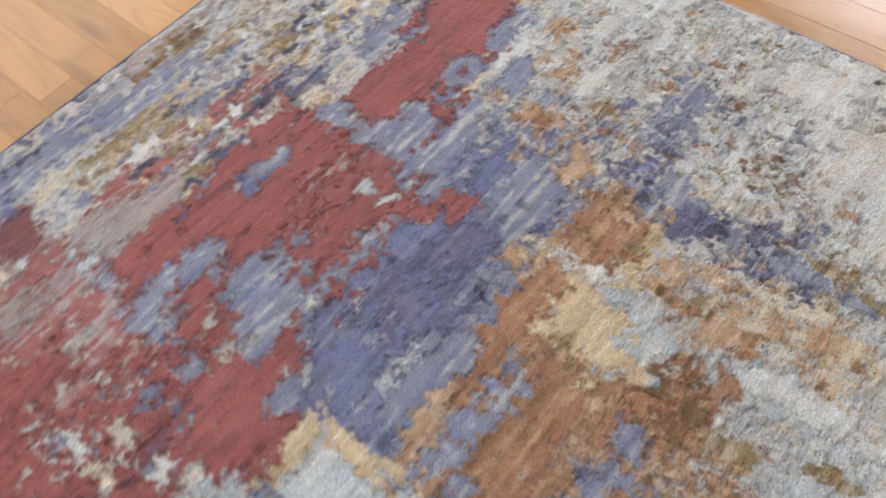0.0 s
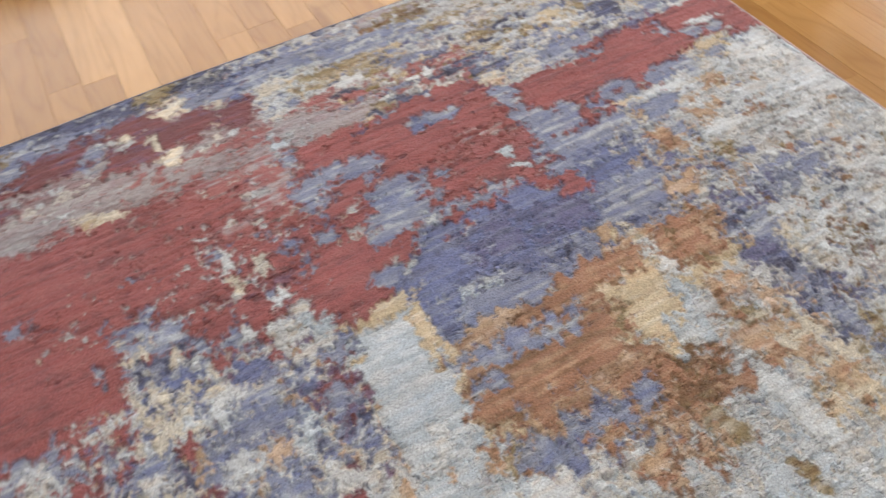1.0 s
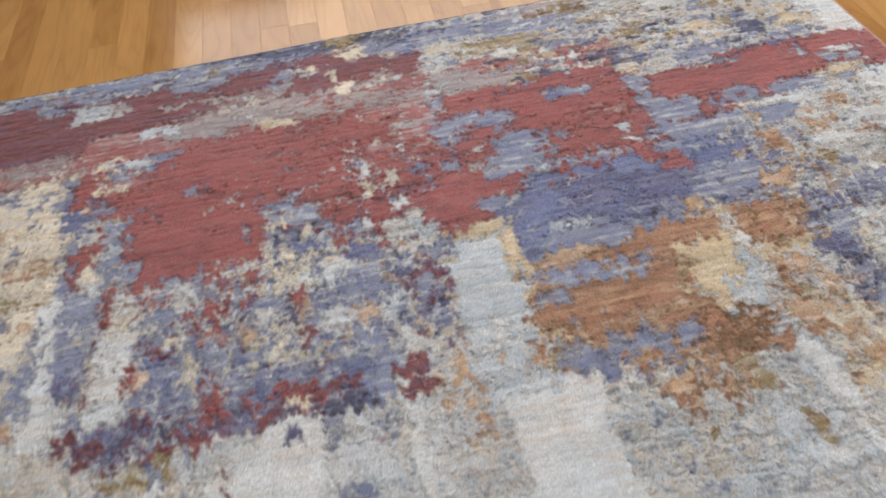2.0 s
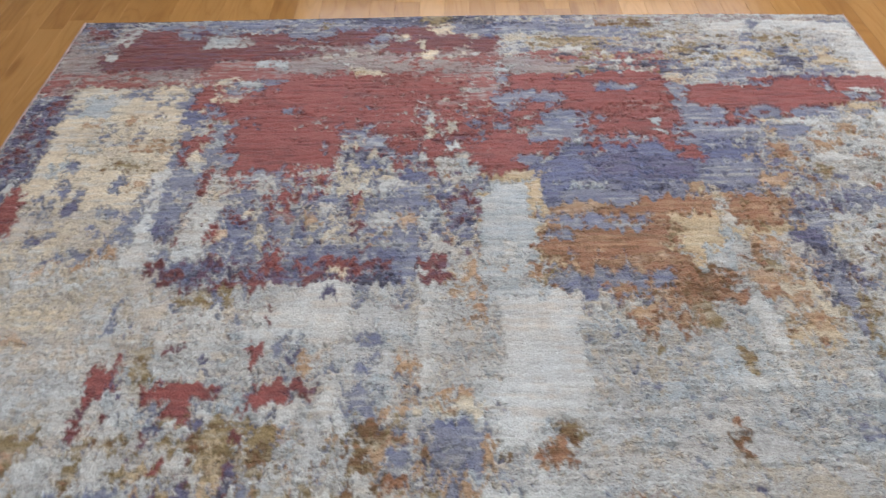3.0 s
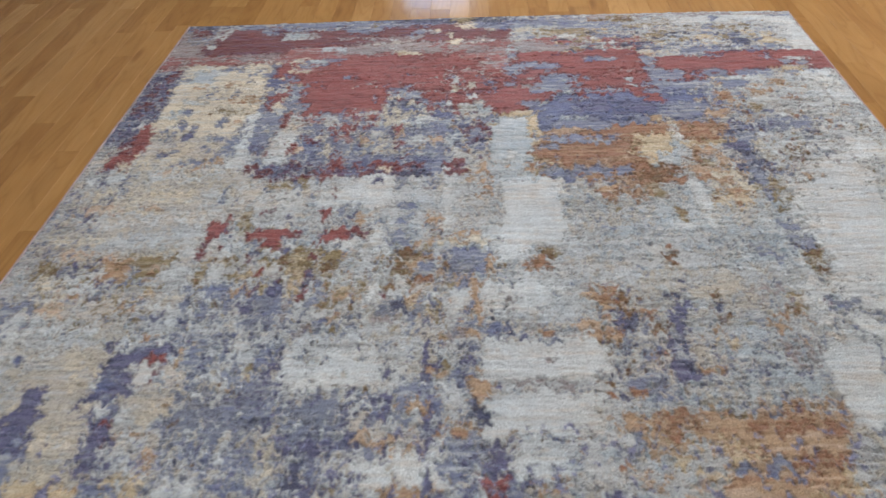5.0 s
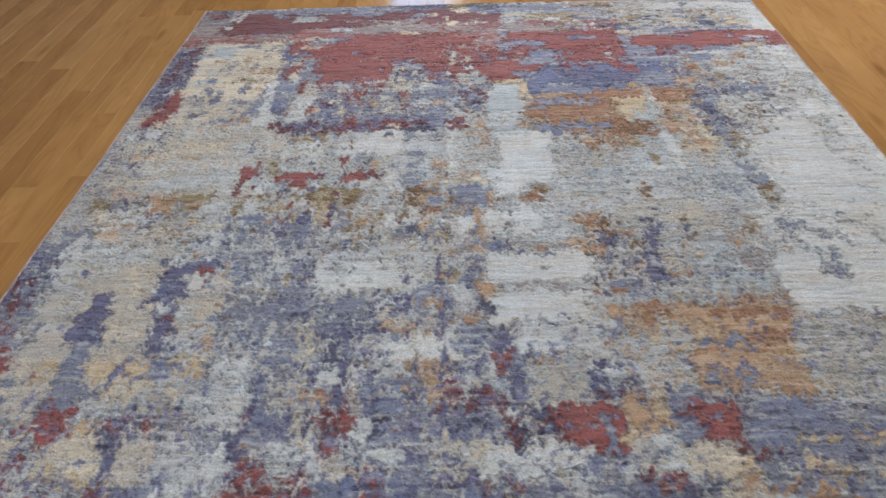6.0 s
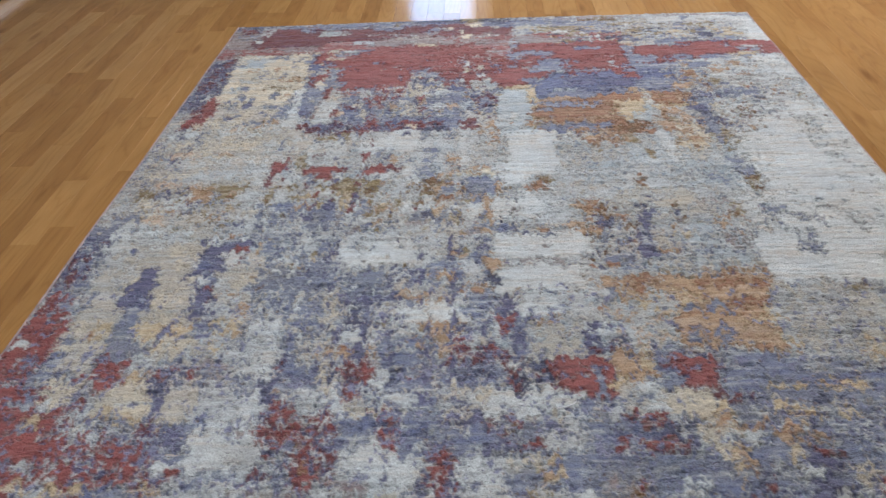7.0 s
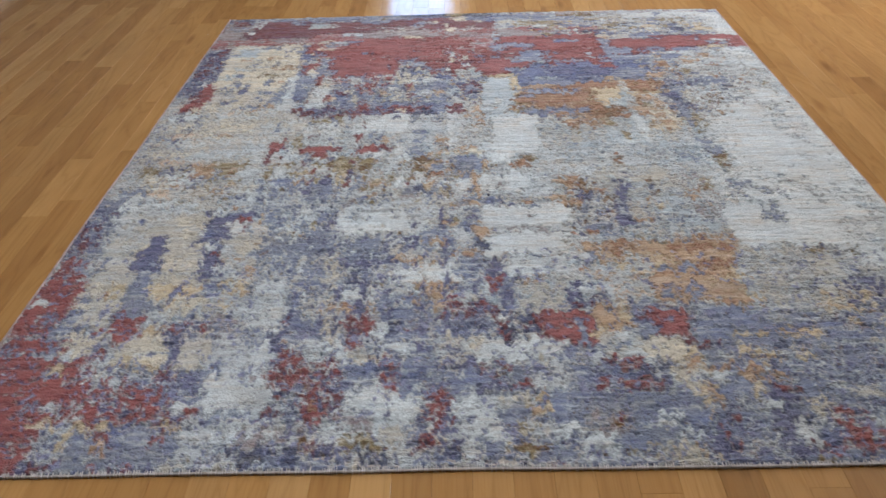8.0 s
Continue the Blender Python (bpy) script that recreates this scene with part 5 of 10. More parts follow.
# middle upper
blot("white", -33.3, 127.9, 15.2, 14.2)
blot("white", -30.2, 126.6, 12.0, 14.9, fill=0.9)
blot("silver", -19.3, 137.9, 11.6, 27.5, fill=0.75)
blot("slate", -20.4, 139.2, 6.2, 12.0, fill=0.4)
blot("violet", -30.3, 121.7, 3.0, 2.5)
blot("white", -43.7, 135.2, 5.7, 18.8, fill=0.7)
blot("red", -43.0, 138.8, 2.2, 5.8)
blot("maroon", -41.8, 127.6, 1.5, 5.9, fill=0.6)
blot("violet", -35.3, 137.4, 2.2, 3.6, fill=0.7)
blot("slate", -36.0, 138.1, 6.2, 9.9, fill=0.35)
blot("tan", -32.6, 140.4, 3.7, 5.4, fill=0.5)
blot("red", -38.0, 147.9, 8.2, 5.6)
blot("maroon", -32.4, 146.8, 4.5, 3.1, fill=0.85)
blot("red", -42.2, 150.0, 3.9, 4.0, fill=0.7)
blot("white", -27.5, 151.5, 5.3, 12.0, fill=0.75)
blot("slate", -21.1, 149.9, 6.5, 6.6, fill=0.8)
blot("sky", -17.9, 148.2, 3.7, 7.1, fill=0.6)
blot("white", -9.3, 132.6, 3.5, 26.8)
blot("silver", -3.3, 135.6, 9.6, 33.4, fill=0.5)
blot("tan", -13.0, 145.7, 4.8, 14.8, fill=0.4)
blot("tan", -4.3, 147.9, 8.3, 5.6, fill=0.5)
blot("cream", -4.8, 151.3, 15.2, 2.7, fill=0.7)
blot("tan", 1.0, 125.3, 4.2, 14.1, fill=0.35)
flecks("silver khaki slate olive tan", -21.3, 172.7, 47.4, 33.8, 0.16, size=1.7, long=0.75)
blot("olive", -41.2, 156.5, 9.8, 5.8, fill=0.6)
blot("olive", -38.7, 162.4, 5.2, 5.1, fill=0.85)
blot("olive", -17.4, 159.3, 9.5, 10.8, fill=0.65)
blot("umber", -21.3, 161.7, 4.0, 5.5, fill=0.5)
blot("tan", -14.3, 163.0, 9.3, 12.3, fill=0.4)
blot("slate", -13.6, 166.4, 4.7, 5.3, fill=0.5)
blot("slate", -2.7, 160.1, 10.8, 11.6)
blot("navy", -3.9, 162.6, 7.0, 4.6, fill=0.4)
blot("slate", -4.4, 169.5, 3.6, 6.5, fill=0.6)
blot("tan", 2.0, 161.2, 2.5, 6.0, fill=0.85)
blot("olive", -32.4, 172.0, 7.4, 6.2, fill=0.6)
blot("tan", -16.5, 174.4, 5.9, 6.0, fill=0.6)
blot("slate", -20.2, 177.3, 8.8, 8.1, fill=0.7)
blot("olive", -24.2, 178.9, 8.0, 4.0, fill=0.4)
blot("tan", -0.8, 174.4, 3.9, 11.6, fill=0.85)
blot("white", -5.5, 173.2, 5.3, 7.3)
blot("khaki", -22.6, 184.6, 20.2, 8.0, fill=0.6)
blot("maroon", -43.4, 171.3, 2.4, 4.1, fill=0.5)
blot("olive", -33.5, 181.9, 2.4, 2.4, fill=0.7)
# pale rectangle
blot("white", 14.2, 139.3, 16.4, 32.5, ragged=0.6)
blot("white", 12.9, 150.2, 24.2, 14.0, fill=0.85)
blot("white", 6.6, 174.8, 15.1, 12.0, fill=0.75)
blot("silver", 19.7, 168.3, 13.0, 28.2, fill=0.6)
blot("brown", 14.3, 161.9, 4.7, 5.0, fill=0.8)
blot("olive", 16.4, 157.3, 5.7, 4.3, fill=0.6)
blot("olive", 5.1, 161.6, 1.8, 2.5, fill=0.8)
blot("sky", 12.5, 155.6, 2.9, 4.8, fill=0.4)
blot("white", -24.2, 165.1, 5.6, 6.7, fill=0.4)
# right upper
blot("silver", 49.4, 178.3, 52.3, 71.6, fill=0.85)
flecks("beige sky khaki silver", 48.8, 172.2, 52.4, 87.9, 0.25, size=1.4, long=2.4)
blot("sky", 55.3, 153.8, 50.6, 20.6, fill=0.35)
blot("khaki", 48.3, 174.2, 36.4, 16.5, fill=0.35)
flecks("slate grey", 48.1, 175.3, 46.6, 71.4, 0.04, size=0.9, long=2)
blot("sky", 52.6, 136.3, 11.3, 24.8, fill=0.55)
blot("brown", 39.6, 120.3, 18.4, 9.3, fill=0.6)
blot("brown", 41.6, 131.1, 16.6, 5.2, fill=0.6)
blot("olive", 48.3, 128.8, 4.0, 9.3, fill=0.85)
blot("tan", 39.9, 126.8, 15.6, 13.9, fill=0.45)
blot("white", 60.2, 135.2, 4.5, 16.1, fill=0.8)
blot("white", 61.4, 140.4, 4.3, 13.9, fill=0.9)
blot("sand", 70.0, 124.0, 9.3, 10.2, fill=0.5)
blot("gold", 68.0, 134.9, 10.8, 7.2, fill=0.8)
blot("tan", 67.9, 130.7, 10.0, 3.4, fill=0.7)
blot("brown", 63.8, 135.0, 1.4, 2.2)
blot("brown", 69.0, 135.1, 1.5, 1.9)
blot("brown", 64.2, 123.0, 2.5, 2.1)
blot("beige", 67.3, 141.9, 11.7, 6.9, fill=0.7)
blot("slate", 78.2, 121.6, 3.4, 11.0)
blot("slate", 78.5, 131.6, 2.9, 6.8)
blot("olive", 81.6, 132.0, 5.4, 13.0, fill=0.65)
blot("olive", 79.5, 137.5, 5.9, 6.0, fill=0.5)
blot("white", 75.5, 151.6, 6.2, 14.7, fill=0.8)
blot("slate", 79.8, 149.3, 4.5, 9.0, fill=0.8)
blot("violet", 79.8, 155.6, 4.0, 5.7, fill=0.85)
blot("navy", 79.8, 156.1, 2.5, 2.8)
blot("olive", 81.3, 160.5, 4.3, 9.6, fill=0.9)
blot("olive", 80.9, 165.7, 2.9, 3.5, fill=0.6)
blot("olive", 81.0, 172.3, 3.9, 3.7, fill=0.6)
blot("plum", 79.2, 178.9, 3.0, 2.4, fill=0.6)
blot("white", 75.4, 172.8, 7.3, 24.9, fill=0.8)
blot("white", 100.0, 141.7, 14.4, 45.3)
blot("white", 91.4, 160.1, 17.2, 68.7, fill=0.55)
blot("white", 96.4, 149.5, 15.4, 22.3, fill=0.7)
blot("tan", 93.2, 129.1, 7.6, 13.3, fill=0.3)
blot("slate", 85.8, 181.9, 8.4, 2.7, fill=0.3)
blot("slate", 80.3, 186.5, 15.9, 7.4, fill=0.15)
blot("brown", 48.0, 160.3, 3.0, 9.2, fill=0.8)
blot("olive", 53.2, 140.9, 3.0, 5.9, fill=0.8)
blot("olive", 37.1, 139.1, 2.2, 4.1, fill=0.6)
blot("sky", 69.8, 158.4, 14.4, 14.0, fill=0.6)
blot("sky", 65.0, 151.0, 11.4, 14.8, fill=0.45)
blot("khaki", 59.1, 172.7, 11.7, 13.9, fill=0.5)
blot("slate", 54.7, 176.3, 2.8, 3.0, fill=0.85)
blot("olive", 53.9, 172.8, 2.6, 3.1, fill=0.5)
flecks("navy umber violet", 36.7, 189.5, 19.6, 36.2, 0.08, size=1.3, long=0.6)
blot("violet", 46.9, 175.1, 4.7, 8.8, fill=0.6)
blot("navy", 32.7, 184.6, 5.8, 9.8, fill=0.5)
blot("violet", 44.4, 184.8, 4.2, 9.8, fill=0.6)
blot("brown", 29.0, 172.8, 8.2, 7.1, fill=0.4)
blot("tan", 29.3, 177.2, 7.0, 11.5, fill=0.35)
blot("umber", 40.0, 185.3, 3.2, 4.1, fill=0.8)
blot("white", 38.5, 170.7, 14.3, 7.6, fill=0.55)
blot("umber", 54.9, 180.8, 3.5, 3.9, fill=0.6)
blot("tan", 69.0, 184.9, 7.1, 10.3, fill=0.35)
blot("olive", 70.9, 178.7, 3.8, 7.9, fill=0.5)
# lower left
blot("khaki", -84.4, 211.6, 18.0, 43.1, fill=0.9)
blot("silver", -99.3, 194.7, 17.6, 17.9, fill=0.75)
blot("sky", -100.0, 193.8, 6.5, 5.4, fill=0.3)
blot("gold", -86.1, 228.9, 9.1, 6.7)
blot("violet", -93.5, 203.7, 5.0, 9.9, fill=0.6)
blot("violet", -93.1, 213.5, 6.7, 11.5, fill=0.8)
blot("tan", -97.7, 212.1, 3.0, 3.1, fill=0.5)
blot("slate", -94.0, 220.2, 6.0, 17.0, fill=0.7)
blot("umber", -90.5, 209.1, 1.8, 3.1, fill=0.4)
blot("umber", -84.5, 223.7, 5.7, 6.8, fill=0.2)
blot("violet", -77.1, 195.2, 14.0, 3.9)
blot("maroon", -72.0, 195.4, 3.8, 2.8, fill=0.6)
blot("violet", -81.2, 203.0, 5.2, 8.9, fill=0.8)
blot("blue", -81.1, 201.9, 3.1, 4.0, fill=0.6)
blot("violet", -76.8, 204.0, 4.4, 4.8)
blot("white", -74.3, 199.2, 4.8, 4.8)
blot("maroon", -71.4, 199.9, 1.6, 4.7, fill=0.7)
blot("slate", -77.6, 190.5, 12.6, 6.3, fill=0.5)
blot("maroon", -77.7, 213.4, 5.2, 2.7, fill=0.85)
blot("violet", -77.4, 216.0, 6.5, 8.8, fill=0.55)
blot("maroon", -76.5, 218.1, 2.9, 1.9)
blot("white", -78.3, 216.4, 4.0, 4.4, fill=0.8)
blot("violet", -75.5, 224.0, 6.3, 7.8, fill=0.6)
blot("khaki", -70.2, 209.1, 11.5, 8.1)
blot("tan", -71.3, 214.8, 5.2, 3.0, fill=0.6)
blot("khaki", -68.0, 222.4, 8.6, 11.2, fill=0.8)
blot("white", -69.6, 224.4, 6.5, 3.2, fill=0.8)
blot("tan", -64.1, 222.5, 2.7, 4.9, fill=0.9)
blot("gold", -65.8, 228.9, 8.3, 6.7, fill=0.6)
blot("tan", -67.3, 194.8, 2.3, 3.5, fill=0.8)
flecks("silver khaki steel slate", -50.5, 211.7, 29.3, 45.4, 0.22, size=1.5, long=0.8)
blot("steel", -50.6, 212.7, 26.1, 14.7, fill=0.55)
blot("slate", -46.4, 215.7, 14.4, 11.3, fill=0.6)
blot("blue", -54.1, 204.4, 5.8, 5.8, fill=0.3)
blot("white", -55.1, 228.5, 6.3, 5.9, fill=0.5)
blot("white", -51.6, 202.2, 6.1, 6.6, fill=0.35)
blot("sand", -51.2, 198.8, 3.7, 3.4, fill=0.5)
blot("olive", -50.2, 226.4, 4.1, 5.0, fill=0.4)
blot("navy", -36.0, 225.5, 2.6, 13.7, fill=0.7)
blot("white", -59.1, 216.8, 4.6, 7.2, fill=0.3)
# lower middle
blot("silver", -23.4, 196.7, 26.5, 17.2, fill=0.8)
blot("khaki", -23.1, 196.2, 25.9, 16.3, fill=0.75)
blot("slate", -37.5, 201.5, 5.8, 6.3, fill=0.5)
blot("slate", -22.4, 189.8, 4.6, 3.3, fill=0.9)
blot("slate", -17.8, 195.8, 3.0, 2.8, fill=0.6)
blot("steel", -32.2, 209.7, 6.3, 8.6, fill=0.9)
blot("navy", -26.7, 212.1, 5.5, 9.0, fill=0.4)
blot("slate", -20.0, 209.6, 9.3, 10.7, fill=0.4)
blot("olive", -9.3, 199.5, 4.3, 7.7, fill=0.5)
blot("slate", -9.3, 204.4, 6.8, 7.4, fill=0.7)
blot("tan", -11.1, 207.8, 6.0, 4.7, fill=0.8)
blot("slate", -11.8, 211.3, 7.8, 5.4, fill=0.6)
blot("tan", 0.2, 201.4, 4.5, 11.2, fill=0.8)
blot("brown", -0.4, 204.1, 2.8, 2.9, fill=0.5)
blot("slate", -3.8, 205.2, 5.4, 15.2, fill=0.4)
blot("navy", 1.4, 210.6, 4.1, 5.3, fill=0.85)
blot("white", 11.8, 195.8, 23.0, 13.1, fill=0.95)
blot("silver", 13.1, 203.0, 19.9, 4.2, fill=0.8)
blot("white", 12.7, 210.2, 19.0, 9.3, fill=0.9)
blot("slate", 15.0, 193.8, 2.4, 2.8, fill=0.9)
blot("umber", 10.8, 217.8, 11.1, 6.1, fill=0.35)
blot("slate", 13.3, 217.6, 6.1, 2.8, fill=0.75)
blot("tan", 18.1, 218.0, 3.0, 6.4, fill=0.7)
blot("white", 0.2, 216.2, 6.2, 4.4, fill=0.9)
blot("umber", 2.3, 215.6, 6.4, 3.3, fill=0.5)
blot("slate", -3.1, 221.5, 8.4, 7.8, fill=0.8)
blot("violet", 4.9, 223.5, 3.8, 9.0, fill=0.85)
blot("red", 2.2, 228.9, 4.7, 6.5)
blot("white", 10.1, 223.9, 8.7, 5.7, fill=0.9)
blot("white", -8.7, 218.0, 4.2, 6.7, fill=0.7)
blot("tan", -23.5, 217.5, 4.9, 4.4, fill=0.7)
blot("olive", -14.8, 215.7, 5.2, 5.2, fill=0.5)
blot("tan", -10.0, 217.9, 4.6, 3.7, fill=0.6)
blot("tan", -12.9, 221.7, 6.3, 4.2, fill=0.7)
blot("navy", -28.2, 217.9, 5.4, 4.5, fill=0.6)
blot("silver", -19.7, 224.1, 24.6, 7.7, fill=0.7)
blot("khaki", -18.1, 224.3, 20.5, 7.4, fill=0.6)
blot("tan", -9.8, 229.5, 7.1, 3.9, fill=0.6)
blot("olive", -15.0, 229.8, 5.0, 3.2, fill=0.5)
blot("navy", 8.3, 230.2, 3.9, 3.9, fill=0.6)
blot("tan", 14.0, 229.2, 4.9, 4.5, fill=0.4)
blot("slate", -3.0, 229.3, 5.2, 4.2, fill=0.6)
# lower right
blot("violet", 43.5, 198.8, 4.1, 6.8)
blot("violet", 44.0, 191.9, 3.6, 5.3, fill=0.6)
blot("slate", 34.1, 202.4, 6.7, 5.8, fill=0.6)
blot("slate", 37.4, 204.0, 6.4, 12.0, fill=0.5)
blot("tan", 48.1, 197.9, 5.1, 3.2, fill=0.6)
blot("umber", 38.4, 194.3, 5.7, 3.1, fill=0.5)
blot("navy", 34.0, 191.4, 5.8, 4.6, fill=0.4)
blot("olive", 27.4, 190.2, 6.1, 5.4, fill=0.3)
blot("white", 25.1, 209.3, 6.5, 7.0, fill=0.7)
blot("white", 39.7, 209.5, 4.5, 6.9, fill=0.6)
blot("sky", 61.8, 200.5, 18.8, 20.8, fill=0.5)
blot("slate", 61.6, 200.3, 10.1, 4.2, fill=0.35)
blot("beige", 68.5, 201.8, 10.2, 22.5, fill=0.4)
blot("white", 78.0, 201.9, 11.5, 23.0)
blot("slate", 84.5, 192.8, 4.3, 5.9, fill=0.6)
blot("slate", 76.6, 214.4, 3.4, 4.2, fill=0.8)
blot("tan", 64.2, 212.7, 18.7, 9.8, fill=0.95)
blot("brown", 61.5, 214.0, 8.6, 6.6, fill=0.8)
blot("brown", 68.6, 216.5, 11.4, 2.8, fill=0.7)
blot("peach", 58.1, 209.7, 6.0, 4.0, fill=0.6)
blot("tan", 35.4, 214.7, 19.4, 4.9, fill=0.55)
blot("brown", 36.8, 215.7, 9.5, 3.4, fill=0.7)
blot("olive", 48.5, 211.9, 5.2, 3.2, fill=0.6)
blot("tan", 51.1, 214.4, 9.5, 6.3, fill=0.8)
blot("tan", 61.1, 224.6, 17.6, 10.5, fill=0.8)
blot("gold", 49.2, 222.1, 7.1, 6.3, fill=0.6)
blot("slate", 54.7, 224.8, 4.7, 3.3, fill=0.9)
blot("slate", 55.9, 219.3, 2.3, 3.5, fill=0.8)
blot("slate", 50.0, 224.7, 3.9, 1.9, fill=0.8)
blot("silver", 39.0, 218.1, 8.3, 6.4, fill=0.6)
blot("slate", 30.9, 218.8, 5.1, 5.0, fill=0.7)
blot("steel", 27.4, 222.5, 4.6, 4.2)
blot("brown", 27.5, 224.6, 3.7, 1.7, fill=0.7)
blot("gold", 38.5, 223.5, 5.0, 3.4, fill=0.7)
blot("silver", 43.5, 219.4, 7.2, 3.8, fill=0.6)
blot("tan", 30.6, 227.3, 7.0, 3.3, fill=0.5)
blot("umber", 42.8, 227.2, 2.8, 1.8, fill=0.8)
blot("peach", 48.2, 228.0, 5.8, 4.5, fill=0.6)
blot("silver", 35.4, 228.9, 6.9, 6.4, fill=0.6)
blot("khaki", 72.2, 224.0, 5.9, 17.0, fill=0.8)
blot("plum", 61.8, 221.6, 2.7, 4.8, fill=0.4)
# pale east side
blot("white", 89.8, 162.3, 18.7, 63.0, fill=0.5)
blot("white", 97.1, 145.8, 17.0, 46.0, fill=0.6)
plaid("silver white", -30.0, 222.0, 62.0, 100.0, 0.1, band=0.022)
plaid("slate violet", -28.0, 226.0, 64.0, 105.0, 0.12, band=0.026)
# left border and khaki field
blot("slate", -117.0, 196.5, 11.1, 33.4, fill=0.85)
blot("violet", -117.1, 195.7, 9.4, 22.1, fill=0.5)
flecks("silver maroon violet", -118.3, 204.2, 13.6, 28.0, 0.1, size=1.6, long=0.7)
blot("maroon", -117.5, 206.3, 4.0, 7.4, fill=0.5)
blot("khaki", -95.2, 209.3, 28.2, 37.9)
blot("sand", -90.8, 217.1, 19.4, 19.9, fill=0.4)
blot("white", -105.6, 187.9, 17.9, 16.7, fill=0.7)
blot("silver", -107.1, 202.2, 13.6, 14.2, fill=0.35)
blot("blue", -103.6, 194.4, 3.5, 3.3, fill=0.5)
blot("red", -116.5, 221.0, 8.3, 11.1)
blot("red", -115.4, 232.4, 12.9, 13.7)
blot("red", -116.2, 243.0, 10.3, 11.0)
blot("red", -116.5, 218.7, 4.8, 9.0, fill=0.8)
blot("maroon", -117.8, 219.5, 4.0, 5.0, fill=0.6)
blot("slate", -113.8, 218.4, 5.5, 9.9, fill=0.6)
blot("slate", -113.2, 242.7, 4.1, 7.0, fill=0.7)
blot("slate", -105.7, 246.2, 12.8, 3.2, fill=0.9)
blot("white", -118.6, 234.6, 4.0, 2.5, fill=0.9)
blot("maroon", -112.5, 235.3, 9.4, 3.0, fill=0.35)
blot("slate", -107.8, 216.5, 3.2, 7.4, fill=0.7)
blot("slate", -103.1, 212.3, 2.8, 2.9, fill=0.4)
blot("violet", -95.6, 207.5, 5.3, 9.1)
blot("violet", -95.5, 216.1, 8.1, 12.6)
blot("slate", -93.5, 217.7, 4.5, 7.1, fill=0.5)
blot("slate", -94.7, 226.0, 6.3, 7.5)
blot("steel", -94.5, 235.3, 8.0, 13.9)
blot("steel", -94.3, 240.2, 8.9, 11.5, fill=0.85)
blot("steel", -87.9, 238.0, 6.0, 3.9)
blot("navy", -86.6, 239.0, 3.9, 1.9, fill=0.6)
blot("violet", -78.2, 193.0, 13.8, 5.7)
blot("maroon", -72.6, 193.0, 3.5, 6.0, fill=0.6)
blot("violet", -80.6, 202.2, 7.6, 12.6, fill=0.9)
blot("blue", -80.5, 202.5, 5.4, 6.3, fill=0.5)
blot("violet", -79.0, 210.5, 4.9, 6.6, fill=0.8)
blot("maroon", -77.9, 215.5, 3.2, 8.1, fill=0.65)
blot("violet", -77.7, 220.8, 5.4, 11.9, fill=0.75)
blot("slate", -77.2, 186.0, 8.9, 12.0, fill=0.6)
blot("white", -74.9, 199.2, 5.1, 6.5, fill=0.9)
blot("khaki", -71.9, 209.3, 8.6, 9.6)
blot("silver", -70.3, 219.5, 9.7, 17.4, fill=0.55)
blot("tan", -66.0, 222.4, 2.8, 6.0, fill=0.7)
blot("gold", -88.3, 230.3, 6.5, 7.5)
blot("gold", -80.1, 233.7, 6.1, 11.3, fill=0.7)
blot("violet", -83.6, 231.5, 2.1, 7.4)
blot("slate", -77.8, 234.9, 3.9, 3.0, fill=0.9)
blot("gold", -79.8, 238.1, 8.9, 6.6, fill=0.8)
blot("khaki", -82.6, 239.9, 6.5, 5.3, fill=0.9)
blot("slate", -75.6, 241.2, 8.0, 5.5, fill=0.8)
blot("khaki", -101.4, 233.6, 9.1, 23.2)
blot("gold", -99.4, 230.1, 4.0, 7.2, fill=0.6)
blot("tan", -102.2, 232.8, 2.1, 3.0)
blot("sand", -107.2, 232.4, 4.6, 12.2, fill=0.7)
blot("slate", -107.2, 237.6, 3.6, 11.2, fill=0.55)
blot("slate", -73.6, 229.9, 7.7, 11.4, fill=0.35)
blot("gold", -68.6, 234.2, 6.2, 14.1, fill=0.55)
blot("khaki", -72.4, 239.0, 6.5, 7.7, fill=0.8)
blot("cream", -70.2, 246.6, 2.7, 6.4, fill=0.8)
flecks("slate steel silver khaki", -52.3, 226.0, 24.8, 57.4, 0.22, size=1.3, long=0.8)
blot("steel", -57.4, 209.5, 18.1, 12.0, fill=0.5)
blot("slate", -47.7, 214.3, 12.9, 29.1, fill=0.45)
blot("white", -57.4, 239.2, 8.4, 22.7, fill=0.95)
blot("white", -54.9, 246.0, 8.1, 13.1, fill=0.8)
blot("slate", -58.3, 246.8, 4.3, 10.2, fill=0.4)
blot("slate", -51.1, 240.2, 3.8, 25.6, fill=0.6)
blot("maroon", -51.4, 245.3, 2.0, 4.6, fill=0.6)
blot("red", -92.0, 245.9, 7.3, 11.0)
blot("maroon", -94.4, 243.3, 2.8, 4.2, fill=0.7)
blot("red", -98.0, 246.5, 3.5, 2.1)
blot("red", -78.4, 246.9, 4.9, 4.3)
blot("red", -71.3, 246.0, 2.3, 3.0, fill=0.7)
blot("gold", -84.4, 248.3, 5.0, 6.5, fill=0.8)
blot("sand", -100.9, 249.3, 8.9, 4.5, fill=0.9)
blot("slate", -77.2, 249.1, 9.4, 5.4, fill=0.55)
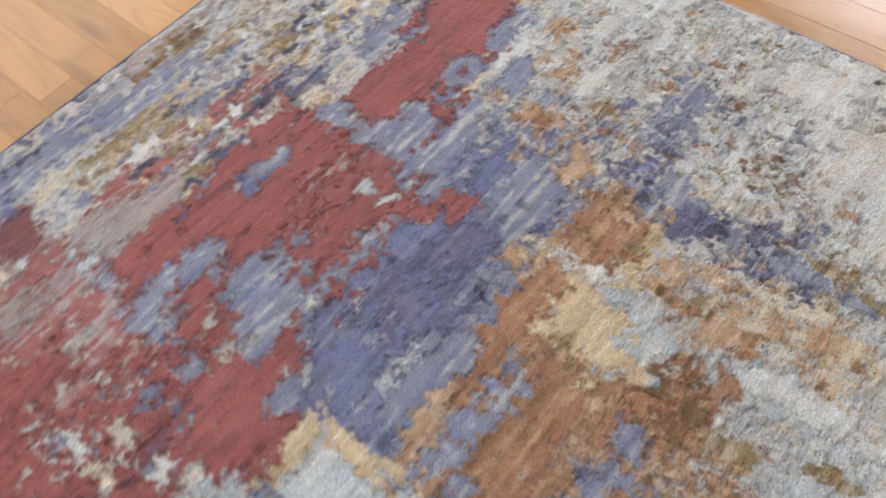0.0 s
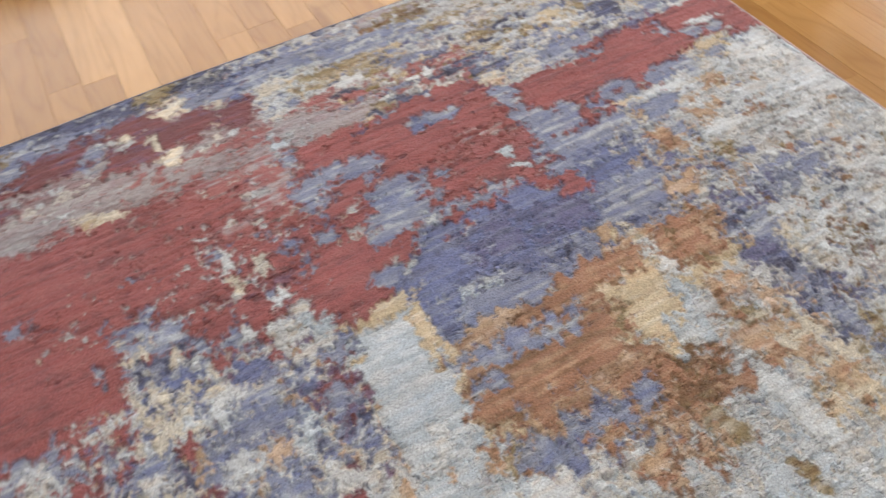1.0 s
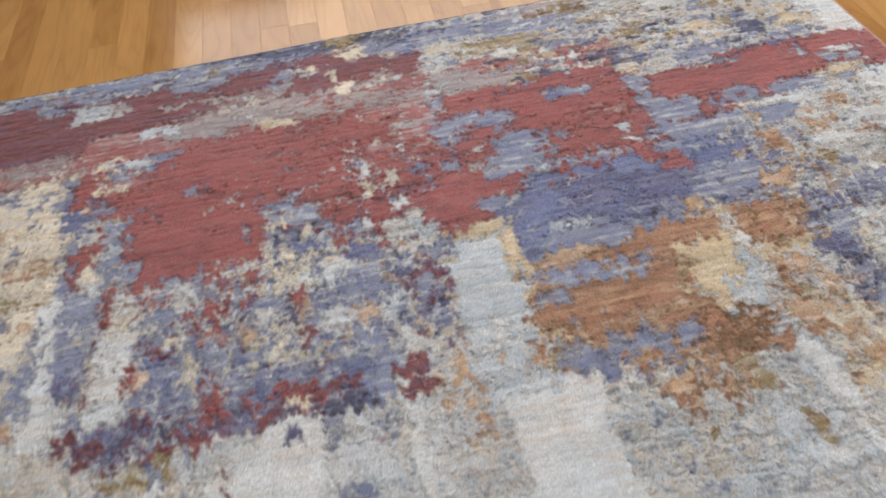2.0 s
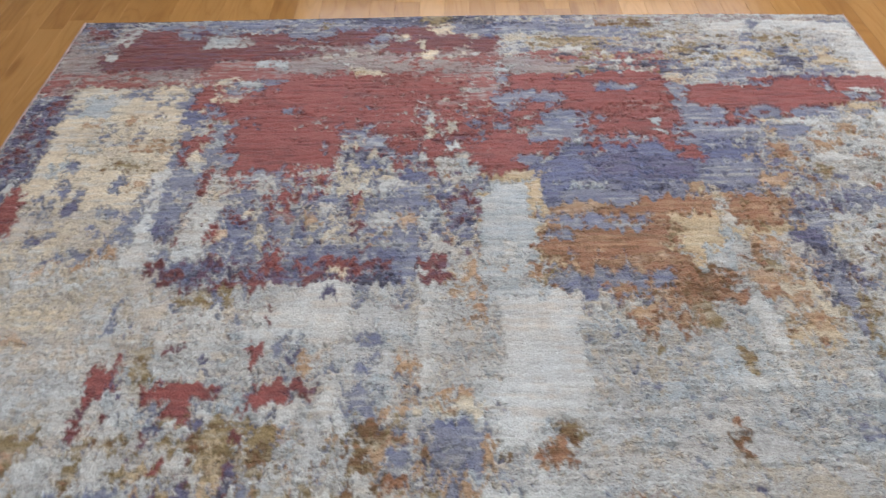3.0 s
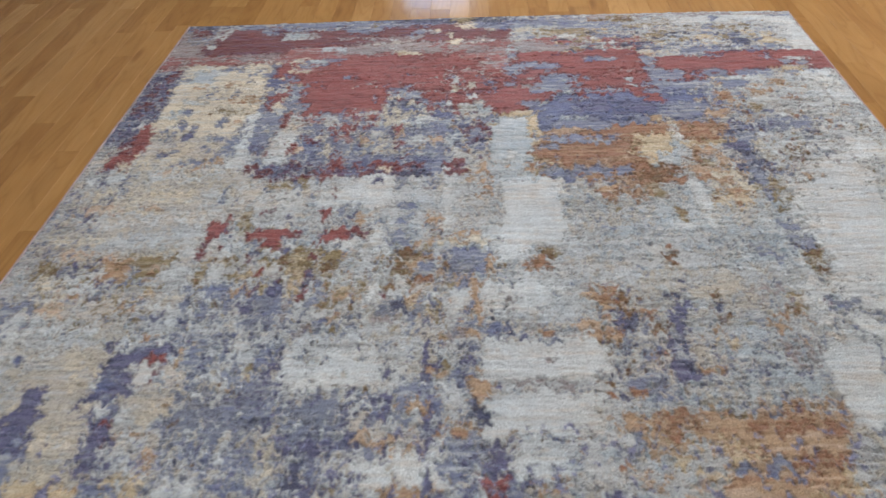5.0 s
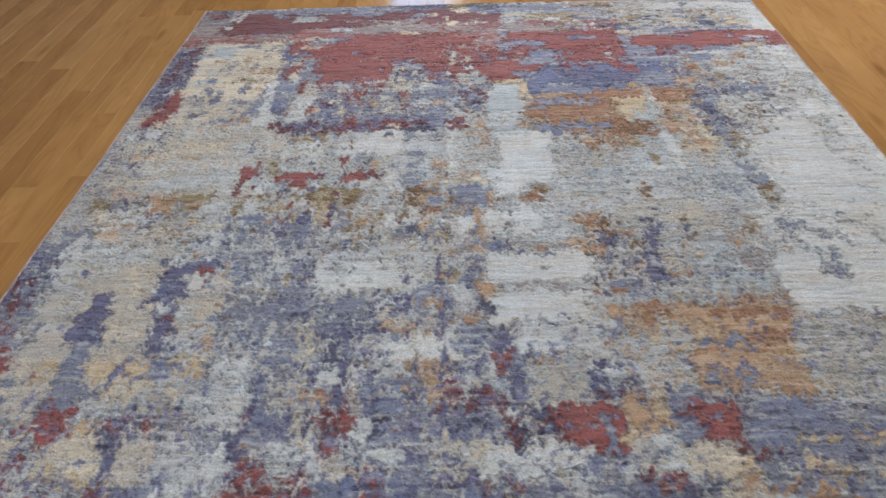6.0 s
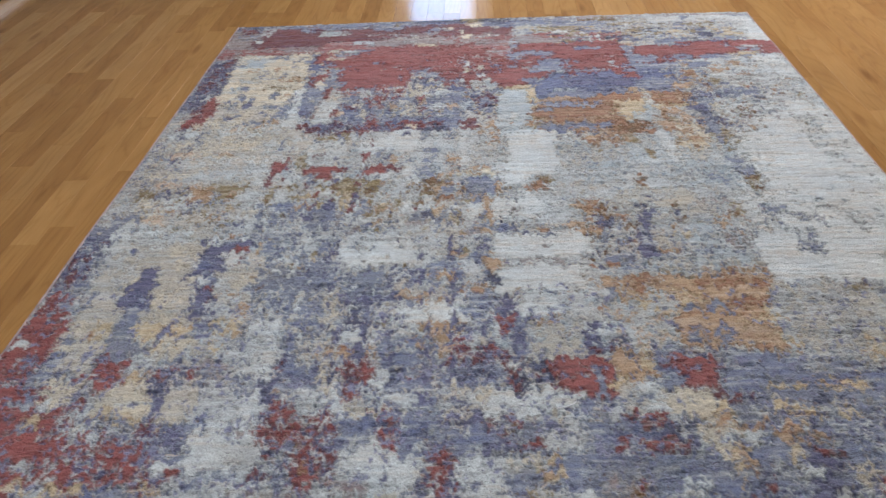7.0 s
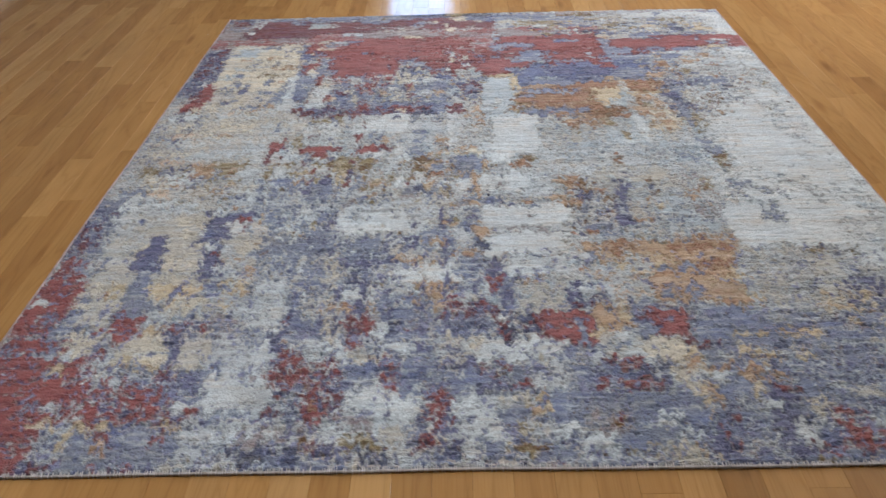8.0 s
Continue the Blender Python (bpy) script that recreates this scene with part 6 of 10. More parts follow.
# near strip, west
flecks("slate violet silver grey", -79.2, 273.9, 79.7, 44.1, 0.22, size=1.5, long=1)
blot("red", -110.3, 272.9, 21.6, 44.6)
blot("red", -98.8, 263.8, 10.8, 15.4, fill=0.9)
blot("red", -88.0, 274.5, 31.4, 10.8, fill=0.6)
blot("red", -82.4, 273.0, 20.0, 14.2, fill=0.55)
blot("slate", -108.0, 253.3, 5.7, 8.2, fill=0.8)
blot("slate", -119.2, 254.7, 3.8, 9.0, fill=0.5)
blot("slate", -104.7, 263.1, 4.1, 4.0, fill=0.9)
blot("sand", -101.7, 254.3, 6.7, 7.3)
blot("white", -103.0, 258.7, 2.6, 5.8, fill=0.9)
blot("gold", -103.1, 262.3, 4.6, 2.8)
blot("cream", -92.1, 262.8, 6.2, 2.4, fill=0.9)
blot("silver", -93.5, 259.1, 7.7, 11.9, fill=0.55)
blot("sand", -85.4, 255.6, 12.4, 9.7)
blot("khaki", -86.2, 254.1, 9.8, 6.0, fill=0.5)
blot("gold", -82.3, 260.6, 8.2, 4.5, fill=0.75)
blot("gold", -87.5, 259.2, 5.6, 5.1, fill=0.75)
blot("steel", -84.5, 262.2, 9.6, 1.2, fill=0.8)
blot("slate", -77.1, 256.9, 4.4, 11.7, fill=0.9)
blot("slate", -80.2, 263.9, 3.8, 4.3, fill=0.6)
blot("khaki", -71.9, 257.2, 9.1, 12.1)
blot("gold", -71.9, 262.8, 4.7, 2.6, fill=0.6)
blot("slate", -66.5, 264.2, 5.3, 9.1, fill=0.55)
blot("silver", -60.5, 257.7, 16.7, 12.5, fill=0.6)
blot("white", -57.8, 256.1, 9.7, 8.4, fill=0.5)
blot("white", -59.1, 271.3, 16.3, 12.2, fill=0.95)
blot("white", -54.3, 266.5, 4.8, 12.0, fill=0.8)
blot("slate", -73.2, 267.4, 11.4, 9.2, fill=0.75)
blot("maroon", -77.1, 265.3, 4.8, 3.1, fill=0.6)
blot("white", -69.5, 274.4, 6.7, 4.1, fill=0.85)
blot("slate", -66.6, 273.0, 3.6, 3.6, fill=0.8)
blot("slate", -59.2, 277.9, 13.9, 2.8, fill=0.7)
blot("red", -67.4, 277.1, 3.2, 3.5, fill=0.9)
blot("white", -54.1, 286.3, 14.4, 16.3, fill=0.65)
blot("white", -65.6, 284.6, 6.1, 2.8, fill=0.9)
blot("white", -55.6, 274.7, 7.9, 6.1, fill=0.9)
blot("silver", -99.4, 274.1, 4.5, 4.5, fill=0.5)
blot("silver", -92.9, 276.9, 3.8, 4.4, fill=0.5)
blot("slate", -104.3, 277.1, 3.8, 7.0, fill=0.5)
blot("gold", -98.9, 280.5, 7.0, 2.4, fill=0.75)
blot("gold", -87.5, 280.8, 9.5, 2.4, fill=0.9)
blot("gold", -71.3, 280.9, 7.0, 2.9, fill=0.85)
blot("slate", -81.4, 285.3, 24.9, 7.7, fill=0.85)
blot("blue", -81.0, 281.1, 5.6, 3.4, fill=0.7)
blot("steel", -80.6, 290.3, 23.7, 6.2, fill=0.75)
blot("slate", -65.7, 287.3, 7.0, 4.2, fill=0.85)
blot("steel", -71.9, 291.2, 6.9, 4.2, fill=0.7)
blot("gold", -92.9, 284.3, 2.1, 4.1, fill=0.9)
blot("tan", -84.5, 286.8, 2.7, 3.9, fill=0.9)
blot("maroon", -86.5, 283.9, 3.2, 3.1, fill=0.7)
blot("maroon", -82.6, 284.0, 3.0, 2.3, fill=0.6)
blot("red", -72.7, 285.1, 3.4, 3.9)
blot("maroon", -95.4, 291.6, 6.7, 3.1, fill=0.75)
blot("red", -79.7, 292.7, 9.2, 2.0, fill=0.55)
blot("khaki", -67.3, 292.3, 5.4, 3.2, fill=0.8)
blot("khaki", -59.3, 291.7, 10.1, 4.7, fill=0.55)
blot("olive", -53.7, 284.6, 4.6, 4.9, fill=0.55)
blot("navy", -51.4, 289.8, 5.5, 5.3)
blot("ink", -51.7, 289.9, 3.3, 3.1, fill=0.6)
blot("steel", -45.5, 290.7, 8.6, 3.7, fill=0.7)
blot("slate", -47.3, 287.2, 4.8, 3.2, fill=0.4)
blot("maroon", -50.6, 277.2, 3.9, 3.0, fill=0.6)
blot("slate", -61.4, 280.2, 2.7, 3.2, fill=0.7)
blot("red", -52.5, 265.1, 3.5, 4.1, fill=0.5)
blot("red", -48.4, 259.5, 5.7, 7.0, fill=0.65)
blot("red", -48.8, 267.4, 7.4, 7.3, fill=0.6)
# near strip, middle
flecks("slate violet silver beige", -9.1, 270.7, 66.6, 52.9, 0.24, size=1.5, long=1)
blot("red", -41.0, 265.9, 9.8, 10.9, fill=0.6)
blot("red", -40.0, 276.9, 3.8, 7.9, fill=0.8)
blot("maroon", -42.4, 273.4, 4.6, 3.1, fill=0.4)
blot("red", -39.6, 272.7, 4.5, 5.1, fill=0.45)
blot("maroon", -37.5, 286.1, 4.2, 3.2, fill=0.3)
blot("silver", -37.6, 267.7, 6.0, 6.5, fill=0.55)
blot("sand", -35.6, 259.8, 5.7, 6.9, fill=0.45)
blot("slate", -28.9, 266.2, 12.0, 10.1, fill=0.9)
blot("blue", -30.2, 263.0, 11.5, 4.8, fill=0.5)
blot("white", -26.1, 269.7, 4.0, 7.5)
blot("white", -26.6, 276.2, 11.0, 11.3, fill=0.95)
blot("white", -22.9, 276.4, 13.5, 6.2, fill=0.95)
blot("white", -20.7, 280.0, 4.4, 14.7, fill=0.8)
blot("white", -25.7, 285.7, 15.1, 9.1, fill=0.65)
blot("khaki", -27.3, 283.0, 12.2, 3.3, fill=0.4)
blot("silver", -33.3, 283.0, 10.5, 5.8, fill=0.45)
blot("red", -23.3, 268.1, 4.6, 8.6, fill=0.85)
blot("maroon", -23.6, 268.8, 3.1, 4.2, fill=0.5)
blot("red", -25.7, 260.7, 4.8, 4.1, fill=0.5)
blot("red", -34.0, 255.2, 4.3, 4.0, fill=0.55)
blot("slate", -18.9, 268.8, 7.8, 9.6, fill=0.7)
blot("violet", -12.6, 266.6, 8.0, 10.8, fill=0.45)
blot("slate", -18.2, 263.1, 8.8, 5.2, fill=0.65)
blot("violet", -5.6, 262.3, 7.4, 3.8, fill=0.8)
blot("maroon", -1.0, 261.4, 3.5, 3.4, fill=0.8)
blot("maroon", 3.2, 262.7, 4.0, 2.6, fill=0.8)
blot("white", 7.1, 258.0, 22.7, 7.3, fill=0.95)
blot("white", 3.9, 256.1, 18.8, 6.3, fill=0.9)
blot("sand", 13.5, 260.7, 5.6, 3.6, fill=0.6)
blot("slate", 18.7, 259.7, 4.7, 7.2, fill=0.5)
blot("red", -11.4, 277.8, 5.7, 17.1, fill=0.7)
blot("maroon", -11.8, 277.1, 3.9, 8.8, fill=0.5)
blot("red", -14.4, 286.2, 3.0, 3.1, fill=0.9)
blot("cream", -11.4, 286.3, 1.8, 3.2, fill=0.9)
blot("red", -15.8, 289.7, 3.5, 2.2, fill=0.7)
blot("violet", -14.8, 283.0, 3.6, 6.6, fill=0.65)
blot("slate", 7.2, 268.8, 31.8, 10.2, fill=0.5)
blot("steel", 9.3, 266.1, 16.4, 8.9, fill=0.4)
blot("maroon", 0.7, 268.1, 3.2, 3.6, fill=0.7)
blot("maroon", 7.0, 269.9, 5.8, 2.2, fill=0.8)
blot("white", -0.3, 279.0, 5.7, 6.9, fill=0.85)
blot("white", -1.2, 286.6, 9.0, 8.2, fill=0.9)
blot("white", -4.0, 290.5, 4.8, 3.2, fill=0.7)
blot("silver", -3.6, 273.7, 10.2, 5.4, fill=0.55)
blot("silver", 14.2, 268.9, 8.5, 10.2, fill=0.45)
blot("steel", 6.1, 278.8, 10.0, 7.9, fill=0.55)
blot("slate", 18.4, 279.1, 6.4, 11.3, fill=0.85)
blot("olive", 7.4, 274.7, 8.3, 3.4, fill=0.4)
blot("gold", 12.3, 276.3, 4.6, 6.2, fill=0.6)
blot("olive", 6.6, 283.8, 5.8, 4.1, fill=0.5)
blot("olive", 8.6, 288.7, 6.4, 3.9, fill=0.85)
blot("gold", 2.9, 290.1, 3.5, 5.4, fill=0.6)
blot("olive", -28.7, 286.4, 7.8, 4.0, fill=0.65)
blot("olive", -31.1, 289.0, 2.5, 3.0, fill=0.7)
blot("gold", -25.7, 285.9, 3.1, 3.1, fill=0.5)
blot("slate", -10.5, 289.5, 4.7, 6.2, fill=0.7)
blot("violet", -11.0, 289.8, 4.8, 3.7, fill=0.5)
blot("steel", -0.3, 291.2, 6.5, 3.1, fill=0.75)
blot("steel", -27.0, 291.9, 11.2, 5.5, fill=0.55)
blot("navy", -25.3, 290.7, 5.4, 2.9, fill=0.6)
blot("violet", -35.2, 291.3, 6.6, 7.7, fill=0.5)
blot("slate", -35.2, 291.8, 6.5, 5.5, fill=0.5)
blot("silver", -17.7, 291.7, 8.8, 3.1, fill=0.65)
blot("khaki", -5.5, 293.0, 7.6, 2.3, fill=0.6)
blot("slate", 12.0, 290.7, 5.3, 4.6, fill=0.65)
blot("maroon", 12.2, 293.9, 4.1, 1.8, fill=0.5)
# near strip, east
flecks("slate violet silver steel", 54.6, 276.8, 64.9, 39.7, 0.25, size=1.5, long=1.1)
blot("slate", 52.0, 284.2, 63.4, 22.6, fill=0.45)
blot("slate", 73.9, 265.6, 35.9, 19.4, fill=0.5)
blot("steel", 35.6, 276.4, 10.9, 8.8, fill=0.9)
blot("steel", 40.2, 278.2, 12.9, 8.7, fill=0.8)
blot("steel", 32.4, 286.1, 12.7, 7.4, fill=0.75)
blot("white", 36.4, 258.2, 11.2, 8.3)
blot("sand", 43.6, 259.0, 6.7, 9.3, fill=0.9)
blot("silver", 28.2, 260.5, 9.0, 8.9, fill=0.5)
blot("red", 33.0, 263.5, 6.3, 3.0)
blot("maroon", 29.9, 264.0, 4.4, 1.8, fill=0.7)
blot("violet", 33.0, 266.8, 7.5, 4.4, fill=0.6)
blot("red", 32.8, 270.3, 6.5, 2.6)
blot("maroon", 25.4, 270.6, 3.6, 3.5, fill=0.65)
blot("maroon", 37.6, 270.7, 2.8, 3.2, fill=0.85)
blot("gold", 47.9, 260.5, 4.1, 3.9, fill=0.6)
blot("gold", 60.4, 259.6, 3.4, 3.5, fill=0.9)
blot("maroon", 49.3, 255.8, 3.8, 2.7)
blot("maroon", 53.2, 255.4, 4.2, 2.1, fill=0.6)
blot("steel", 52.5, 259.3, 3.4, 9.4, fill=0.5)
blot("white", 51.2, 268.0, 14.2, 4.6, fill=0.8)
blot("tan", 51.3, 264.8, 10.6, 1.8, fill=0.8)
blot("tan", 59.4, 268.0, 4.3, 6.1, fill=0.9)
blot("tan", 63.8, 267.8, 6.9, 4.0, fill=0.65)
blot("gold", 65.3, 262.5, 5.0, 5.2, fill=0.8)
blot("gold", 74.1, 260.8, 4.2, 5.1, fill=0.9)
blot("slate", 54.9, 272.3, 7.8, 5.5, fill=0.9)
blot("gold", 47.5, 273.2, 6.0, 5.1, fill=0.65)
blot("gold", 59.4, 273.3, 3.1, 3.6, fill=0.8)
blot("violet", 62.7, 272.6, 4.4, 5.7, fill=0.8)
blot("violet", 64.6, 282.7, 7.2, 19.3, fill=0.6)
blot("navy", 64.8, 279.3, 4.3, 9.6, fill=0.45)
blot("maroon", 66.9, 273.0, 4.7, 4.4, fill=0.45)
blot("maroon", 51.7, 280.7, 3.0, 2.7, fill=0.9)
blot("maroon", 49.9, 287.5, 3.7, 4.8, fill=0.6)
blot("violet", 50.7, 288.0, 10.2, 10.4, fill=0.45)
blot("navy", 48.6, 286.4, 3.6, 7.4, fill=0.4)
blot("sand", 71.1, 277.7, 5.1, 6.3, fill=0.9)
blot("silver", 66.1, 286.4, 3.7, 8.2, fill=0.8)
blot("white", 71.8, 282.7, 6.9, 4.1, fill=0.5)
blot("blue", 70.3, 286.8, 5.3, 4.0, fill=0.8)
blot("khaki", 83.4, 273.5, 5.9, 4.5)
blot("red", 75.3, 281.5, 3.3, 8.4)
blot("red", 77.9, 286.1, 9.8, 7.2, fill=0.95)
blot("red", 77.9, 279.8, 4.3, 3.2, fill=0.8)
blot("white", 78.6, 282.4, 5.5, 2.5, fill=0.85)
blot("red", 70.2, 290.4, 4.1, 3.2, fill=0.9)
blot("maroon", 66.9, 290.1, 4.1, 1.9, fill=0.5)
blot("olive", 66.8, 294.4, 5.4, 2.2, fill=0.6)
blot("silver", 22.8, 287.5, 5.6, 7.3, fill=0.7)
blot("maroon", 27.0, 281.8, 2.4, 4.2)
blot("khaki", 38.5, 287.7, 6.8, 5.5, fill=0.5)
blot("gold", 41.4, 290.2, 9.0, 2.5, fill=0.7)
blot("olive", 33.0, 289.2, 10.2, 3.9, fill=0.45)
blot("silver", 36.1, 282.8, 6.9, 2.5, fill=0.6)
blot("silver", 28.2, 293.2, 8.9, 4.4, fill=0.55)
blot("khaki", 38.6, 292.4, 8.9, 3.8, fill=0.55)
blot("silver", 41.3, 285.8, 6.8, 3.2, fill=0.6)
blot("white", 61.0, 276.5, 5.1, 4.4, fill=0.6)
blot("silver", 57.1, 286.1, 5.6, 3.2, fill=0.5)
# middle band
blot("violet", -45.0, 202.6, 6.1, 20.8, fill=0.45)
blot("sand", -41.6, 234.1, 6.3, 38.9, fill=0.25)
blot("white", -29.5, 196.2, 28.5, 15.2, fill=0.8)
blot("silver", -26.5, 187.5, 36.3, 10.5, fill=0.45)
blot("steel", -34.4, 209.8, 7.5, 9.0, fill=0.85)
blot("slate", -33.8, 217.2, 12.4, 11.4, fill=0.5)
blot("violet", -33.6, 219.1, 12.4, 3.9, fill=0.5)
blot("navy", -36.2, 227.2, 3.2, 9.0, fill=0.9)
blot("white", -17.4, 225.9, 18.5, 7.8, fill=0.9)
blot("white", -33.6, 233.8, 11.4, 6.0, fill=0.85)
blot("white", -23.2, 233.5, 3.7, 4.8)
blot("tan", -13.2, 209.0, 6.2, 5.7, fill=0.85)
blot("tan", -0.8, 204.1, 4.6, 7.5, fill=0.85)
blot("tan", -10.3, 201.3, 3.7, 6.1, fill=0.6)
blot("tan", -18.6, 218.3, 13.9, 4.0, fill=0.4)
blot("beige", -19.5, 215.4, 15.7, 6.9, fill=0.45)
blot("slate", -13.2, 209.1, 9.5, 15.1, fill=0.6)
blot("tan", -17.2, 233.2, 5.4, 8.9, fill=0.55)
blot("tan", -12.1, 235.2, 7.1, 12.5, fill=0.65)
blot("slate", -21.4, 239.2, 14.1, 10.9, fill=0.5)
blot("white", -8.9, 223.6, 4.0, 13.6, fill=0.9)
blot("slate", -3.5, 222.4, 8.7, 11.0, fill=0.65)
blot("navy", 0.3, 211.0, 4.9, 5.7, fill=0.9)
blot("violet", 3.7, 224.1, 4.6, 13.6, fill=0.65)
blot("tan", -5.7, 215.9, 7.3, 4.0, fill=0.5)
blot("red", 1.4, 229.9, 4.1, 9.1)
blot("red", 0.1, 240.5, 5.9, 4.8, fill=0.8)
blot("maroon", -3.8, 239.7, 5.2, 3.4, fill=0.7)
blot("red", -8.7, 238.4, 4.4, 6.1, fill=0.75)
blot("plum", -4.0, 245.0, 10.8, 4.4, fill=0.65)
blot("violet", -5.3, 238.5, 8.2, 18.2, fill=0.4)
blot("slate", -4.0, 247.4, 10.7, 9.1, fill=0.55)
blot("white", 2.9, 244.9, 4.0, 5.3)
blot("slate", 5.1, 236.4, 5.3, 13.6, fill=0.65)
blot("violet", 5.4, 236.4, 2.9, 6.2, fill=0.9)
blot("white", 13.7, 195.0, 27.6, 12.0)
blot("white", 12.4, 212.3, 22.7, 10.3)
blot("white", 11.1, 224.4, 10.2, 8.4, fill=0.95)
blot("white", 10.4, 217.6, 9.6, 9.1, fill=0.7)
blot("silver", 23.1, 224.1, 12.6, 14.9, fill=0.5)
blot("white", 24.5, 231.4, 7.8, 5.1, fill=0.8)
blot("khaki", 14.5, 236.7, 12.9, 13.6, fill=0.5)
blot("tan", 12.9, 229.0, 5.7, 3.9, fill=0.4)
blot("violet", 24.6, 236.4, 6.2, 12.4, fill=0.55)
blot("maroon", 24.7, 241.5, 4.6, 2.8, fill=0.6)
blot("red", 19.6, 248.2, 13.4, 9.2)
blot("red", 20.9, 252.9, 8.8, 7.4, fill=0.95)
blot("red", 12.4, 246.7, 6.2, 4.6, fill=0.55)
blot("navy", 9.3, 246.6, 5.1, 6.8, fill=0.8)
blot("red", 4.3, 249.3, 3.5, 5.6, fill=0.8)
blot("red", -34.1, 245.3, 5.5, 6.9, fill=0.5)
blot("red", -29.9, 248.3, 4.2, 5.6, fill=0.9)
blot("maroon", -32.3, 245.4, 4.6, 4.6, fill=0.5)
blot("red", -19.3, 247.5, 2.8, 3.4, fill=0.5)
blot("white", -26.6, 249.0, 5.1, 6.7, fill=0.7)
blot("sand", -41.7, 246.9, 3.7, 8.2, fill=0.8)
blot("slate", -19.5, 249.3, 10.7, 9.1, fill=0.6)
blot("tan", -37.3, 242.3, 5.5, 3.5, fill=0.5)
blot("slate", -44.9, 248.0, 7.7, 10.4, fill=0.7)
blot("white", -9.0, 251.6, 9.2, 4.2, fill=0.5)
blot("silver", 21.0, 247.9, 2.2, 2.7, fill=0.7)
# tan block and pale field, east
flecks("violet sky beige slate", 52.3, 199.1, 41.8, 24.3, 0.12, size=1.2, long=1)
blot("violet", 42.9, 195.6, 4.2, 13.3, fill=0.8)
blot("sky", 62.2, 195.7, 14.8, 18.6, fill=0.5)
blot("white", 89.3, 203.1, 35.3, 23.7)
blot("white", 105.7, 200.6, 14.6, 17.7, fill=0.9)
blot("slate", 86.6, 197.4, 6.7, 9.9, fill=0.55)
blot("silver", 110.3, 208.6, 13.1, 13.7, fill=0.5)
blot("white", 106.9, 220.2, 9.8, 12.6, fill=0.9)
blot("khaki", 81.7, 230.6, 28.7, 29.7, fill=0.75)
blot("grey", 77.5, 231.1, 20.7, 23.2, fill=0.4)
blot("tan", 56.7, 226.4, 25.4, 27.7)
blot("brown", 60.8, 214.8, 17.0, 3.8, fill=0.9)
blot("brown", 60.2, 223.3, 16.5, 5.5, fill=0.55)
blot("tan", 38.5, 216.2, 17.0, 10.1, fill=0.7)
blot("brown", 38.5, 214.8, 4.9, 7.3, fill=0.7)
blot("gold", 44.3, 222.8, 18.1, 8.2, fill=0.45)
blot("gold", 65.2, 234.2, 13.8, 10.6, fill=0.5)
blot("tan", 63.1, 235.2, 7.0, 7.5, fill=0.9)
blot("gold", 68.0, 227.6, 3.9, 7.9, fill=0.8)
blot("slate", 54.6, 225.2, 5.5, 4.0, fill=0.85)
blot("slate", 49.0, 225.8, 4.3, 2.9, fill=0.8)
blot("slate", 48.5, 235.9, 4.7, 5.0, fill=0.85)
blot("slate", 54.1, 236.1, 4.1, 7.4, fill=0.85)
blot("silver", 42.0, 222.7, 7.4, 11.0, fill=0.45)
blot("silver", 34.2, 232.3, 7.1, 14.0, fill=0.7)
blot("peach", 36.2, 233.7, 14.5, 11.4, fill=0.35)
blot("tan", 32.6, 244.0, 10.2, 9.5, fill=0.7)
blot("gold", 35.3, 243.9, 3.7, 7.0, fill=0.8)
blot("gold", 29.9, 250.1, 6.7, 10.2, fill=0.6)
blot("slate", 39.5, 245.9, 5.8, 15.1, fill=0.85)
blot("slate", 58.9, 247.6, 13.6, 12.7, fill=0.85)
blot("steel", 60.8, 250.8, 21.7, 10.6, fill=0.75)
blot("slate", 78.7, 249.9, 40.0, 13.5, fill=0.7)
blot("red", 45.3, 246.1, 9.8, 5.5)
blot("red", 44.9, 250.0, 6.9, 8.2, fill=0.95)
blot("maroon", 39.8, 245.4, 5.4, 2.5, fill=0.9)
blot("gold", 74.8, 251.9, 12.0, 4.4, fill=0.7)
blot("gold", 63.8, 252.2, 9.3, 1.7, fill=0.7)
blot("gold", 91.8, 241.6, 13.9, 8.3, fill=0.65)
blot("khaki", 89.4, 236.7, 8.4, 8.6, fill=0.55)
blot("violet", 98.5, 237.0, 11.8, 13.5, fill=0.5)
blot("olive", 92.3, 216.8, 5.9, 4.3, fill=0.4)
blot("olive", 102.3, 217.2, 4.3, 7.2, fill=0.4)
blot("slate", 100.9, 228.1, 4.2, 6.6, fill=0.5)
blot("gold", 94.1, 248.8, 10.2, 3.8, fill=0.5)
blot("tan", 67.6, 242.0, 5.4, 3.5, fill=0.5)
# pale east side
blot("white", 109.0, 152.8, 34.5, 37.1, fill=0.6)
blot("white", 104.4, 158.0, 39.6, 67.7, fill=0.45)
blot("white", 117.1, 180.3, 24.6, 40.5, fill=0.6)
blot("white", 105.2, 221.4, 12.2, 13.9, fill=0.6)
blot("white", 122.7, 136.4, 20.0, 38.4, fill=0.5)
blot("silver", 75.7, 229.7, 16.4, 26.0, fill=0.35)
blot("slate", 91.8, 183.7, 9.6, 5.4, fill=0.3)
blot("slate", 82.2, 179.2, 7.1, 6.3, fill=0.35)
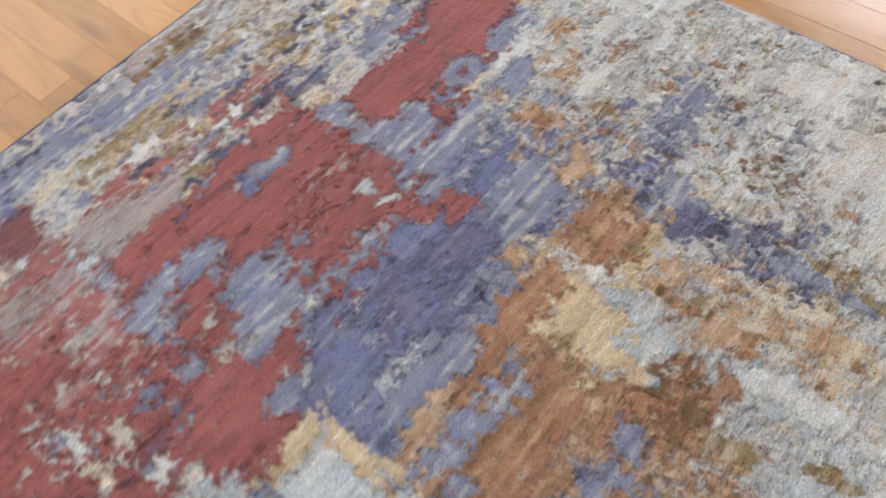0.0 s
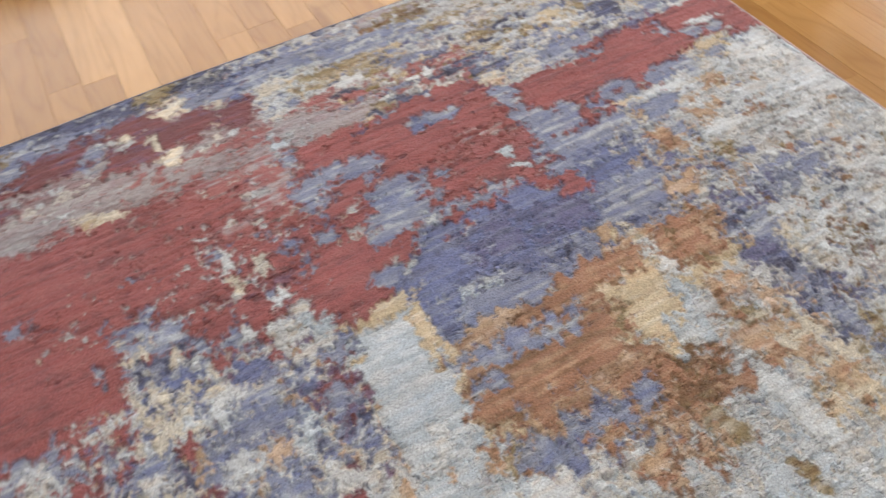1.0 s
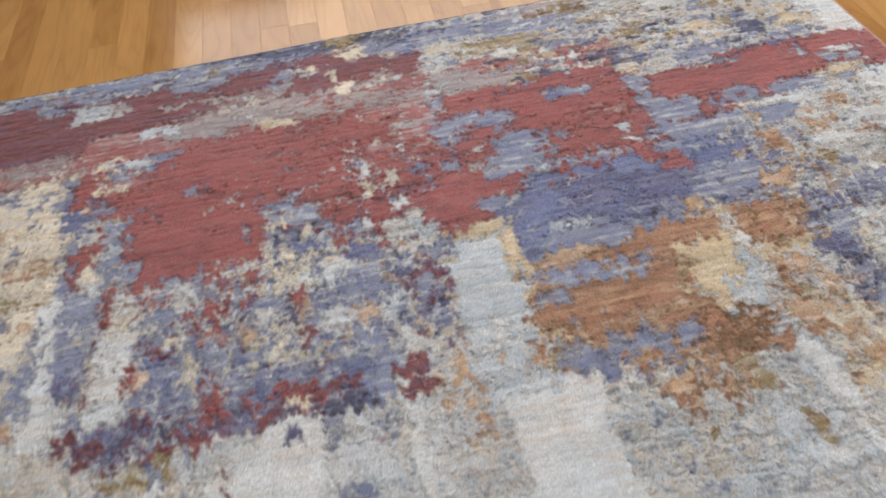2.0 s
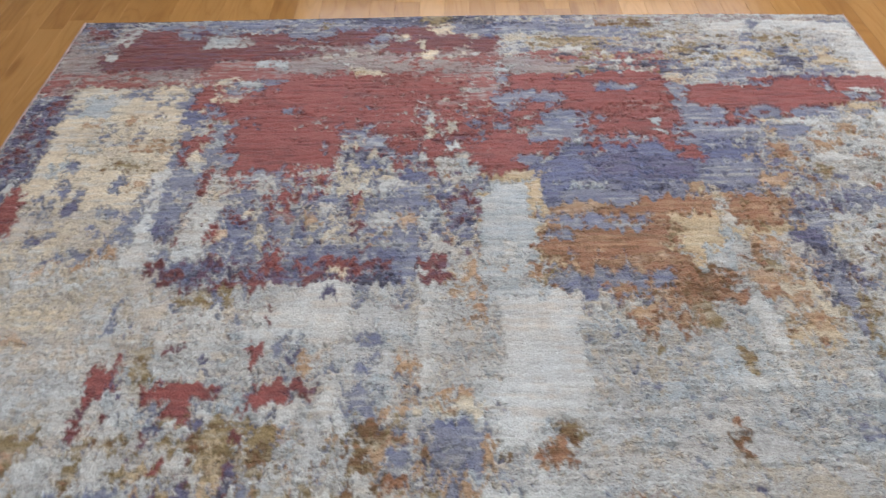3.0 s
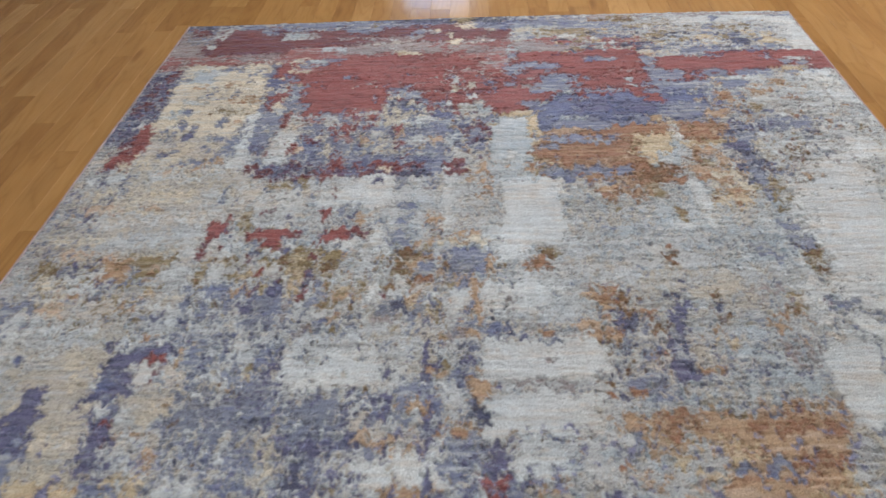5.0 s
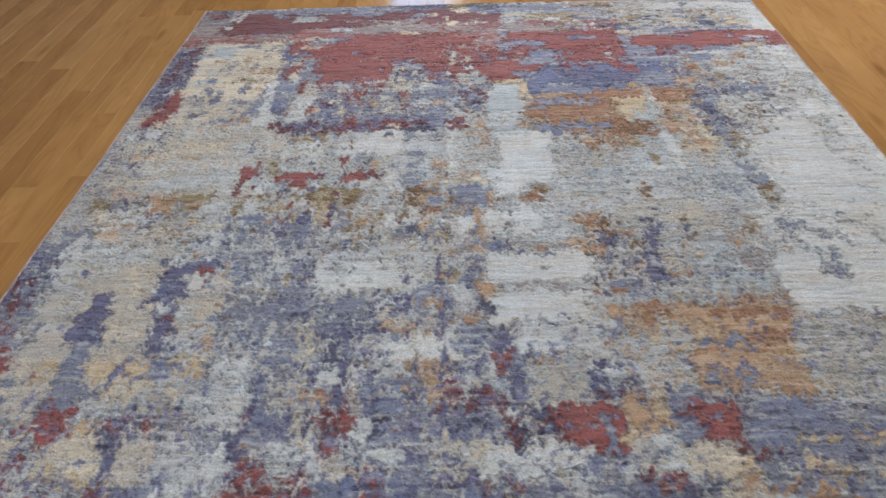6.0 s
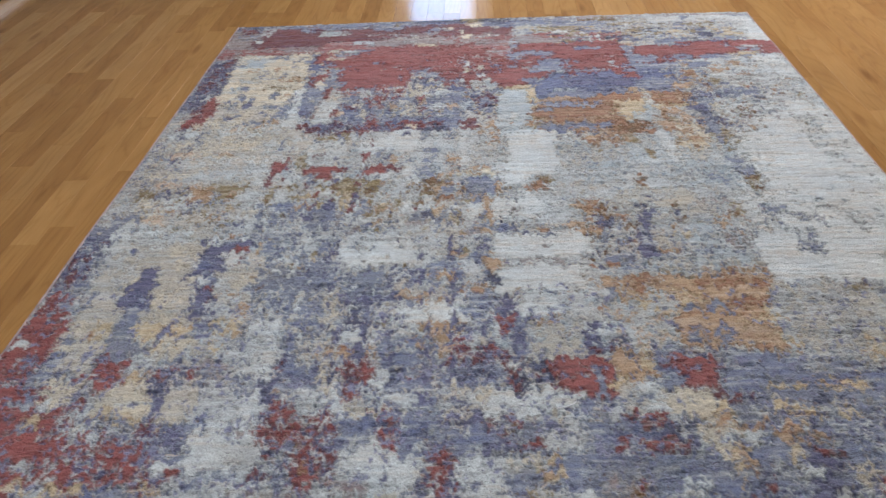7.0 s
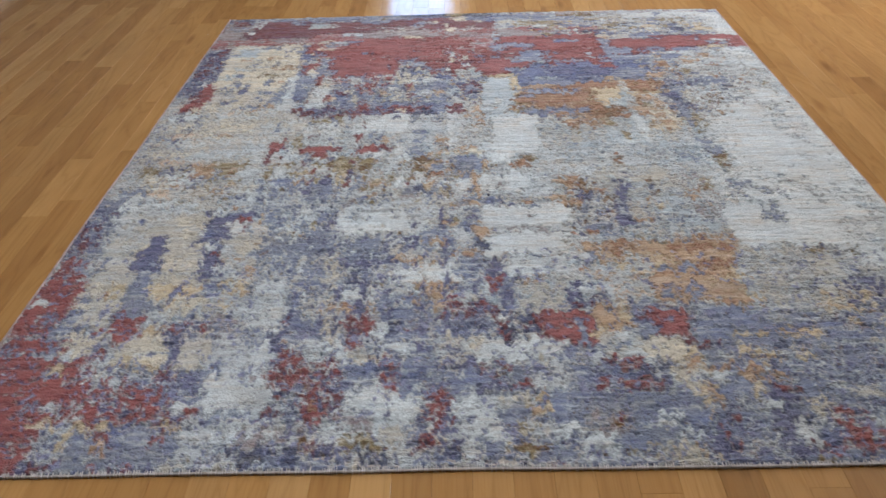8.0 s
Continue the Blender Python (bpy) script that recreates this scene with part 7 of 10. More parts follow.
# olive row and the field below it, west
blot("silver", -62.5, 166.7, 42.5, 12.6, fill=0.5)
blot("silver", -59.0, 181.1, 39.9, 15.9, fill=0.55)
flecks("white silver", -61.1, 172.3, 41.5, 32.6, 0.16, size=2.2, long=0.8)
flecks("slate", -58.4, 178.5, 31.8, 21.2, 0.2, size=2.4, long=0.6)
blot("sand", -81.4, 153.6, 8.2, 2.7, fill=0.8)
blot("beige", -86.9, 151.5, 11.0, 2.3, fill=0.7)
blot("olive", -82.3, 158.9, 5.9, 4.8, fill=0.75)
blot("tan", -82.9, 162.9, 2.9, 6.0, fill=0.7)
blot("gold", -81.4, 169.6, 3.1, 5.7, fill=0.6)
blot("tan", -80.1, 172.0, 2.5, 2.6, fill=0.6)
blot("white", -76.9, 163.9, 4.4, 8.9, fill=0.8)
blot("silver", -78.0, 168.7, 7.7, 6.8, fill=0.6)
blot("olive", -71.1, 162.9, 2.6, 7.3, fill=0.7)
blot("umber", -71.0, 166.8, 1.0, 3.9, fill=0.6)
blot("olive", -63.2, 158.8, 8.0, 2.7, fill=0.5)
blot("tan", -58.9, 164.4, 7.8, 1.8, fill=0.6)
blot("khaki", -65.8, 158.8, 5.3, 2.7, fill=0.8)
blot("white", -66.8, 163.8, 4.4, 8.4, fill=0.8)
blot("silver", -62.8, 162.9, 3.9, 5.6, fill=0.7)
blot("maroon", -73.2, 154.3, 2.7, 5.1, fill=0.9)
blot("maroon", -69.3, 153.0, 3.0, 2.0, fill=0.6)
blot("plum", -62.0, 161.5, 2.6, 0.9, fill=0.9)
blot("maroon", -59.7, 157.6, 2.4, 1.4, fill=0.8)
blot("red", -55.6, 153.4, 5.4, 2.8, fill=0.9)
blot("navy", -58.3, 155.1, 1.9, 1.6, fill=0.8)
blot("violet", -50.7, 155.9, 1.6, 5.2, fill=0.7)
blot("white", -54.7, 155.9, 3.5, 2.8, fill=0.7)
blot("white", -53.7, 162.8, 4.4, 4.5, fill=0.85)
blot("white", -48.8, 166.0, 2.1, 1.9, fill=0.9)
blot("maroon", -51.2, 160.8, 1.1, 9.6, fill=0.6)
blot("red", -50.1, 167.3, 1.8, 0.9, fill=0.9)
blot("gold", -46.8, 160.8, 6.9, 8.1, fill=0.8)
blot("olive", -46.7, 160.4, 6.1, 9.3, fill=0.7)
blot("olive", -54.1, 169.0, 3.1, 6.1, fill=0.75)
blot("gold", -54.3, 169.0, 2.3, 2.9, fill=0.6)
blot("tan", -58.3, 170.9, 3.8, 2.8, fill=0.6)
blot("tan", -53.6, 172.3, 1.8, 2.8, fill=0.6)
blot("plum", -55.8, 170.9, 2.0, 3.5, fill=0.7)
blot("violet", -58.3, 170.5, 1.3, 2.8, fill=0.5)
blot("slate", -64.1, 169.6, 4.6, 4.5, fill=0.6)
blot("silver", -63.8, 166.7, 5.1, 1.8, fill=0.7)
blot("slate", -62.2, 167.9, 3.3, 1.4, fill=0.7)
blot("violet", -50.6, 170.5, 3.0, 6.0, fill=0.7)
blot("slate", -51.0, 175.9, 3.5, 10.2, fill=0.8)
blot("steel", -52.3, 178.5, 4.4, 9.9, fill=0.65)
blot("navy", -51.1, 172.3, 1.8, 2.4, fill=0.5)
blot("violet", -56.7, 177.2, 3.9, 2.3, fill=0.85)
blot("violet", -56.0, 173.8, 2.0, 4.4, fill=0.7)
blot("slate", -54.5, 181.9, 3.1, 4.8, fill=0.6)
blot("slate", -59.2, 175.0, 3.2, 3.0, fill=0.6)
blot("tan", -46.0, 170.5, 2.8, 5.4, fill=0.7)
blot("gold", -45.0, 174.1, 1.5, 3.5, fill=0.6)
blot("maroon", -43.4, 170.5, 1.1, 5.4, fill=0.85)
blot("red", -43.5, 163.8, 1.6, 1.9, fill=0.8)
blot("maroon", -43.5, 157.2, 1.9, 2.4, fill=0.7)
blot("navy", -42.9, 166.9, 1.5, 2.2, fill=0.95)
blot("slate", -40.6, 171.4, 3.8, 5.4, fill=0.7)
blot("steel", -38.9, 172.7, 1.5, 1.8, fill=0.9)
blot("olive", -38.7, 162.8, 5.2, 3.1, fill=0.6)
blot("umber", -39.5, 161.8, 2.4, 3.5, fill=0.5)
blot("white", -40.8, 165.9, 2.1, 2.2, fill=0.8)
blot("navy", -37.5, 167.1, 1.0, 1.5, fill=0.9)
blot("silver", -36.4, 169.5, 2.5, 5.5, fill=0.7)
blot("olive", -34.6, 171.4, 2.0, 4.7, fill=0.6)
blot("slate", -42.5, 178.5, 1.5, 5.7, fill=0.8)
blot("ash", -46.9, 177.7, 2.7, 6.7, fill=0.6)
blot("olive", -44.4, 180.2, 1.5, 2.6, fill=0.5)
blot("tan", -35.3, 181.6, 2.4, 2.0, fill=0.85)
blot("white", -37.5, 179.0, 6.1, 2.4, fill=0.8)
blot("slate", -37.7, 181.9, 4.1, 1.3, fill=0.7)
blot("silver", -43.9, 177.7, 2.9, 4.4, fill=0.7)
blot("tan", -47.6, 183.6, 1.7, 1.9, fill=0.4)
blot("white", -61.5, 184.4, 7.1, 3.7, fill=0.85)
blot("beige", -59.1, 185.2, 5.9, 2.1, fill=0.6)
blot("silver", -61.4, 181.1, 4.4, 1.9, fill=0.7)
blot("slate", -60.4, 182.5, 2.6, 1.6, fill=0.5)
blot("white", -56.5, 181.1, 2.9, 4.2, fill=0.8)
blot("silver", -56.1, 185.2, 4.7, 3.1, fill=0.7)
blot("white", -49.9, 186.8, 1.6, 1.8, fill=0.8)
blot("slate", -49.6, 185.2, 4.7, 4.7, fill=0.6)
blot("navy", -49.5, 184.7, 2.1, 1.3, fill=0.6)
blot("steel", -51.7, 189.2, 3.5, 3.6, fill=0.7)
blot("white", -69.3, 177.7, 1.7, 4.8, fill=0.8)
blot("beige", -73.9, 172.4, 5.0, 3.0, fill=0.7)
blot("beige", -76.3, 176.0, 5.4, 2.9, fill=0.7)
blot("khaki", -77.1, 175.6, 4.5, 3.9, fill=0.6)
blot("white", -72.9, 179.8, 4.4, 4.1, fill=0.8)
blot("navy", -70.9, 173.3, 2.0, 2.0, fill=0.7)
blot("violet", -70.1, 182.0, 2.4, 2.2, fill=0.6)
blot("navy", -70.8, 182.8, 1.4, 2.1, fill=0.8)
blot("tan", -67.6, 176.3, 1.2, 2.3, fill=0.6)
blot("slate", -65.9, 177.7, 4.2, 4.2, fill=0.6)
blot("violet", -64.2, 179.4, 2.4, 2.9, fill=0.5)
blot("slate", -61.3, 176.8, 3.2, 4.3, fill=0.6)
blot("olive", -62.6, 175.2, 1.2, 3.0, fill=0.5)
blot("olive", -61.2, 179.1, 1.1, 1.9, fill=0.5)
blot("gold", -68.9, 182.0, 1.2, 1.6, fill=0.7)
blot("slate", -64.4, 188.5, 4.7, 3.8, fill=0.8)
blot("slate", -62.4, 186.1, 2.4, 2.1, fill=0.7)
blot("violet", -67.1, 186.4, 1.9, 2.7, fill=0.6)
blot("navy", -71.1, 189.3, 1.2, 3.2, fill=0.7)
blot("violet", -76.8, 181.1, 2.4, 4.0, fill=0.7)
blot("slate", -74.5, 183.6, 1.7, 3.9, fill=0.6)
blot("white", -73.6, 183.6, 1.4, 5.1, fill=0.7)
blot("violet", -72.0, 185.8, 1.2, 3.9, fill=0.7)
blot("white", -74.7, 188.5, 2.3, 3.5, fill=0.8)
blot("silver", -69.2, 185.3, 3.1, 2.1, fill=0.7)
blot("tan", -67.1, 190.3, 1.6, 1.7, fill=0.6)
blot("ash", -42.4, 186.0, 4.7, 4.7, fill=0.5)
blot("navy", -42.2, 183.6, 1.0, 4.2, fill=0.6)
blot("silver", -44.6, 186.8, 2.6, 4.0, fill=0.8)
blot("slate", -45.5, 189.2, 1.9, 3.0, fill=0.6)
blot("khaki", -43.6, 189.2, 3.0, 2.1, fill=0.6)
# olive row and the field below it, middle
blot("silver", -24.0, 166.7, 25.7, 13.3, fill=0.5)
flecks("silver white khaki", -22.4, 170.4, 26.5, 23.9, 0.14, size=2, long=0.7)
blot("white", -26.8, 170.4, 3.8, 7.3, fill=0.8)
blot("white", -30.7, 163.8, 2.1, 7.7, fill=0.7)
blot("silver", -30.4, 154.6, 6.7, 5.4, fill=0.7)
blot("sky", -32.9, 161.8, 1.8, 4.7, fill=0.7)
blot("white", -24.9, 155.7, 2.7, 6.2, fill=0.7)
blot("silver", -23.6, 162.8, 2.9, 5.9, fill=0.6)
blot("ash", -34.2, 158.4, 1.9, 2.0, fill=0.8)
blot("ash", -28.1, 159.6, 1.3, 1.6, fill=0.8)
blot("umber", -23.6, 158.8, 1.6, 3.6, fill=0.5)
blot("umber", -20.3, 161.4, 3.4, 6.0, fill=0.8)
blot("olive", -20.6, 162.8, 2.9, 5.1, fill=0.7)
blot("olive", -18.2, 155.7, 4.0, 2.5, fill=0.6)
blot("tan", -15.0, 159.8, 3.7, 4.0, fill=0.8)
blot("tan", -17.9, 160.8, 2.6, 2.4, fill=0.7)
blot("silver", -18.9, 160.8, 1.3, 3.2, fill=0.8)
blot("slate", -14.1, 162.8, 5.2, 4.3, fill=0.8)
blot("slate", -14.3, 166.7, 2.6, 2.3, fill=0.8)
blot("umber", -21.9, 168.9, 2.8, 4.1, fill=0.8)
blot("brown", -16.2, 168.6, 2.5, 4.1, fill=0.8)
blot("umber", -17.3, 166.3, 2.3, 1.9, fill=0.6)
blot("tan", -12.3, 170.4, 1.5, 2.2, fill=0.5)
blot("white", -19.4, 168.2, 1.8, 5.6, fill=0.8)
blot("white", -11.6, 172.6, 2.0, 2.5, fill=0.8)
blot("silver", -13.0, 168.6, 2.0, 2.6, fill=0.7)
blot("tan", -17.1, 174.4, 2.7, 3.6, fill=0.85)
blot("gold", -15.1, 177.2, 2.2, 2.4, fill=0.6)
blot("navy", -20.1, 176.2, 4.2, 2.8, fill=0.85)
blot("steel", -23.2, 178.6, 2.9, 2.7, fill=0.9)
blot("navy", -18.1, 177.9, 2.2, 2.1, fill=0.8)
blot("slate", -21.3, 175.9, 3.7, 3.2, fill=0.6)
blot("slate", -13.3, 176.7, 4.9, 3.8, fill=0.7)
blot("steel", -14.1, 180.3, 2.9, 3.4, fill=0.8)
blot("gold", -12.2, 180.7, 1.9, 3.0, fill=0.6)
blot("olive", -10.5, 179.3, 1.2, 5.1, fill=0.5)
blot("maroon", -23.8, 171.4, 1.5, 1.5, fill=0.6)
blot("umber", -30.8, 177.1, 1.0, 3.1, fill=0.8)
blot("ink", -28.7, 175.0, 1.5, 0.9, fill=0.7)
blot("tan", -33.8, 172.3, 3.8, 4.7, fill=0.7)
blot("olive", -30.2, 168.2, 1.3, 4.5, fill=0.6)
blot("white", -29.3, 176.8, 2.5, 2.1, fill=0.7)
blot("tan", -31.4, 174.1, 5.0, 1.4, fill=0.5)
blot("slate", -11.1, 157.7, 4.8, 2.1, fill=0.6)
blot("slate", -3.4, 160.4, 7.4, 8.0, fill=0.95)
blot("steel", -4.7, 161.8, 5.2, 4.8, fill=0.7)
blot("violet", -6.7, 159.8, 2.1, 4.0, fill=0.4)
blot("tan", 1.9, 161.8, 1.8, 5.6, fill=0.9)
blot("brown", 1.4, 161.2, 1.0, 2.8, fill=0.7)
blot("sand", -8.2, 152.5, 2.7, 3.0, fill=0.5)
blot("tan", -6.1, 151.4, 5.5, 1.3, fill=0.6)
blot("silver", -10.8, 154.6, 4.0, 5.1, fill=0.6)
blot("umber", -9.1, 161.8, 1.8, 4.0, fill=0.7)
blot("tan", -5.2, 167.0, 2.6, 2.7, fill=0.85)
blot("slate", -4.3, 169.5, 2.3, 3.4, fill=0.9)
blot("violet", -3.8, 170.8, 1.3, 1.8, fill=0.8)
blot("sky", -0.2, 166.6, 3.3, 3.1, fill=0.8)
blot("tan", -2.0, 171.3, 2.0, 5.5, fill=0.95)
blot("tan", -0.8, 176.7, 2.7, 4.5, fill=0.95)
blot("brown", -1.2, 175.5, 1.2, 2.1, fill=0.5)
blot("tan", -0.3, 180.3, 1.4, 2.4, fill=0.7)
blot("slate", -2.6, 178.4, 1.9, 2.8, fill=0.8)
blot("white", -5.3, 174.0, 4.5, 6.4, fill=0.95)
blot("white", -7.5, 177.6, 3.7, 2.4, fill=0.7)
blot("olive", -9.2, 169.5, 1.3, 4.8, fill=0.6)
blot("tan", -7.3, 176.2, 0.7, 3.2, fill=0.5)
blot("ash", -5.9, 181.0, 3.6, 1.7, fill=0.6)
blot("umber", -8.3, 181.8, 4.8, 1.0, fill=0.4)
blot("white", 6.5, 174.0, 9.9, 7.1, fill=0.9)
blot("white", 7.3, 156.7, 8.0, 10.3, fill=0.9)
flecks("grey", 6.8, 166.6, 9.0, 7.6, 0.15, size=1.5, long=2)
blot("ash", 7.6, 175.8, 6.2, 1.8, fill=0.6)
blot("umber", 5.8, 162.4, 1.0, 2.4, fill=0.7)
blot("brown", 11.5, 162.7, 1.8, 2.0, fill=0.7)
blot("navy", 2.3, 181.3, 0.7, 3.4, fill=0.95)
blot("navy", 5.6, 178.8, 0.7, 1.0, fill=0.8)
blot("slate", -3.5, 183.5, 7.1, 1.6, fill=0.8)
blot("slate", 2.7, 185.9, 2.6, 3.5, fill=0.8)
blot("violet", 3.3, 186.2, 1.6, 2.2, fill=0.7)
blot("violet", 6.1, 186.9, 1.9, 2.9, fill=0.8)
blot("gold", 6.0, 183.5, 1.7, 2.0, fill=0.7)
blot("violet", 9.6, 187.8, 1.6, 2.2, fill=0.9)
blot("ash", -5.3, 186.9, 4.2, 2.2, fill=0.9)
blot("steel", -5.8, 186.7, 2.3, 1.6, fill=0.7)
blot("tan", -2.1, 187.5, 2.6, 1.6, fill=0.6)
blot("tan", -8.7, 188.3, 1.9, 1.9, fill=0.6)
blot("khaki", -12.9, 186.0, 5.9, 4.8, fill=0.8)
blot("silver", -10.7, 182.7, 3.6, 3.3, fill=0.6)
blot("slate", -17.7, 184.3, 1.7, 2.6, fill=0.8)
blot("silver", -19.3, 186.8, 3.1, 3.2, fill=0.8)
blot("slate", -14.6, 187.6, 1.4, 2.8, fill=0.7)
blot("silver", -25.9, 186.0, 9.4, 5.4, fill=0.85)
blot("khaki", -23.9, 188.4, 5.8, 2.5, fill=0.7)
blot("slate", -31.3, 187.6, 1.4, 4.1, fill=0.8)
blot("slate", -30.2, 184.4, 3.1, 1.6, fill=0.6)
blot("navy", -31.5, 182.2, 1.9, 1.0, fill=0.8)
blot("slate", -20.3, 189.9, 2.3, 1.5, fill=0.6)
blot("ash", -22.7, 181.9, 7.2, 1.7, fill=0.5)
# west field
blot("sand", -88.5, 194.7, 10.2, 7.9, fill=0.8)
blot("khaki", -86.3, 193.1, 5.7, 5.4, fill=0.8)
blot("silver", -94.2, 189.3, 3.5, 4.1, fill=0.6)
blot("sand", -87.0, 201.1, 5.5, 5.0, fill=0.7)
blot("navy", -84.7, 187.7, 1.6, 2.0, fill=0.7)
blot("violet", -83.5, 189.3, 1.2, 3.1, fill=0.7)
blot("gold", -81.5, 187.7, 2.1, 2.6, fill=0.6)
blot("white", -82.0, 189.3, 2.8, 4.2, fill=0.7)
blot("white", -79.1, 189.3, 2.3, 3.7, fill=0.8)
blot("slate", -76.0, 190.8, 6.9, 3.7, fill=0.9)
blot("tan", -76.1, 187.7, 2.8, 2.0, fill=0.7)
blot("white", -72.7, 189.3, 2.6, 3.2, fill=0.85)
blot("violet", -71.9, 191.6, 2.8, 2.5, fill=0.9)
blot("slate", -70.0, 187.7, 1.9, 3.8, fill=0.8)
blot("violet", -76.4, 193.6, 11.4, 2.2, fill=0.9)
blot("violet", -79.2, 195.4, 6.8, 2.7, fill=0.9)
blot("navy", -83.3, 195.1, 2.7, 2.4, fill=0.8)
blot("red", -72.3, 195.1, 3.4, 2.7, fill=0.95)
blot("maroon", -73.3, 196.1, 2.9, 1.6, fill=0.6)
blot("maroon", -72.0, 199.0, 1.6, 1.8, fill=0.9)
blot("maroon", -71.5, 201.4, 1.1, 2.1, fill=0.6)
blot("white", -73.6, 200.4, 4.4, 5.2, fill=0.9)
blot("slate", -80.4, 199.7, 5.1, 3.1, fill=0.85)
blot("violet", -77.9, 201.8, 6.6, 5.0, fill=0.75)
blot("blue", -81.2, 201.8, 3.7, 4.2, fill=0.8)
blot("slate", -79.9, 205.2, 2.8, 2.4, fill=0.7)
blot("violet", -81.0, 205.9, 2.6, 2.4, fill=0.7)
blot("white", -84.0, 201.1, 2.2, 3.0, fill=0.7)
blot("violet", -76.4, 204.6, 2.8, 2.2, fill=0.8)
blot("slate", -77.6, 208.5, 3.8, 4.7, fill=0.8)
blot("white", -79.5, 209.2, 2.8, 4.0, fill=0.7)
blot("violet", -76.1, 211.1, 2.7, 3.0, fill=0.6)
blot("navy", -77.4, 213.2, 4.6, 2.0, fill=0.8)
blot("red", -77.3, 213.7, 2.3, 1.3, fill=0.8)
blot("maroon", -75.6, 215.2, 3.1, 1.1, fill=0.7)
blot("white", -74.2, 210.4, 3.2, 4.7, fill=0.85)
blot("sand", -68.1, 208.5, 7.4, 6.0, fill=0.9)
blot("khaki", -69.9, 207.9, 5.3, 6.0, fill=0.7)
blot("beige", -67.6, 199.7, 4.4, 7.9, fill=0.7)
blot("gold", -66.7, 192.6, 2.1, 2.5, fill=0.6)
blot("tan", -66.5, 203.2, 2.6, 1.5, fill=0.6)
blot("khaki", -68.0, 203.9, 3.3, 2.5, fill=0.7)
blot("tan", -71.2, 214.4, 5.1, 1.1, fill=0.6)
blot("umber", -66.1, 208.1, 2.1, 1.0, fill=0.5)
blot("umber", -63.2, 212.3, 3.1, 1.2, fill=0.5)
blot("slate", -64.9, 193.1, 3.4, 7.0, fill=0.7)
blot("slate", -60.5, 197.5, 4.5, 5.5, fill=0.6)
blot("violet", -61.4, 196.1, 2.3, 4.1, fill=0.4)
blot("white", -60.0, 201.1, 4.4, 2.1, fill=0.8)
blot("silver", -60.6, 193.1, 3.0, 2.8, fill=0.7)
blot("slate", -54.7, 200.4, 3.3, 2.7, fill=0.8)
blot("white", -55.4, 190.8, 4.6, 5.3, fill=0.85)
blot("white", -55.2, 196.0, 3.4, 2.0, fill=0.7)
blot("silver", -52.0, 193.1, 3.4, 3.8, fill=0.6)
blot("slate", -48.7, 197.5, 2.5, 5.6, fill=0.7)
blot("violet", -46.2, 200.3, 1.3, 5.4, fill=0.8)
blot("white", -44.1, 201.0, 1.8, 2.4, fill=0.8)
blot("gold", -50.8, 199.6, 2.2, 1.9, fill=0.7)
blot("olive", -50.5, 197.1, 1.6, 1.7, fill=0.7)
blot("slate", -55.3, 208.5, 14.8, 4.9, fill=0.85)
blot("steel", -58.0, 210.4, 9.4, 3.6, fill=0.7)
blot("steel", -48.8, 209.1, 6.3, 3.7, fill=0.7)
blot("violet", -54.8, 206.5, 4.3, 1.8, fill=0.7)
blot("white", -59.9, 207.2, 2.8, 1.5, fill=0.7)
blot("white", -56.2, 207.2, 1.7, 1.2, fill=0.7)
blot("white", -49.7, 211.4, 1.3, 1.9, fill=0.9)
blot("tan", -53.9, 203.8, 2.2, 0.8, fill=0.6)
blot("slate", -47.6, 205.1, 4.3, 2.6, fill=0.6)
blot("steel", -46.9, 212.9, 6.2, 2.4, fill=0.7)
blot("navy", -48.0, 212.6, 4.1, 1.7, fill=0.6)
blot("slate", -63.6, 214.2, 6.2, 1.6, fill=0.7)
blot("white", -44.1, 214.1, 3.1, 1.7, fill=0.6)
# olive row, west
blot("white", -66.2, 148.9, 3.5, 5.6, fill=0.85)
blot("white", -70.9, 151.4, 2.9, 5.4, fill=0.85)
blot("white", -66.5, 155.1, 4.6, 3.7, fill=0.8)
blot("white", -66.1, 164.1, 3.8, 6.9, fill=0.8)
blot("silver", -63.7, 161.2, 3.9, 4.2, fill=0.7)
blot("white", -50.1, 152.5, 3.5, 2.3, fill=0.7)
blot("white", -52.9, 162.4, 5.0, 5.6, fill=0.85)
blot("silver", -59.9, 158.3, 4.5, 4.4, fill=0.7)
blot("white", -52.9, 157.1, 2.3, 3.7, fill=0.7)
blot("white", -35.5, 152.2, 8.6, 5.4, fill=0.7)
blot("white", -27.3, 150.9, 3.5, 12.4, fill=0.9)
blot("silver", -29.4, 159.9, 4.4, 5.7, fill=0.8)
blot("olive", -64.4, 143.2, 3.6, 5.8, fill=0.6)
blot("khaki", -63.9, 147.7, 3.0, 4.8, fill=0.6)
blot("olive", -55.4, 154.1, 4.6, 2.3, fill=0.6)
blot("olive", -65.4, 158.8, 3.4, 3.6, fill=0.65)
blot("olive", -54.1, 158.9, 5.6, 2.9, fill=0.5)
blot("gold", -59.3, 163.9, 6.6, 2.8, fill=0.75)
blot("olive", -62.7, 164.4, 2.7, 2.1, fill=0.5)
blot("umber", -50.4, 159.2, 1.7, 5.0, fill=0.7)
blot("olive", -46.8, 159.1, 5.6, 7.9, fill=0.9)
blot("gold", -46.8, 162.7, 3.8, 4.9, fill=0.85)
blot("olive", -47.1, 165.7, 3.8, 5.4, fill=0.6)
blot("olive", -38.6, 156.8, 5.1, 3.7, fill=0.8)
blot("umber", -38.2, 160.4, 4.4, 3.5, fill=0.7)
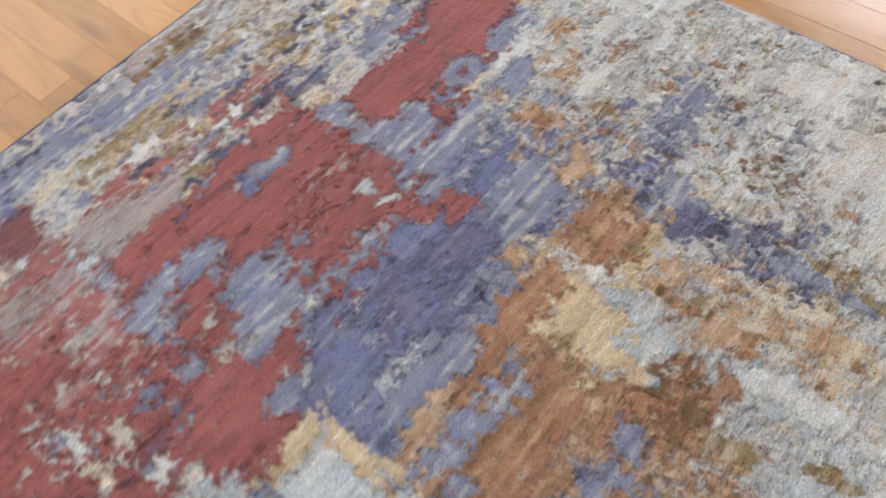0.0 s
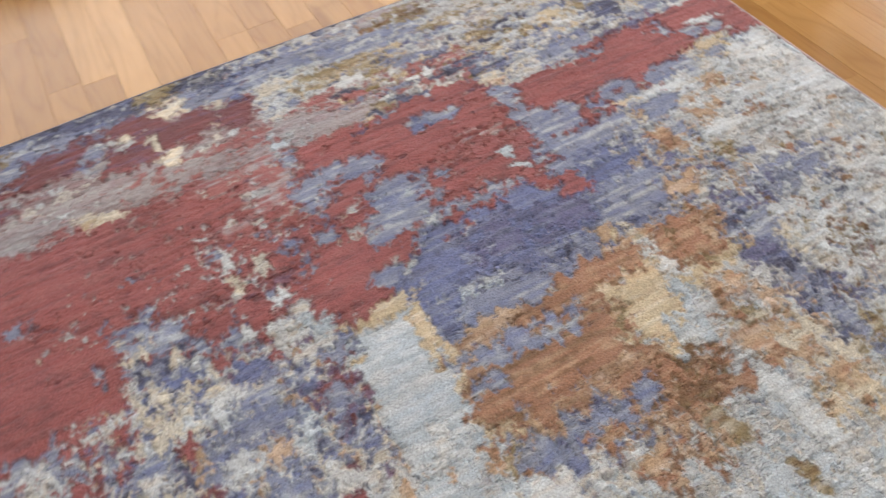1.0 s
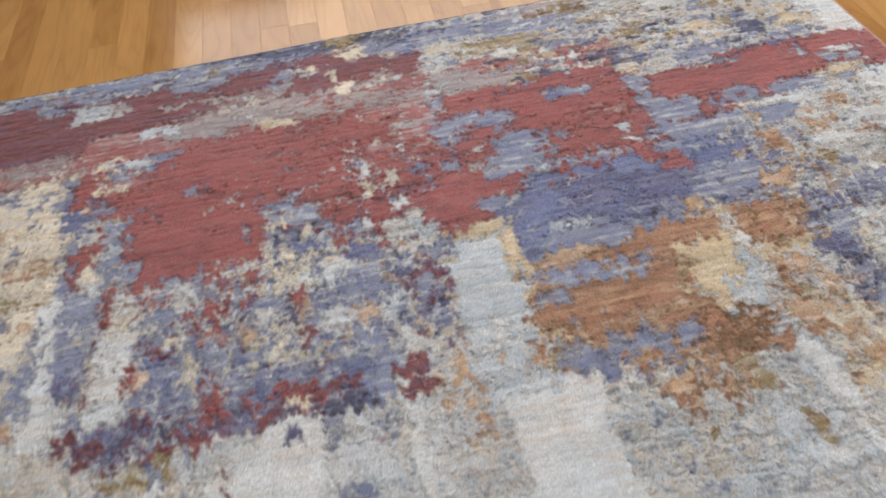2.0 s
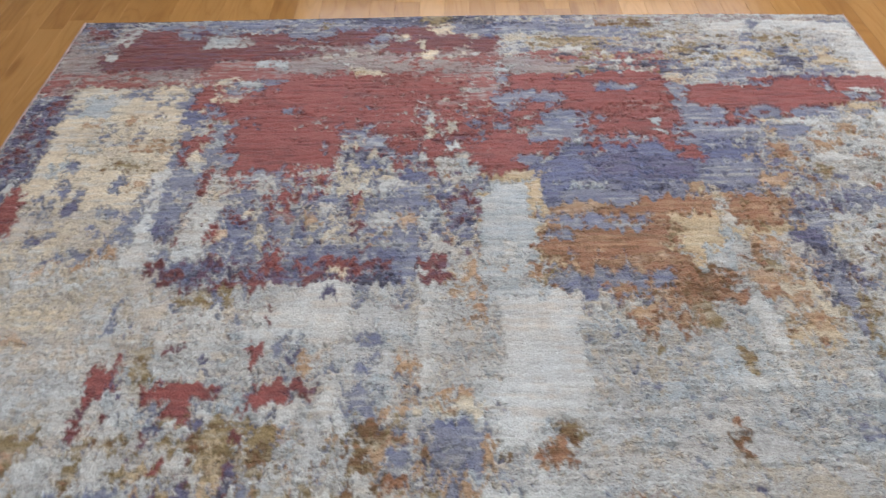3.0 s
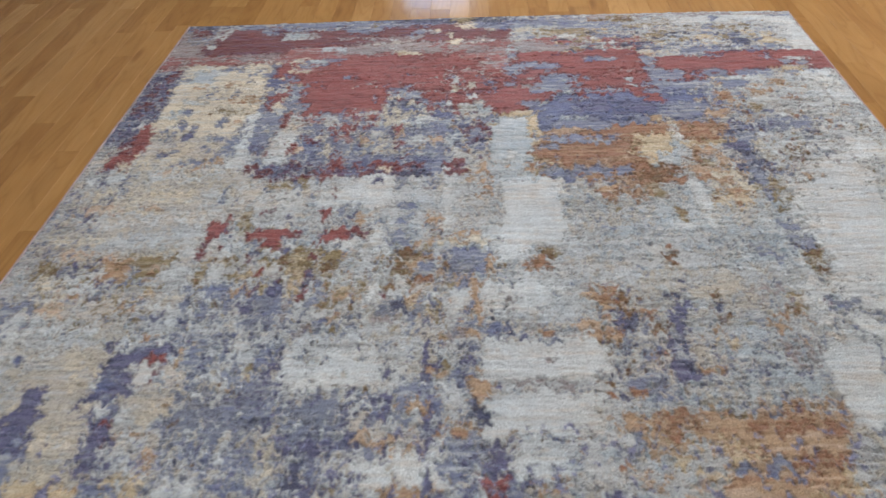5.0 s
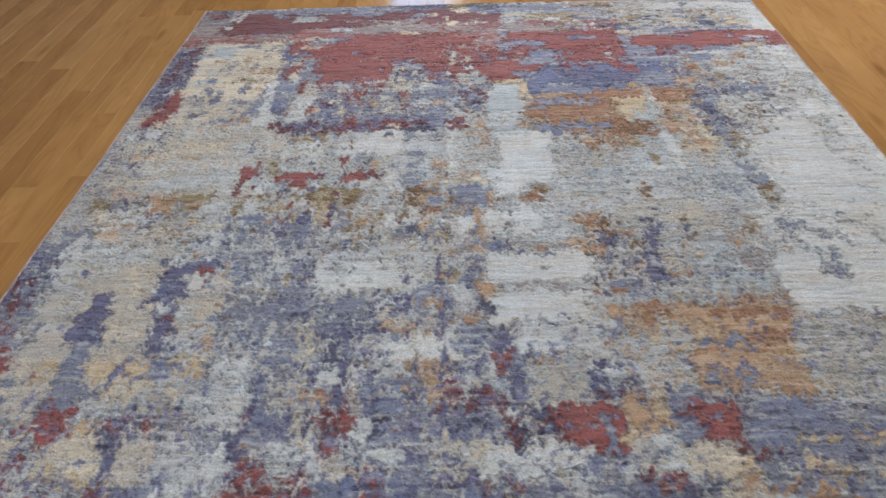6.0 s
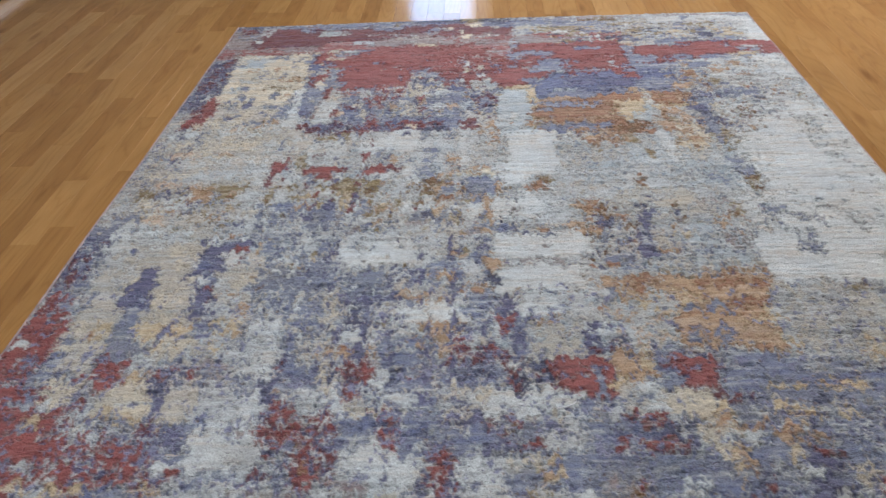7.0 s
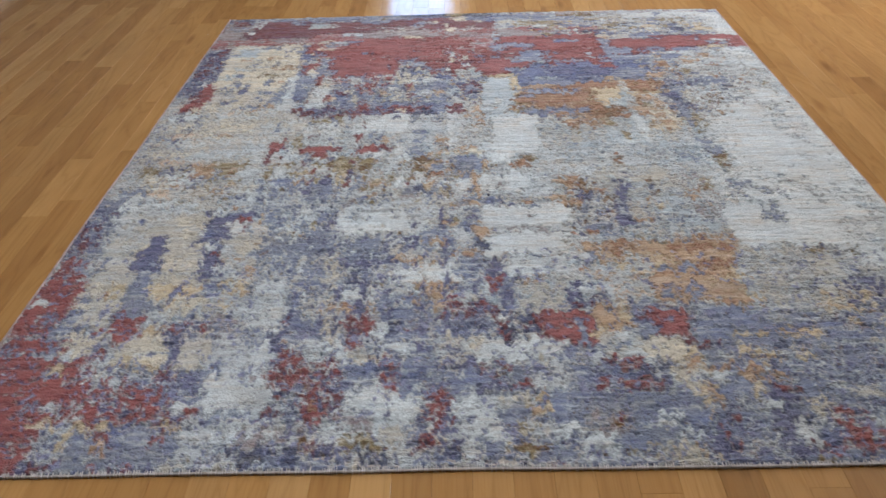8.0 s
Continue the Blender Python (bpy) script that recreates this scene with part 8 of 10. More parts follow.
blot("olive", -37.1, 161.4, 2.8, 2.8, fill=0.7)
blot("umber", -19.2, 155.7, 5.4, 5.2, fill=0.85)
blot("umber", -20.7, 161.4, 3.3, 6.3, fill=0.85)
blot("olive", -17.5, 157.5, 2.2, 1.5, fill=0.6)
blot("tan", -17.1, 161.4, 3.3, 3.5, fill=0.8)
blot("brown", -14.0, 159.2, 4.4, 2.1, fill=0.6)
blot("tan", -15.4, 152.2, 5.1, 3.0, fill=0.6)
blot("slate", -13.1, 164.1, 4.3, 3.4, fill=0.85)
blot("slate", -22.7, 148.5, 2.9, 6.3, fill=0.75)
blot("umber", -22.4, 167.6, 3.2, 3.3, fill=0.7)
blot("brown", -14.1, 168.4, 3.7, 2.6, fill=0.85)
blot("olive", -16.6, 167.1, 2.1, 2.6, fill=0.7)
blot("olive", -34.1, 170.4, 4.2, 3.2, fill=0.85)
blot("gold", -33.8, 170.4, 2.6, 1.9, fill=0.4)
blot("gold", -46.4, 170.7, 2.6, 4.5, fill=0.8)
blot("olive", -53.3, 168.9, 2.7, 2.0, fill=0.8)
blot("red", -43.5, 170.9, 2.1, 2.6, fill=0.7)
blot("maroon", -43.3, 172.8, 2.6, 1.3, fill=0.6)
blot("red", -56.0, 164.2, 2.0, 2.1, fill=0.8)
blot("maroon", -59.3, 156.5, 2.3, 2.2, fill=0.8)
blot("red", -54.7, 152.2, 3.5, 3.1, fill=0.7)
blot("maroon", -48.2, 147.0, 1.8, 2.4, fill=0.6)
blot("maroon", -42.8, 158.1, 1.7, 1.7, fill=0.7)
blot("plum", -43.2, 164.0, 1.6, 3.4, fill=0.6)
blot("tan", -59.7, 170.6, 4.8, 2.6, fill=0.7)
blot("plum", -50.5, 167.2, 1.6, 1.3, fill=0.8)
blot("violet", -51.1, 172.0, 3.1, 3.2, fill=0.7)
blot("slate", -41.1, 169.6, 5.3, 5.2, fill=0.6)
blot("slate", -55.1, 172.7, 5.2, 1.9, fill=0.6)
blot("slate", -65.8, 171.4, 3.7, 5.1, fill=0.7)
blot("slate", -59.9, 174.1, 5.2, 3.1, fill=0.6)
blot("slate", -49.3, 176.6, 3.1, 6.0, fill=0.85)
blot("steel", -53.1, 175.8, 3.1, 3.1, fill=0.7)
blot("violet", -56.7, 177.7, 3.1, 3.0, fill=0.7)
blot("slate", -40.9, 176.5, 4.6, 2.4, fill=0.7)
blot("violet", -41.8, 179.2, 1.5, 2.9, fill=0.7)
blot("white", -38.7, 178.5, 4.0, 4.1, fill=0.6)
blot("white", -28.1, 178.6, 4.0, 3.5, fill=0.8)
blot("steel", -22.5, 177.0, 3.6, 4.2, fill=0.9)
blot("navy", -19.8, 176.0, 3.1, 3.6, fill=0.7)
blot("gold", -16.4, 174.5, 3.1, 3.1, fill=0.8)
blot("tan", -15.6, 174.4, 2.6, 1.8, fill=0.6)
blot("gold", -15.3, 177.8, 2.5, 2.4, fill=0.6)
blot("white", -20.1, 166.9, 2.7, 3.3, fill=0.8)
blot("white", -26.2, 170.6, 3.1, 5.1, fill=0.8)
blot("white", -35.6, 165.2, 3.2, 3.4, fill=0.6)
blot("white", -42.1, 168.6, 1.6, 2.0, fill=0.6)
blot("silver", -63.9, 177.5, 3.1, 4.8, fill=0.5)
blot("white", -58.4, 180.4, 2.0, 3.5, fill=0.6)
blot("slate", -54.2, 180.9, 8.0, 2.3, fill=0.5)
blot("olive", -36.8, 175.5, 3.1, 3.1, fill=0.5)
blot("olive", -28.9, 170.0, 2.1, 3.9, fill=0.5)
# bleached west field
blot("white", -97.2, 115.5, 40.8, 8.5, fill=0.55)
blot("cream", -99.5, 108.3, 22.5, 8.9, fill=0.5)
blot("cream", -98.9, 126.4, 31.7, 7.9, fill=0.5)
blot("peach", -100.3, 133.1, 23.6, 4.0, fill=0.45)
blot("white", -97.5, 139.0, 33.2, 7.2, fill=0.6)
blot("beige", -97.3, 145.4, 31.0, 5.7, fill=0.5)
blot("white", -87.7, 151.0, 23.4, 5.4, fill=0.6)
blot("peach", -103.2, 155.3, 16.2, 5.3, fill=0.4)
blot("cream", -107.0, 147.7, 15.4, 5.6, fill=0.6)
blot("white", -100.5, 166.8, 11.6, 7.7, fill=0.6)
blot("beige", -95.2, 176.9, 13.6, 8.8, fill=0.6)
blot("white", -90.0, 183.7, 8.4, 5.0, fill=0.5)
flecks("slate violet", -112.0, 90.9, 13.6, -93.6, 0.06, size=1.4, long=1.6)
flecks("tan", -110.8, 99.0, 16.6, -117.4, 0.06, size=1.6, long=1.6)
# speckled columns, east of the middle
blot("silver", 48.2, 161.2, 54.8, 18.3, fill=0.4)
blot("khaki", 49.4, 169.0, 21.2, 10.7, fill=0.5)
flecks("silver sky khaki", -9.3, 147.5, -122.2, -76.8, 0.14, size=1.3, long=1.6)
flecks("ash slate", -9.3, 147.5, -122.2, -76.8, 0.07, size=1, long=1.4)
blot("brown", 13.0, 162.8, 4.4, 5.0, fill=0.5)
blot("umber", 15.8, 156.9, 4.0, 4.8, fill=0.6)
blot("umber", 46.6, 160.6, 3.4, 8.0, fill=0.3)
blot("slate", 80.7, 155.1, 4.1, 4.8, fill=0.9)
blot("umber", 81.8, 162.3, 5.4, 8.6, fill=0.4)
blot("tan", 26.8, 174.2, 6.6, 4.1, fill=0.8)
blot("umber", 32.9, 176.0, 2.2, 6.1, fill=0.7)
blot("ash", 27.8, 171.2, 5.3, 3.2, fill=0.6)
blot("violet", 31.5, 183.8, 2.3, 7.6, fill=0.8)
blot("slate", 31.1, 189.4, 2.1, 7.3, fill=0.7)
blot("umber", 34.2, 180.7, 2.8, 3.3, fill=0.8)
blot("brown", 37.9, 180.6, 4.5, 2.9, fill=0.6)
blot("umber", 38.8, 185.3, 2.7, 1.9, fill=0.8)
blot("white", 37.6, 187.8, 6.2, 2.2, fill=0.85)
blot("white", 39.5, 176.6, 3.9, 5.1, fill=0.7)
blot("navy", 44.0, 174.7, 3.3, 3.1, fill=0.6)
blot("white", 46.7, 175.9, 2.6, 2.6, fill=0.9)
blot("violet", 46.3, 178.7, 2.8, 3.0, fill=0.85)
blot("violet", 44.3, 184.0, 2.1, 7.6, fill=0.8)
blot("slate", 42.9, 192.2, 2.4, 8.8, fill=0.75)
blot("navy", 43.7, 190.7, 2.2, 2.1, fill=0.5)
blot("violet", 43.7, 199.3, 2.7, 5.3, fill=0.95)
blot("navy", 44.0, 199.1, 1.6, 3.3, fill=0.5)
blot("gold", 47.9, 198.3, 4.1, 1.7, fill=0.85)
blot("tan", 47.8, 199.0, 2.9, 1.3, fill=0.6)
blot("slate", 36.4, 193.5, 3.0, 4.4, fill=0.5)
blot("brown", 37.8, 194.3, 3.6, 2.4, fill=0.7)
blot("navy", 35.1, 194.2, 1.8, 2.4, fill=0.5)
blot("navy", 54.4, 176.1, 2.1, 2.6, fill=0.8)
blot("umber", 54.2, 172.3, 1.7, 2.1, fill=0.8)
blot("ash", 53.8, 180.9, 2.9, 2.9, fill=0.7)
blot("gold", 53.4, 190.0, 5.4, 2.3, fill=0.6)
blot("tan", 52.2, 187.2, 3.1, 2.2, fill=0.6)
blot("khaki", 47.6, 191.4, 4.2, 3.5, fill=0.7)
blot("tan", 14.8, 185.9, 2.5, 4.7, fill=0.8)
blot("violet", 9.9, 187.2, 1.6, 3.7, fill=0.8)
blot("slate", 15.2, 188.6, 5.0, 2.6, fill=0.7)
blot("violet", 15.6, 188.2, 1.9, 1.8, fill=0.6)
blot("tan", 24.3, 185.3, 8.8, 5.1, fill=0.6)
blot("tan", 26.8, 187.5, 6.8, 3.7, fill=0.7)
blot("umber", 26.9, 184.7, 3.8, 1.9, fill=0.6)
blot("umber", 27.6, 191.6, 1.8, 4.5, fill=0.5)
blot("slate", 35.1, 184.3, 2.5, 2.8, fill=0.6)
blot("tan", 66.2, 187.2, 1.8, 3.7, fill=0.6)
blot("umber", 69.9, 181.0, 4.4, 2.5, fill=0.6)
blot("olive", 72.3, 177.3, 3.2, 7.0, fill=0.6)
blot("ash", 66.6, 176.2, 8.9, 7.1, fill=0.4)
blot("ash", 68.6, 194.3, 5.9, 8.6, fill=0.5)
blot("slate", 70.1, 158.4, 6.8, 7.0, fill=0.5)
blot("white", 13.6, 195.3, 15.7, 8.6, fill=0.9)
blot("white", 14.4, 171.4, 13.4, 12.7, fill=0.7)
blot("ash", 15.1, 194.5, 1.8, 3.5, fill=0.8)
blot("ash", 13.7, 202.8, 11.7, 3.2, fill=0.5)
blot("white", 13.9, 208.3, 17.1, 4.6, fill=0.8)
blot("slate", 32.1, 203.8, 4.6, 4.8, fill=0.7)
blot("slate", 36.4, 207.0, 5.1, 4.6, fill=0.7)
blot("steel", 36.8, 203.1, 2.3, 3.2, fill=0.6)
blot("brown", 32.4, 205.8, 3.4, 2.3, fill=0.5)
blot("umber", 25.6, 203.0, 2.9, 3.2, fill=0.5)
blot("brown", 26.7, 205.5, 2.3, 1.9, fill=0.5)
blot("khaki", 47.4, 207.1, 6.7, 4.6, fill=0.6)
# far strip, close to the corner
blot("umber", 55.6, 1.7, 15.3, 4.0, fill=0.7)
blot("olive", 53.6, 1.4, 10.5, 3.4, fill=0.7)
blot("umber", 46.9, 2.4, 9.1, 2.7, fill=0.8)
blot("slate", 38.0, 7.5, 13.0, 3.8, fill=0.8)
blot("steel", 31.0, 4.8, 6.3, 4.4, fill=0.7)
blot("slate", 50.2, 7.3, 13.7, 3.9, fill=0.7)
blot("white", 40.3, -2.0, 6.7, 2.2, fill=0.85)
blot("white", 60.9, 0.9, 3.6, 2.8, fill=0.9)
blot("silver", 41.4, 7.5, 9.9, 1.5, fill=0.7)
blot("slate", 61.5, 13.3, 16.5, 2.9, fill=0.7)
blot("violet", 54.1, 13.2, 12.6, 1.7, fill=0.6)
blot("ash", 58.9, 16.3, 13.9, 2.0, fill=0.6)
blot("olive", 60.2, 11.4, 4.7, 2.3, fill=0.8)
blot("gold", 44.7, 12.3, 9.9, 1.4, fill=0.7)
blot("gold", 46.2, 15.7, 6.6, 1.4, fill=0.5)
blot("slate", 45.5, 18.6, 5.4, 3.1, fill=0.9)
blot("olive", 32.7, 14.3, 10.4, 2.8, fill=0.9)
blot("gold", 32.4, 14.6, 9.3, 2.0, fill=0.5)
blot("olive", 41.3, 14.7, 5.4, 2.5, fill=0.8)
blot("gold", 43.9, 18.5, 6.5, 1.9, fill=0.6)
blot("olive", 41.0, 20.3, 3.6, 1.9, fill=0.8)
blot("white", 53.9, 19.4, 11.3, 1.8, ragged=0.6)
blot("white", 34.2, 18.8, 8.3, 2.1, ragged=0.6)
blot("white", 49.6, 19.3, 2.9, 1.3, ragged=0.6)
blot("ash", 37.5, 18.2, 1.9, 1.9, fill=0.9)
blot("sky", 61.6, 16.2, 7.0, 3.4, fill=0.9)
blot("white", 64.7, 12.4, 3.6, 2.1, fill=0.8)
blot("olive", 65.0, 21.3, 4.7, 4.2, fill=0.9)
blot("gold", 63.8, 20.9, 4.7, 2.8, fill=0.5)
blot("silver", 69.8, 24.4, 8.3, 3.6, fill=0.85)
blot("white", 68.3, 24.3, 5.9, 1.9, fill=0.6)
blot("tan", 70.9, 27.3, 1.9, 1.6, fill=0.7)
blot("olive", 71.2, 18.0, 3.6, 2.3, fill=0.6)
blot("slate", 74.4, 22.9, 7.3, 2.8, fill=0.6)
blot("white", 76.5, 23.2, 3.2, 2.0, fill=0.7)
blot("ash", 70.9, 13.3, 9.8, 2.4, fill=0.6)
blot("khaki", 67.9, 13.1, 7.3, 2.1, fill=0.6)
blot("slate", 64.0, 30.3, 12.6, 4.5, fill=0.85)
blot("violet", 61.2, 30.1, 6.8, 1.3, fill=0.5)
blot("white", 61.9, 23.8, 5.8, 1.0, fill=0.9)
blot("silver", 64.1, 35.6, 10.2, 1.0, fill=0.9)
blot("ash", 62.1, 21.0, 5.8, 1.7, fill=0.5)
blot("peach", 61.1, 37.8, 4.5, 2.0, fill=0.8)
blot("slate", 60.7, 42.7, 5.5, 2.2, fill=0.8)
blot("maroon", 59.3, 27.3, 6.8, 3.2, fill=0.5)
blot("rose", 58.4, 29.8, 6.7, 2.7, fill=0.6)
# pale corner
blot("white", 104.3, 117.3, 12.6, 14.7, fill=0.95)
blot("white", 108.9, 109.1, 15.5, 11.0, fill=0.85)
blot("white", 112.5, 103.0, 9.8, 5.7, fill=0.8)
blot("white", 94.7, 119.4, 9.7, 6.7, fill=0.8)
blot("white", 105.3, 101.7, 7.1, 5.7, fill=0.8)
blot("silver", 111.0, 98.5, 7.4, 3.9, fill=0.7)
blot("silver", 115.5, 90.5, 7.7, 4.1, fill=0.7)
blot("sky", 114.7, 94.3, 3.8, 3.0, fill=0.5)
blot("silver", 111.2, 116.8, 7.1, 3.5, fill=0.6)
blot("silver", 106.2, 107.5, 3.1, 4.6, fill=0.6)
blot("white", 109.6, 80.2, 15.2, 4.3, fill=0.6)
blot("white", 102.2, 70.4, 10.0, 4.5, fill=0.7)
blot("white", 106.5, 84.5, 8.7, 4.2, fill=0.8)
blot("silver", 96.4, 79.3, 10.8, 4.3, fill=0.6)
blot("white", 95.3, 77.7, 8.4, 2.6, fill=0.7)
blot("white", 96.4, 72.0, 7.3, 2.2, fill=0.8)
blot("white", 89.0, 59.6, 7.2, 2.4, fill=0.8)
blot("white", 89.2, 77.1, 5.8, 1.9, fill=0.6)
blot("white", 96.3, 97.5, 6.9, 2.9, fill=0.6)
blot("white", 93.2, 103.5, 8.9, 2.8, fill=0.7)
blot("white", 87.0, 100.9, 6.5, 2.4, fill=0.6)
blot("white", 89.2, 111.8, 5.4, 4.3, fill=0.7)
blot("white", 86.2, 107.6, 6.4, 1.8, fill=0.6)
flecks("white silver", 95.8, 96.7, 29.9, 17.3, 0.12, size=2.6, long=1.2)
flecks("ash", 99.3, 108.2, 18.2, 18.1, 0.1, size=2.4, long=1.5)
blot("slate", 91.8, 92.1, 8.0, 5.9, fill=0.8)
blot("slate", 99.8, 92.6, 10.6, 2.6, fill=0.7)
blot("steel", 90.5, 95.6, 6.7, 2.5, fill=0.6)
blot("violet", 92.1, 93.6, 5.7, 2.9, fill=0.4)
blot("slate", 84.3, 92.0, 8.8, 1.9, fill=0.5)
blot("navy", 98.6, 101.9, 4.6, 1.3, fill=0.5)
blot("umber", 101.1, 100.0, 4.7, 1.3, fill=0.6)
blot("steel", 97.8, 106.0, 3.4, 1.5, fill=0.5)
blot("steel", 101.3, 111.1, 3.4, 1.4, fill=0.8)
blot("ash", 97.2, 111.3, 4.5, 1.2, fill=0.7)
blot("umber", 93.2, 110.6, 5.5, 1.4, fill=0.7)
blot("brown", 91.9, 106.8, 3.3, 1.3, fill=0.7)
blot("red", 92.3, 114.5, 1.5, 0.7, fill=0.8)
blot("ash", 94.7, 117.5, 6.5, 0.8, fill=0.5)
blot("ash", 91.0, 120.8, 4.2, 0.8, fill=0.7)
blot("tan", 99.1, 63.1, 2.5, 3.0, fill=0.8)
blot("tan", 115.4, 82.4, 3.9, 1.5, fill=0.6)
blot("tan", 109.9, 87.0, 1.8, 1.3, fill=0.8)
blot("tan", 99.8, 75.8, 2.9, 1.5, fill=0.6)
blot("tan", 91.3, 70.7, 2.9, 1.6, fill=0.7)
blot("tan", 80.2, 70.9, 3.4, 2.6, fill=0.8)
blot("tan", 86.1, 72.6, 3.0, 1.5, fill=0.6)
blot("tan", 81.7, 76.5, 3.4, 1.5, fill=0.7)
blot("tan", 82.9, 80.4, 2.2, 1.5, fill=0.7)
blot("brown", 83.8, 85.0, 2.9, 1.6, fill=0.7)
blot("tan", 83.8, 91.2, 3.3, 1.2, fill=0.6)
blot("tan", 74.9, 83.8, 5.4, 2.4, fill=0.9)
blot("tan", 75.7, 79.8, 3.3, 1.2, fill=0.5)
blot("tan", 70.6, 74.7, 2.8, 1.3, fill=0.6)
blot("gold", 76.0, 77.1, 4.4, 1.0, fill=0.5)
blot("slate", 84.5, 71.4, 3.5, 2.6, fill=0.8)
blot("slate", 85.4, 75.0, 3.4, 2.6, fill=0.5)
blot("violet", 77.9, 77.6, 2.9, 1.7, fill=0.6)
blot("violet", 79.9, 82.6, 5.5, 1.0, fill=0.5)
blot("slate", 91.5, 83.8, 4.6, 2.1, fill=0.5)
blot("slate", 110.7, 81.9, 3.8, 1.5, fill=0.6)
blot("slate", 112.0, 91.4, 5.0, 1.4, fill=0.5)
blot("umber", 103.8, 78.0, 6.2, 1.1, fill=0.5)
blot("ash", 102.0, 82.7, 8.5, 1.1, fill=0.4)
# near strip, pale blocks and dark columns
blot("silver", -69.5, 237.9, 35.1, 9.2, fill=0.5)
blot("sand", -79.5, 236.4, 10.4, 7.0, fill=0.7)
blot("khaki", -71.7, 258.0, 7.4, 7.8, fill=0.95, ragged=0.7)
blot("beige", -73.9, 251.4, 5.6, 7.2, fill=0.8)
blot("cream", -82.4, 256.7, 8.5, 7.9, fill=0.9, ragged=0.8)
blot("sand", -83.9, 251.7, 7.7, 6.2, fill=0.8)
blot("gold", -82.8, 260.1, 8.1, 2.9, fill=0.7)
blot("violet", -78.5, 250.2, 4.5, 7.3, fill=0.8)
blot("violet", -76.6, 256.9, 2.3, 7.9, fill=0.85)
blot("navy", -80.3, 249.7, 3.5, 4.2, fill=0.5)
blot("red", -79.1, 245.4, 4.3, 3.0, fill=0.9)
blot("maroon", -71.0, 246.7, 1.7, 6.4, fill=0.7)
blot("ash", -67.0, 246.8, 7.8, 8.6, fill=0.6)
blot("slate", -66.5, 249.0, 6.3, 8.4, fill=0.5)
blot("white", -59.7, 244.9, 6.4, 4.3, fill=0.7)
blot("white", -54.9, 242.3, 4.3, 12.2, fill=0.85)
blot("white", -56.1, 258.3, 7.4, 9.7, fill=0.85)
blot("silver", -62.3, 256.2, 8.1, 9.9, fill=0.7)
blot("silver", -64.1, 260.1, 5.3, 5.7, fill=0.6)
blot("violet", -51.7, 252.5, 3.1, 8.1, fill=0.9)
blot("tan", -50.6, 252.0, 2.1, 3.1, fill=0.6)
blot("slate", -47.2, 247.9, 6.3, 9.5, fill=0.8)
blot("violet", -46.6, 249.0, 4.1, 5.2, fill=0.6)
blot("slate", -58.1, 250.6, 8.3, 4.8, fill=0.6)
blot("navy", -53.4, 253.4, 2.7, 6.1, fill=0.4)
blot("slate", -66.7, 262.8, 4.0, 3.7, fill=0.6)
blot("white", -58.0, 267.6, 12.2, 7.1, fill=0.9)
blot("white", -59.5, 273.6, 12.5, 5.1, fill=0.9)
blot("white", -67.2, 275.2, 8.7, 3.3, fill=0.7)
blot("silver", -53.3, 273.3, 5.0, 7.6, fill=0.7)
blot("slate", -59.9, 277.0, 6.2, 1.6, fill=0.9)
blot("slate", -66.0, 277.4, 4.9, 1.6, fill=0.7)
blot("ash", -55.6, 264.0, 5.9, 1.8, fill=0.7)
blot("violet", -72.1, 266.9, 9.1, 8.1, fill=0.5)
blot("maroon", -76.8, 264.5, 4.0, 3.7, fill=0.5)
blot("red", -77.2, 274.2, 6.9, 8.4, fill=0.8)
blot("red", -82.4, 268.5, 3.2, 4.5, fill=0.8)
blot("maroon", -73.4, 278.4, 3.1, 3.2, fill=0.8)
blot("red", -67.3, 277.3, 2.5, 2.5, fill=0.7)
blot("violet", -70.6, 278.4, 3.7, 3.2, fill=0.5)
blot("gold", -71.3, 280.3, 3.7, 2.1, fill=0.8)
blot("slate", -73.8, 283.9, 9.6, 7.7, fill=0.6)
blot("red", -72.5, 284.6, 2.6, 3.4, fill=0.95)
blot("white", -65.2, 284.6, 4.8, 2.7, fill=0.9)
blot("white", -56.9, 281.8, 8.4, 6.3, fill=0.8)
blot("silver", -63.1, 285.6, 10.7, 10.6, fill=0.6)
blot("ash", -52.7, 284.6, 5.9, 5.3, fill=0.7)
blot("olive", -51.2, 286.1, 3.5, 2.2, fill=0.4)
blot("ink", -50.2, 289.4, 5.2, 2.9, fill=0.8)
blot("navy", -47.6, 289.4, 13.8, 4.3, fill=0.6)
blot("ash", -45.4, 285.8, 8.2, 4.5, fill=0.6)
blot("red", -50.0, 257.0, 4.0, 2.9, fill=0.8)
blot("maroon", -48.9, 265.1, 4.5, 7.3, fill=0.55)
blot("red", -45.0, 261.0, 4.6, 4.7, fill=0.5)
blot("red", -41.1, 265.7, 5.8, 8.2, fill=0.6)
blot("maroon", -37.1, 263.9, 5.2, 6.4, fill=0.5)
blot("rose", -45.9, 265.6, 5.1, 4.5, fill=0.4)
blot("red", -40.1, 276.4, 5.5, 8.2, fill=0.8)
blot("maroon", -41.4, 278.1, 2.4, 4.8, fill=0.6)
blot("maroon", -44.8, 273.9, 3.1, 6.7, fill=0.4)
blot("maroon", -35.7, 275.3, 3.7, 7.5, fill=0.5)
blot("brown", -39.7, 274.8, 3.1, 3.3, fill=0.4)
blot("slate", -44.5, 273.9, 2.5, 10.1, fill=0.5)
blot("umber", -39.0, 285.9, 4.7, 4.5, fill=0.5)
blot("maroon", -38.8, 286.6, 4.6, 3.0, fill=0.5)
blot("violet", -36.0, 285.9, 3.5, 10.5, fill=0.4)
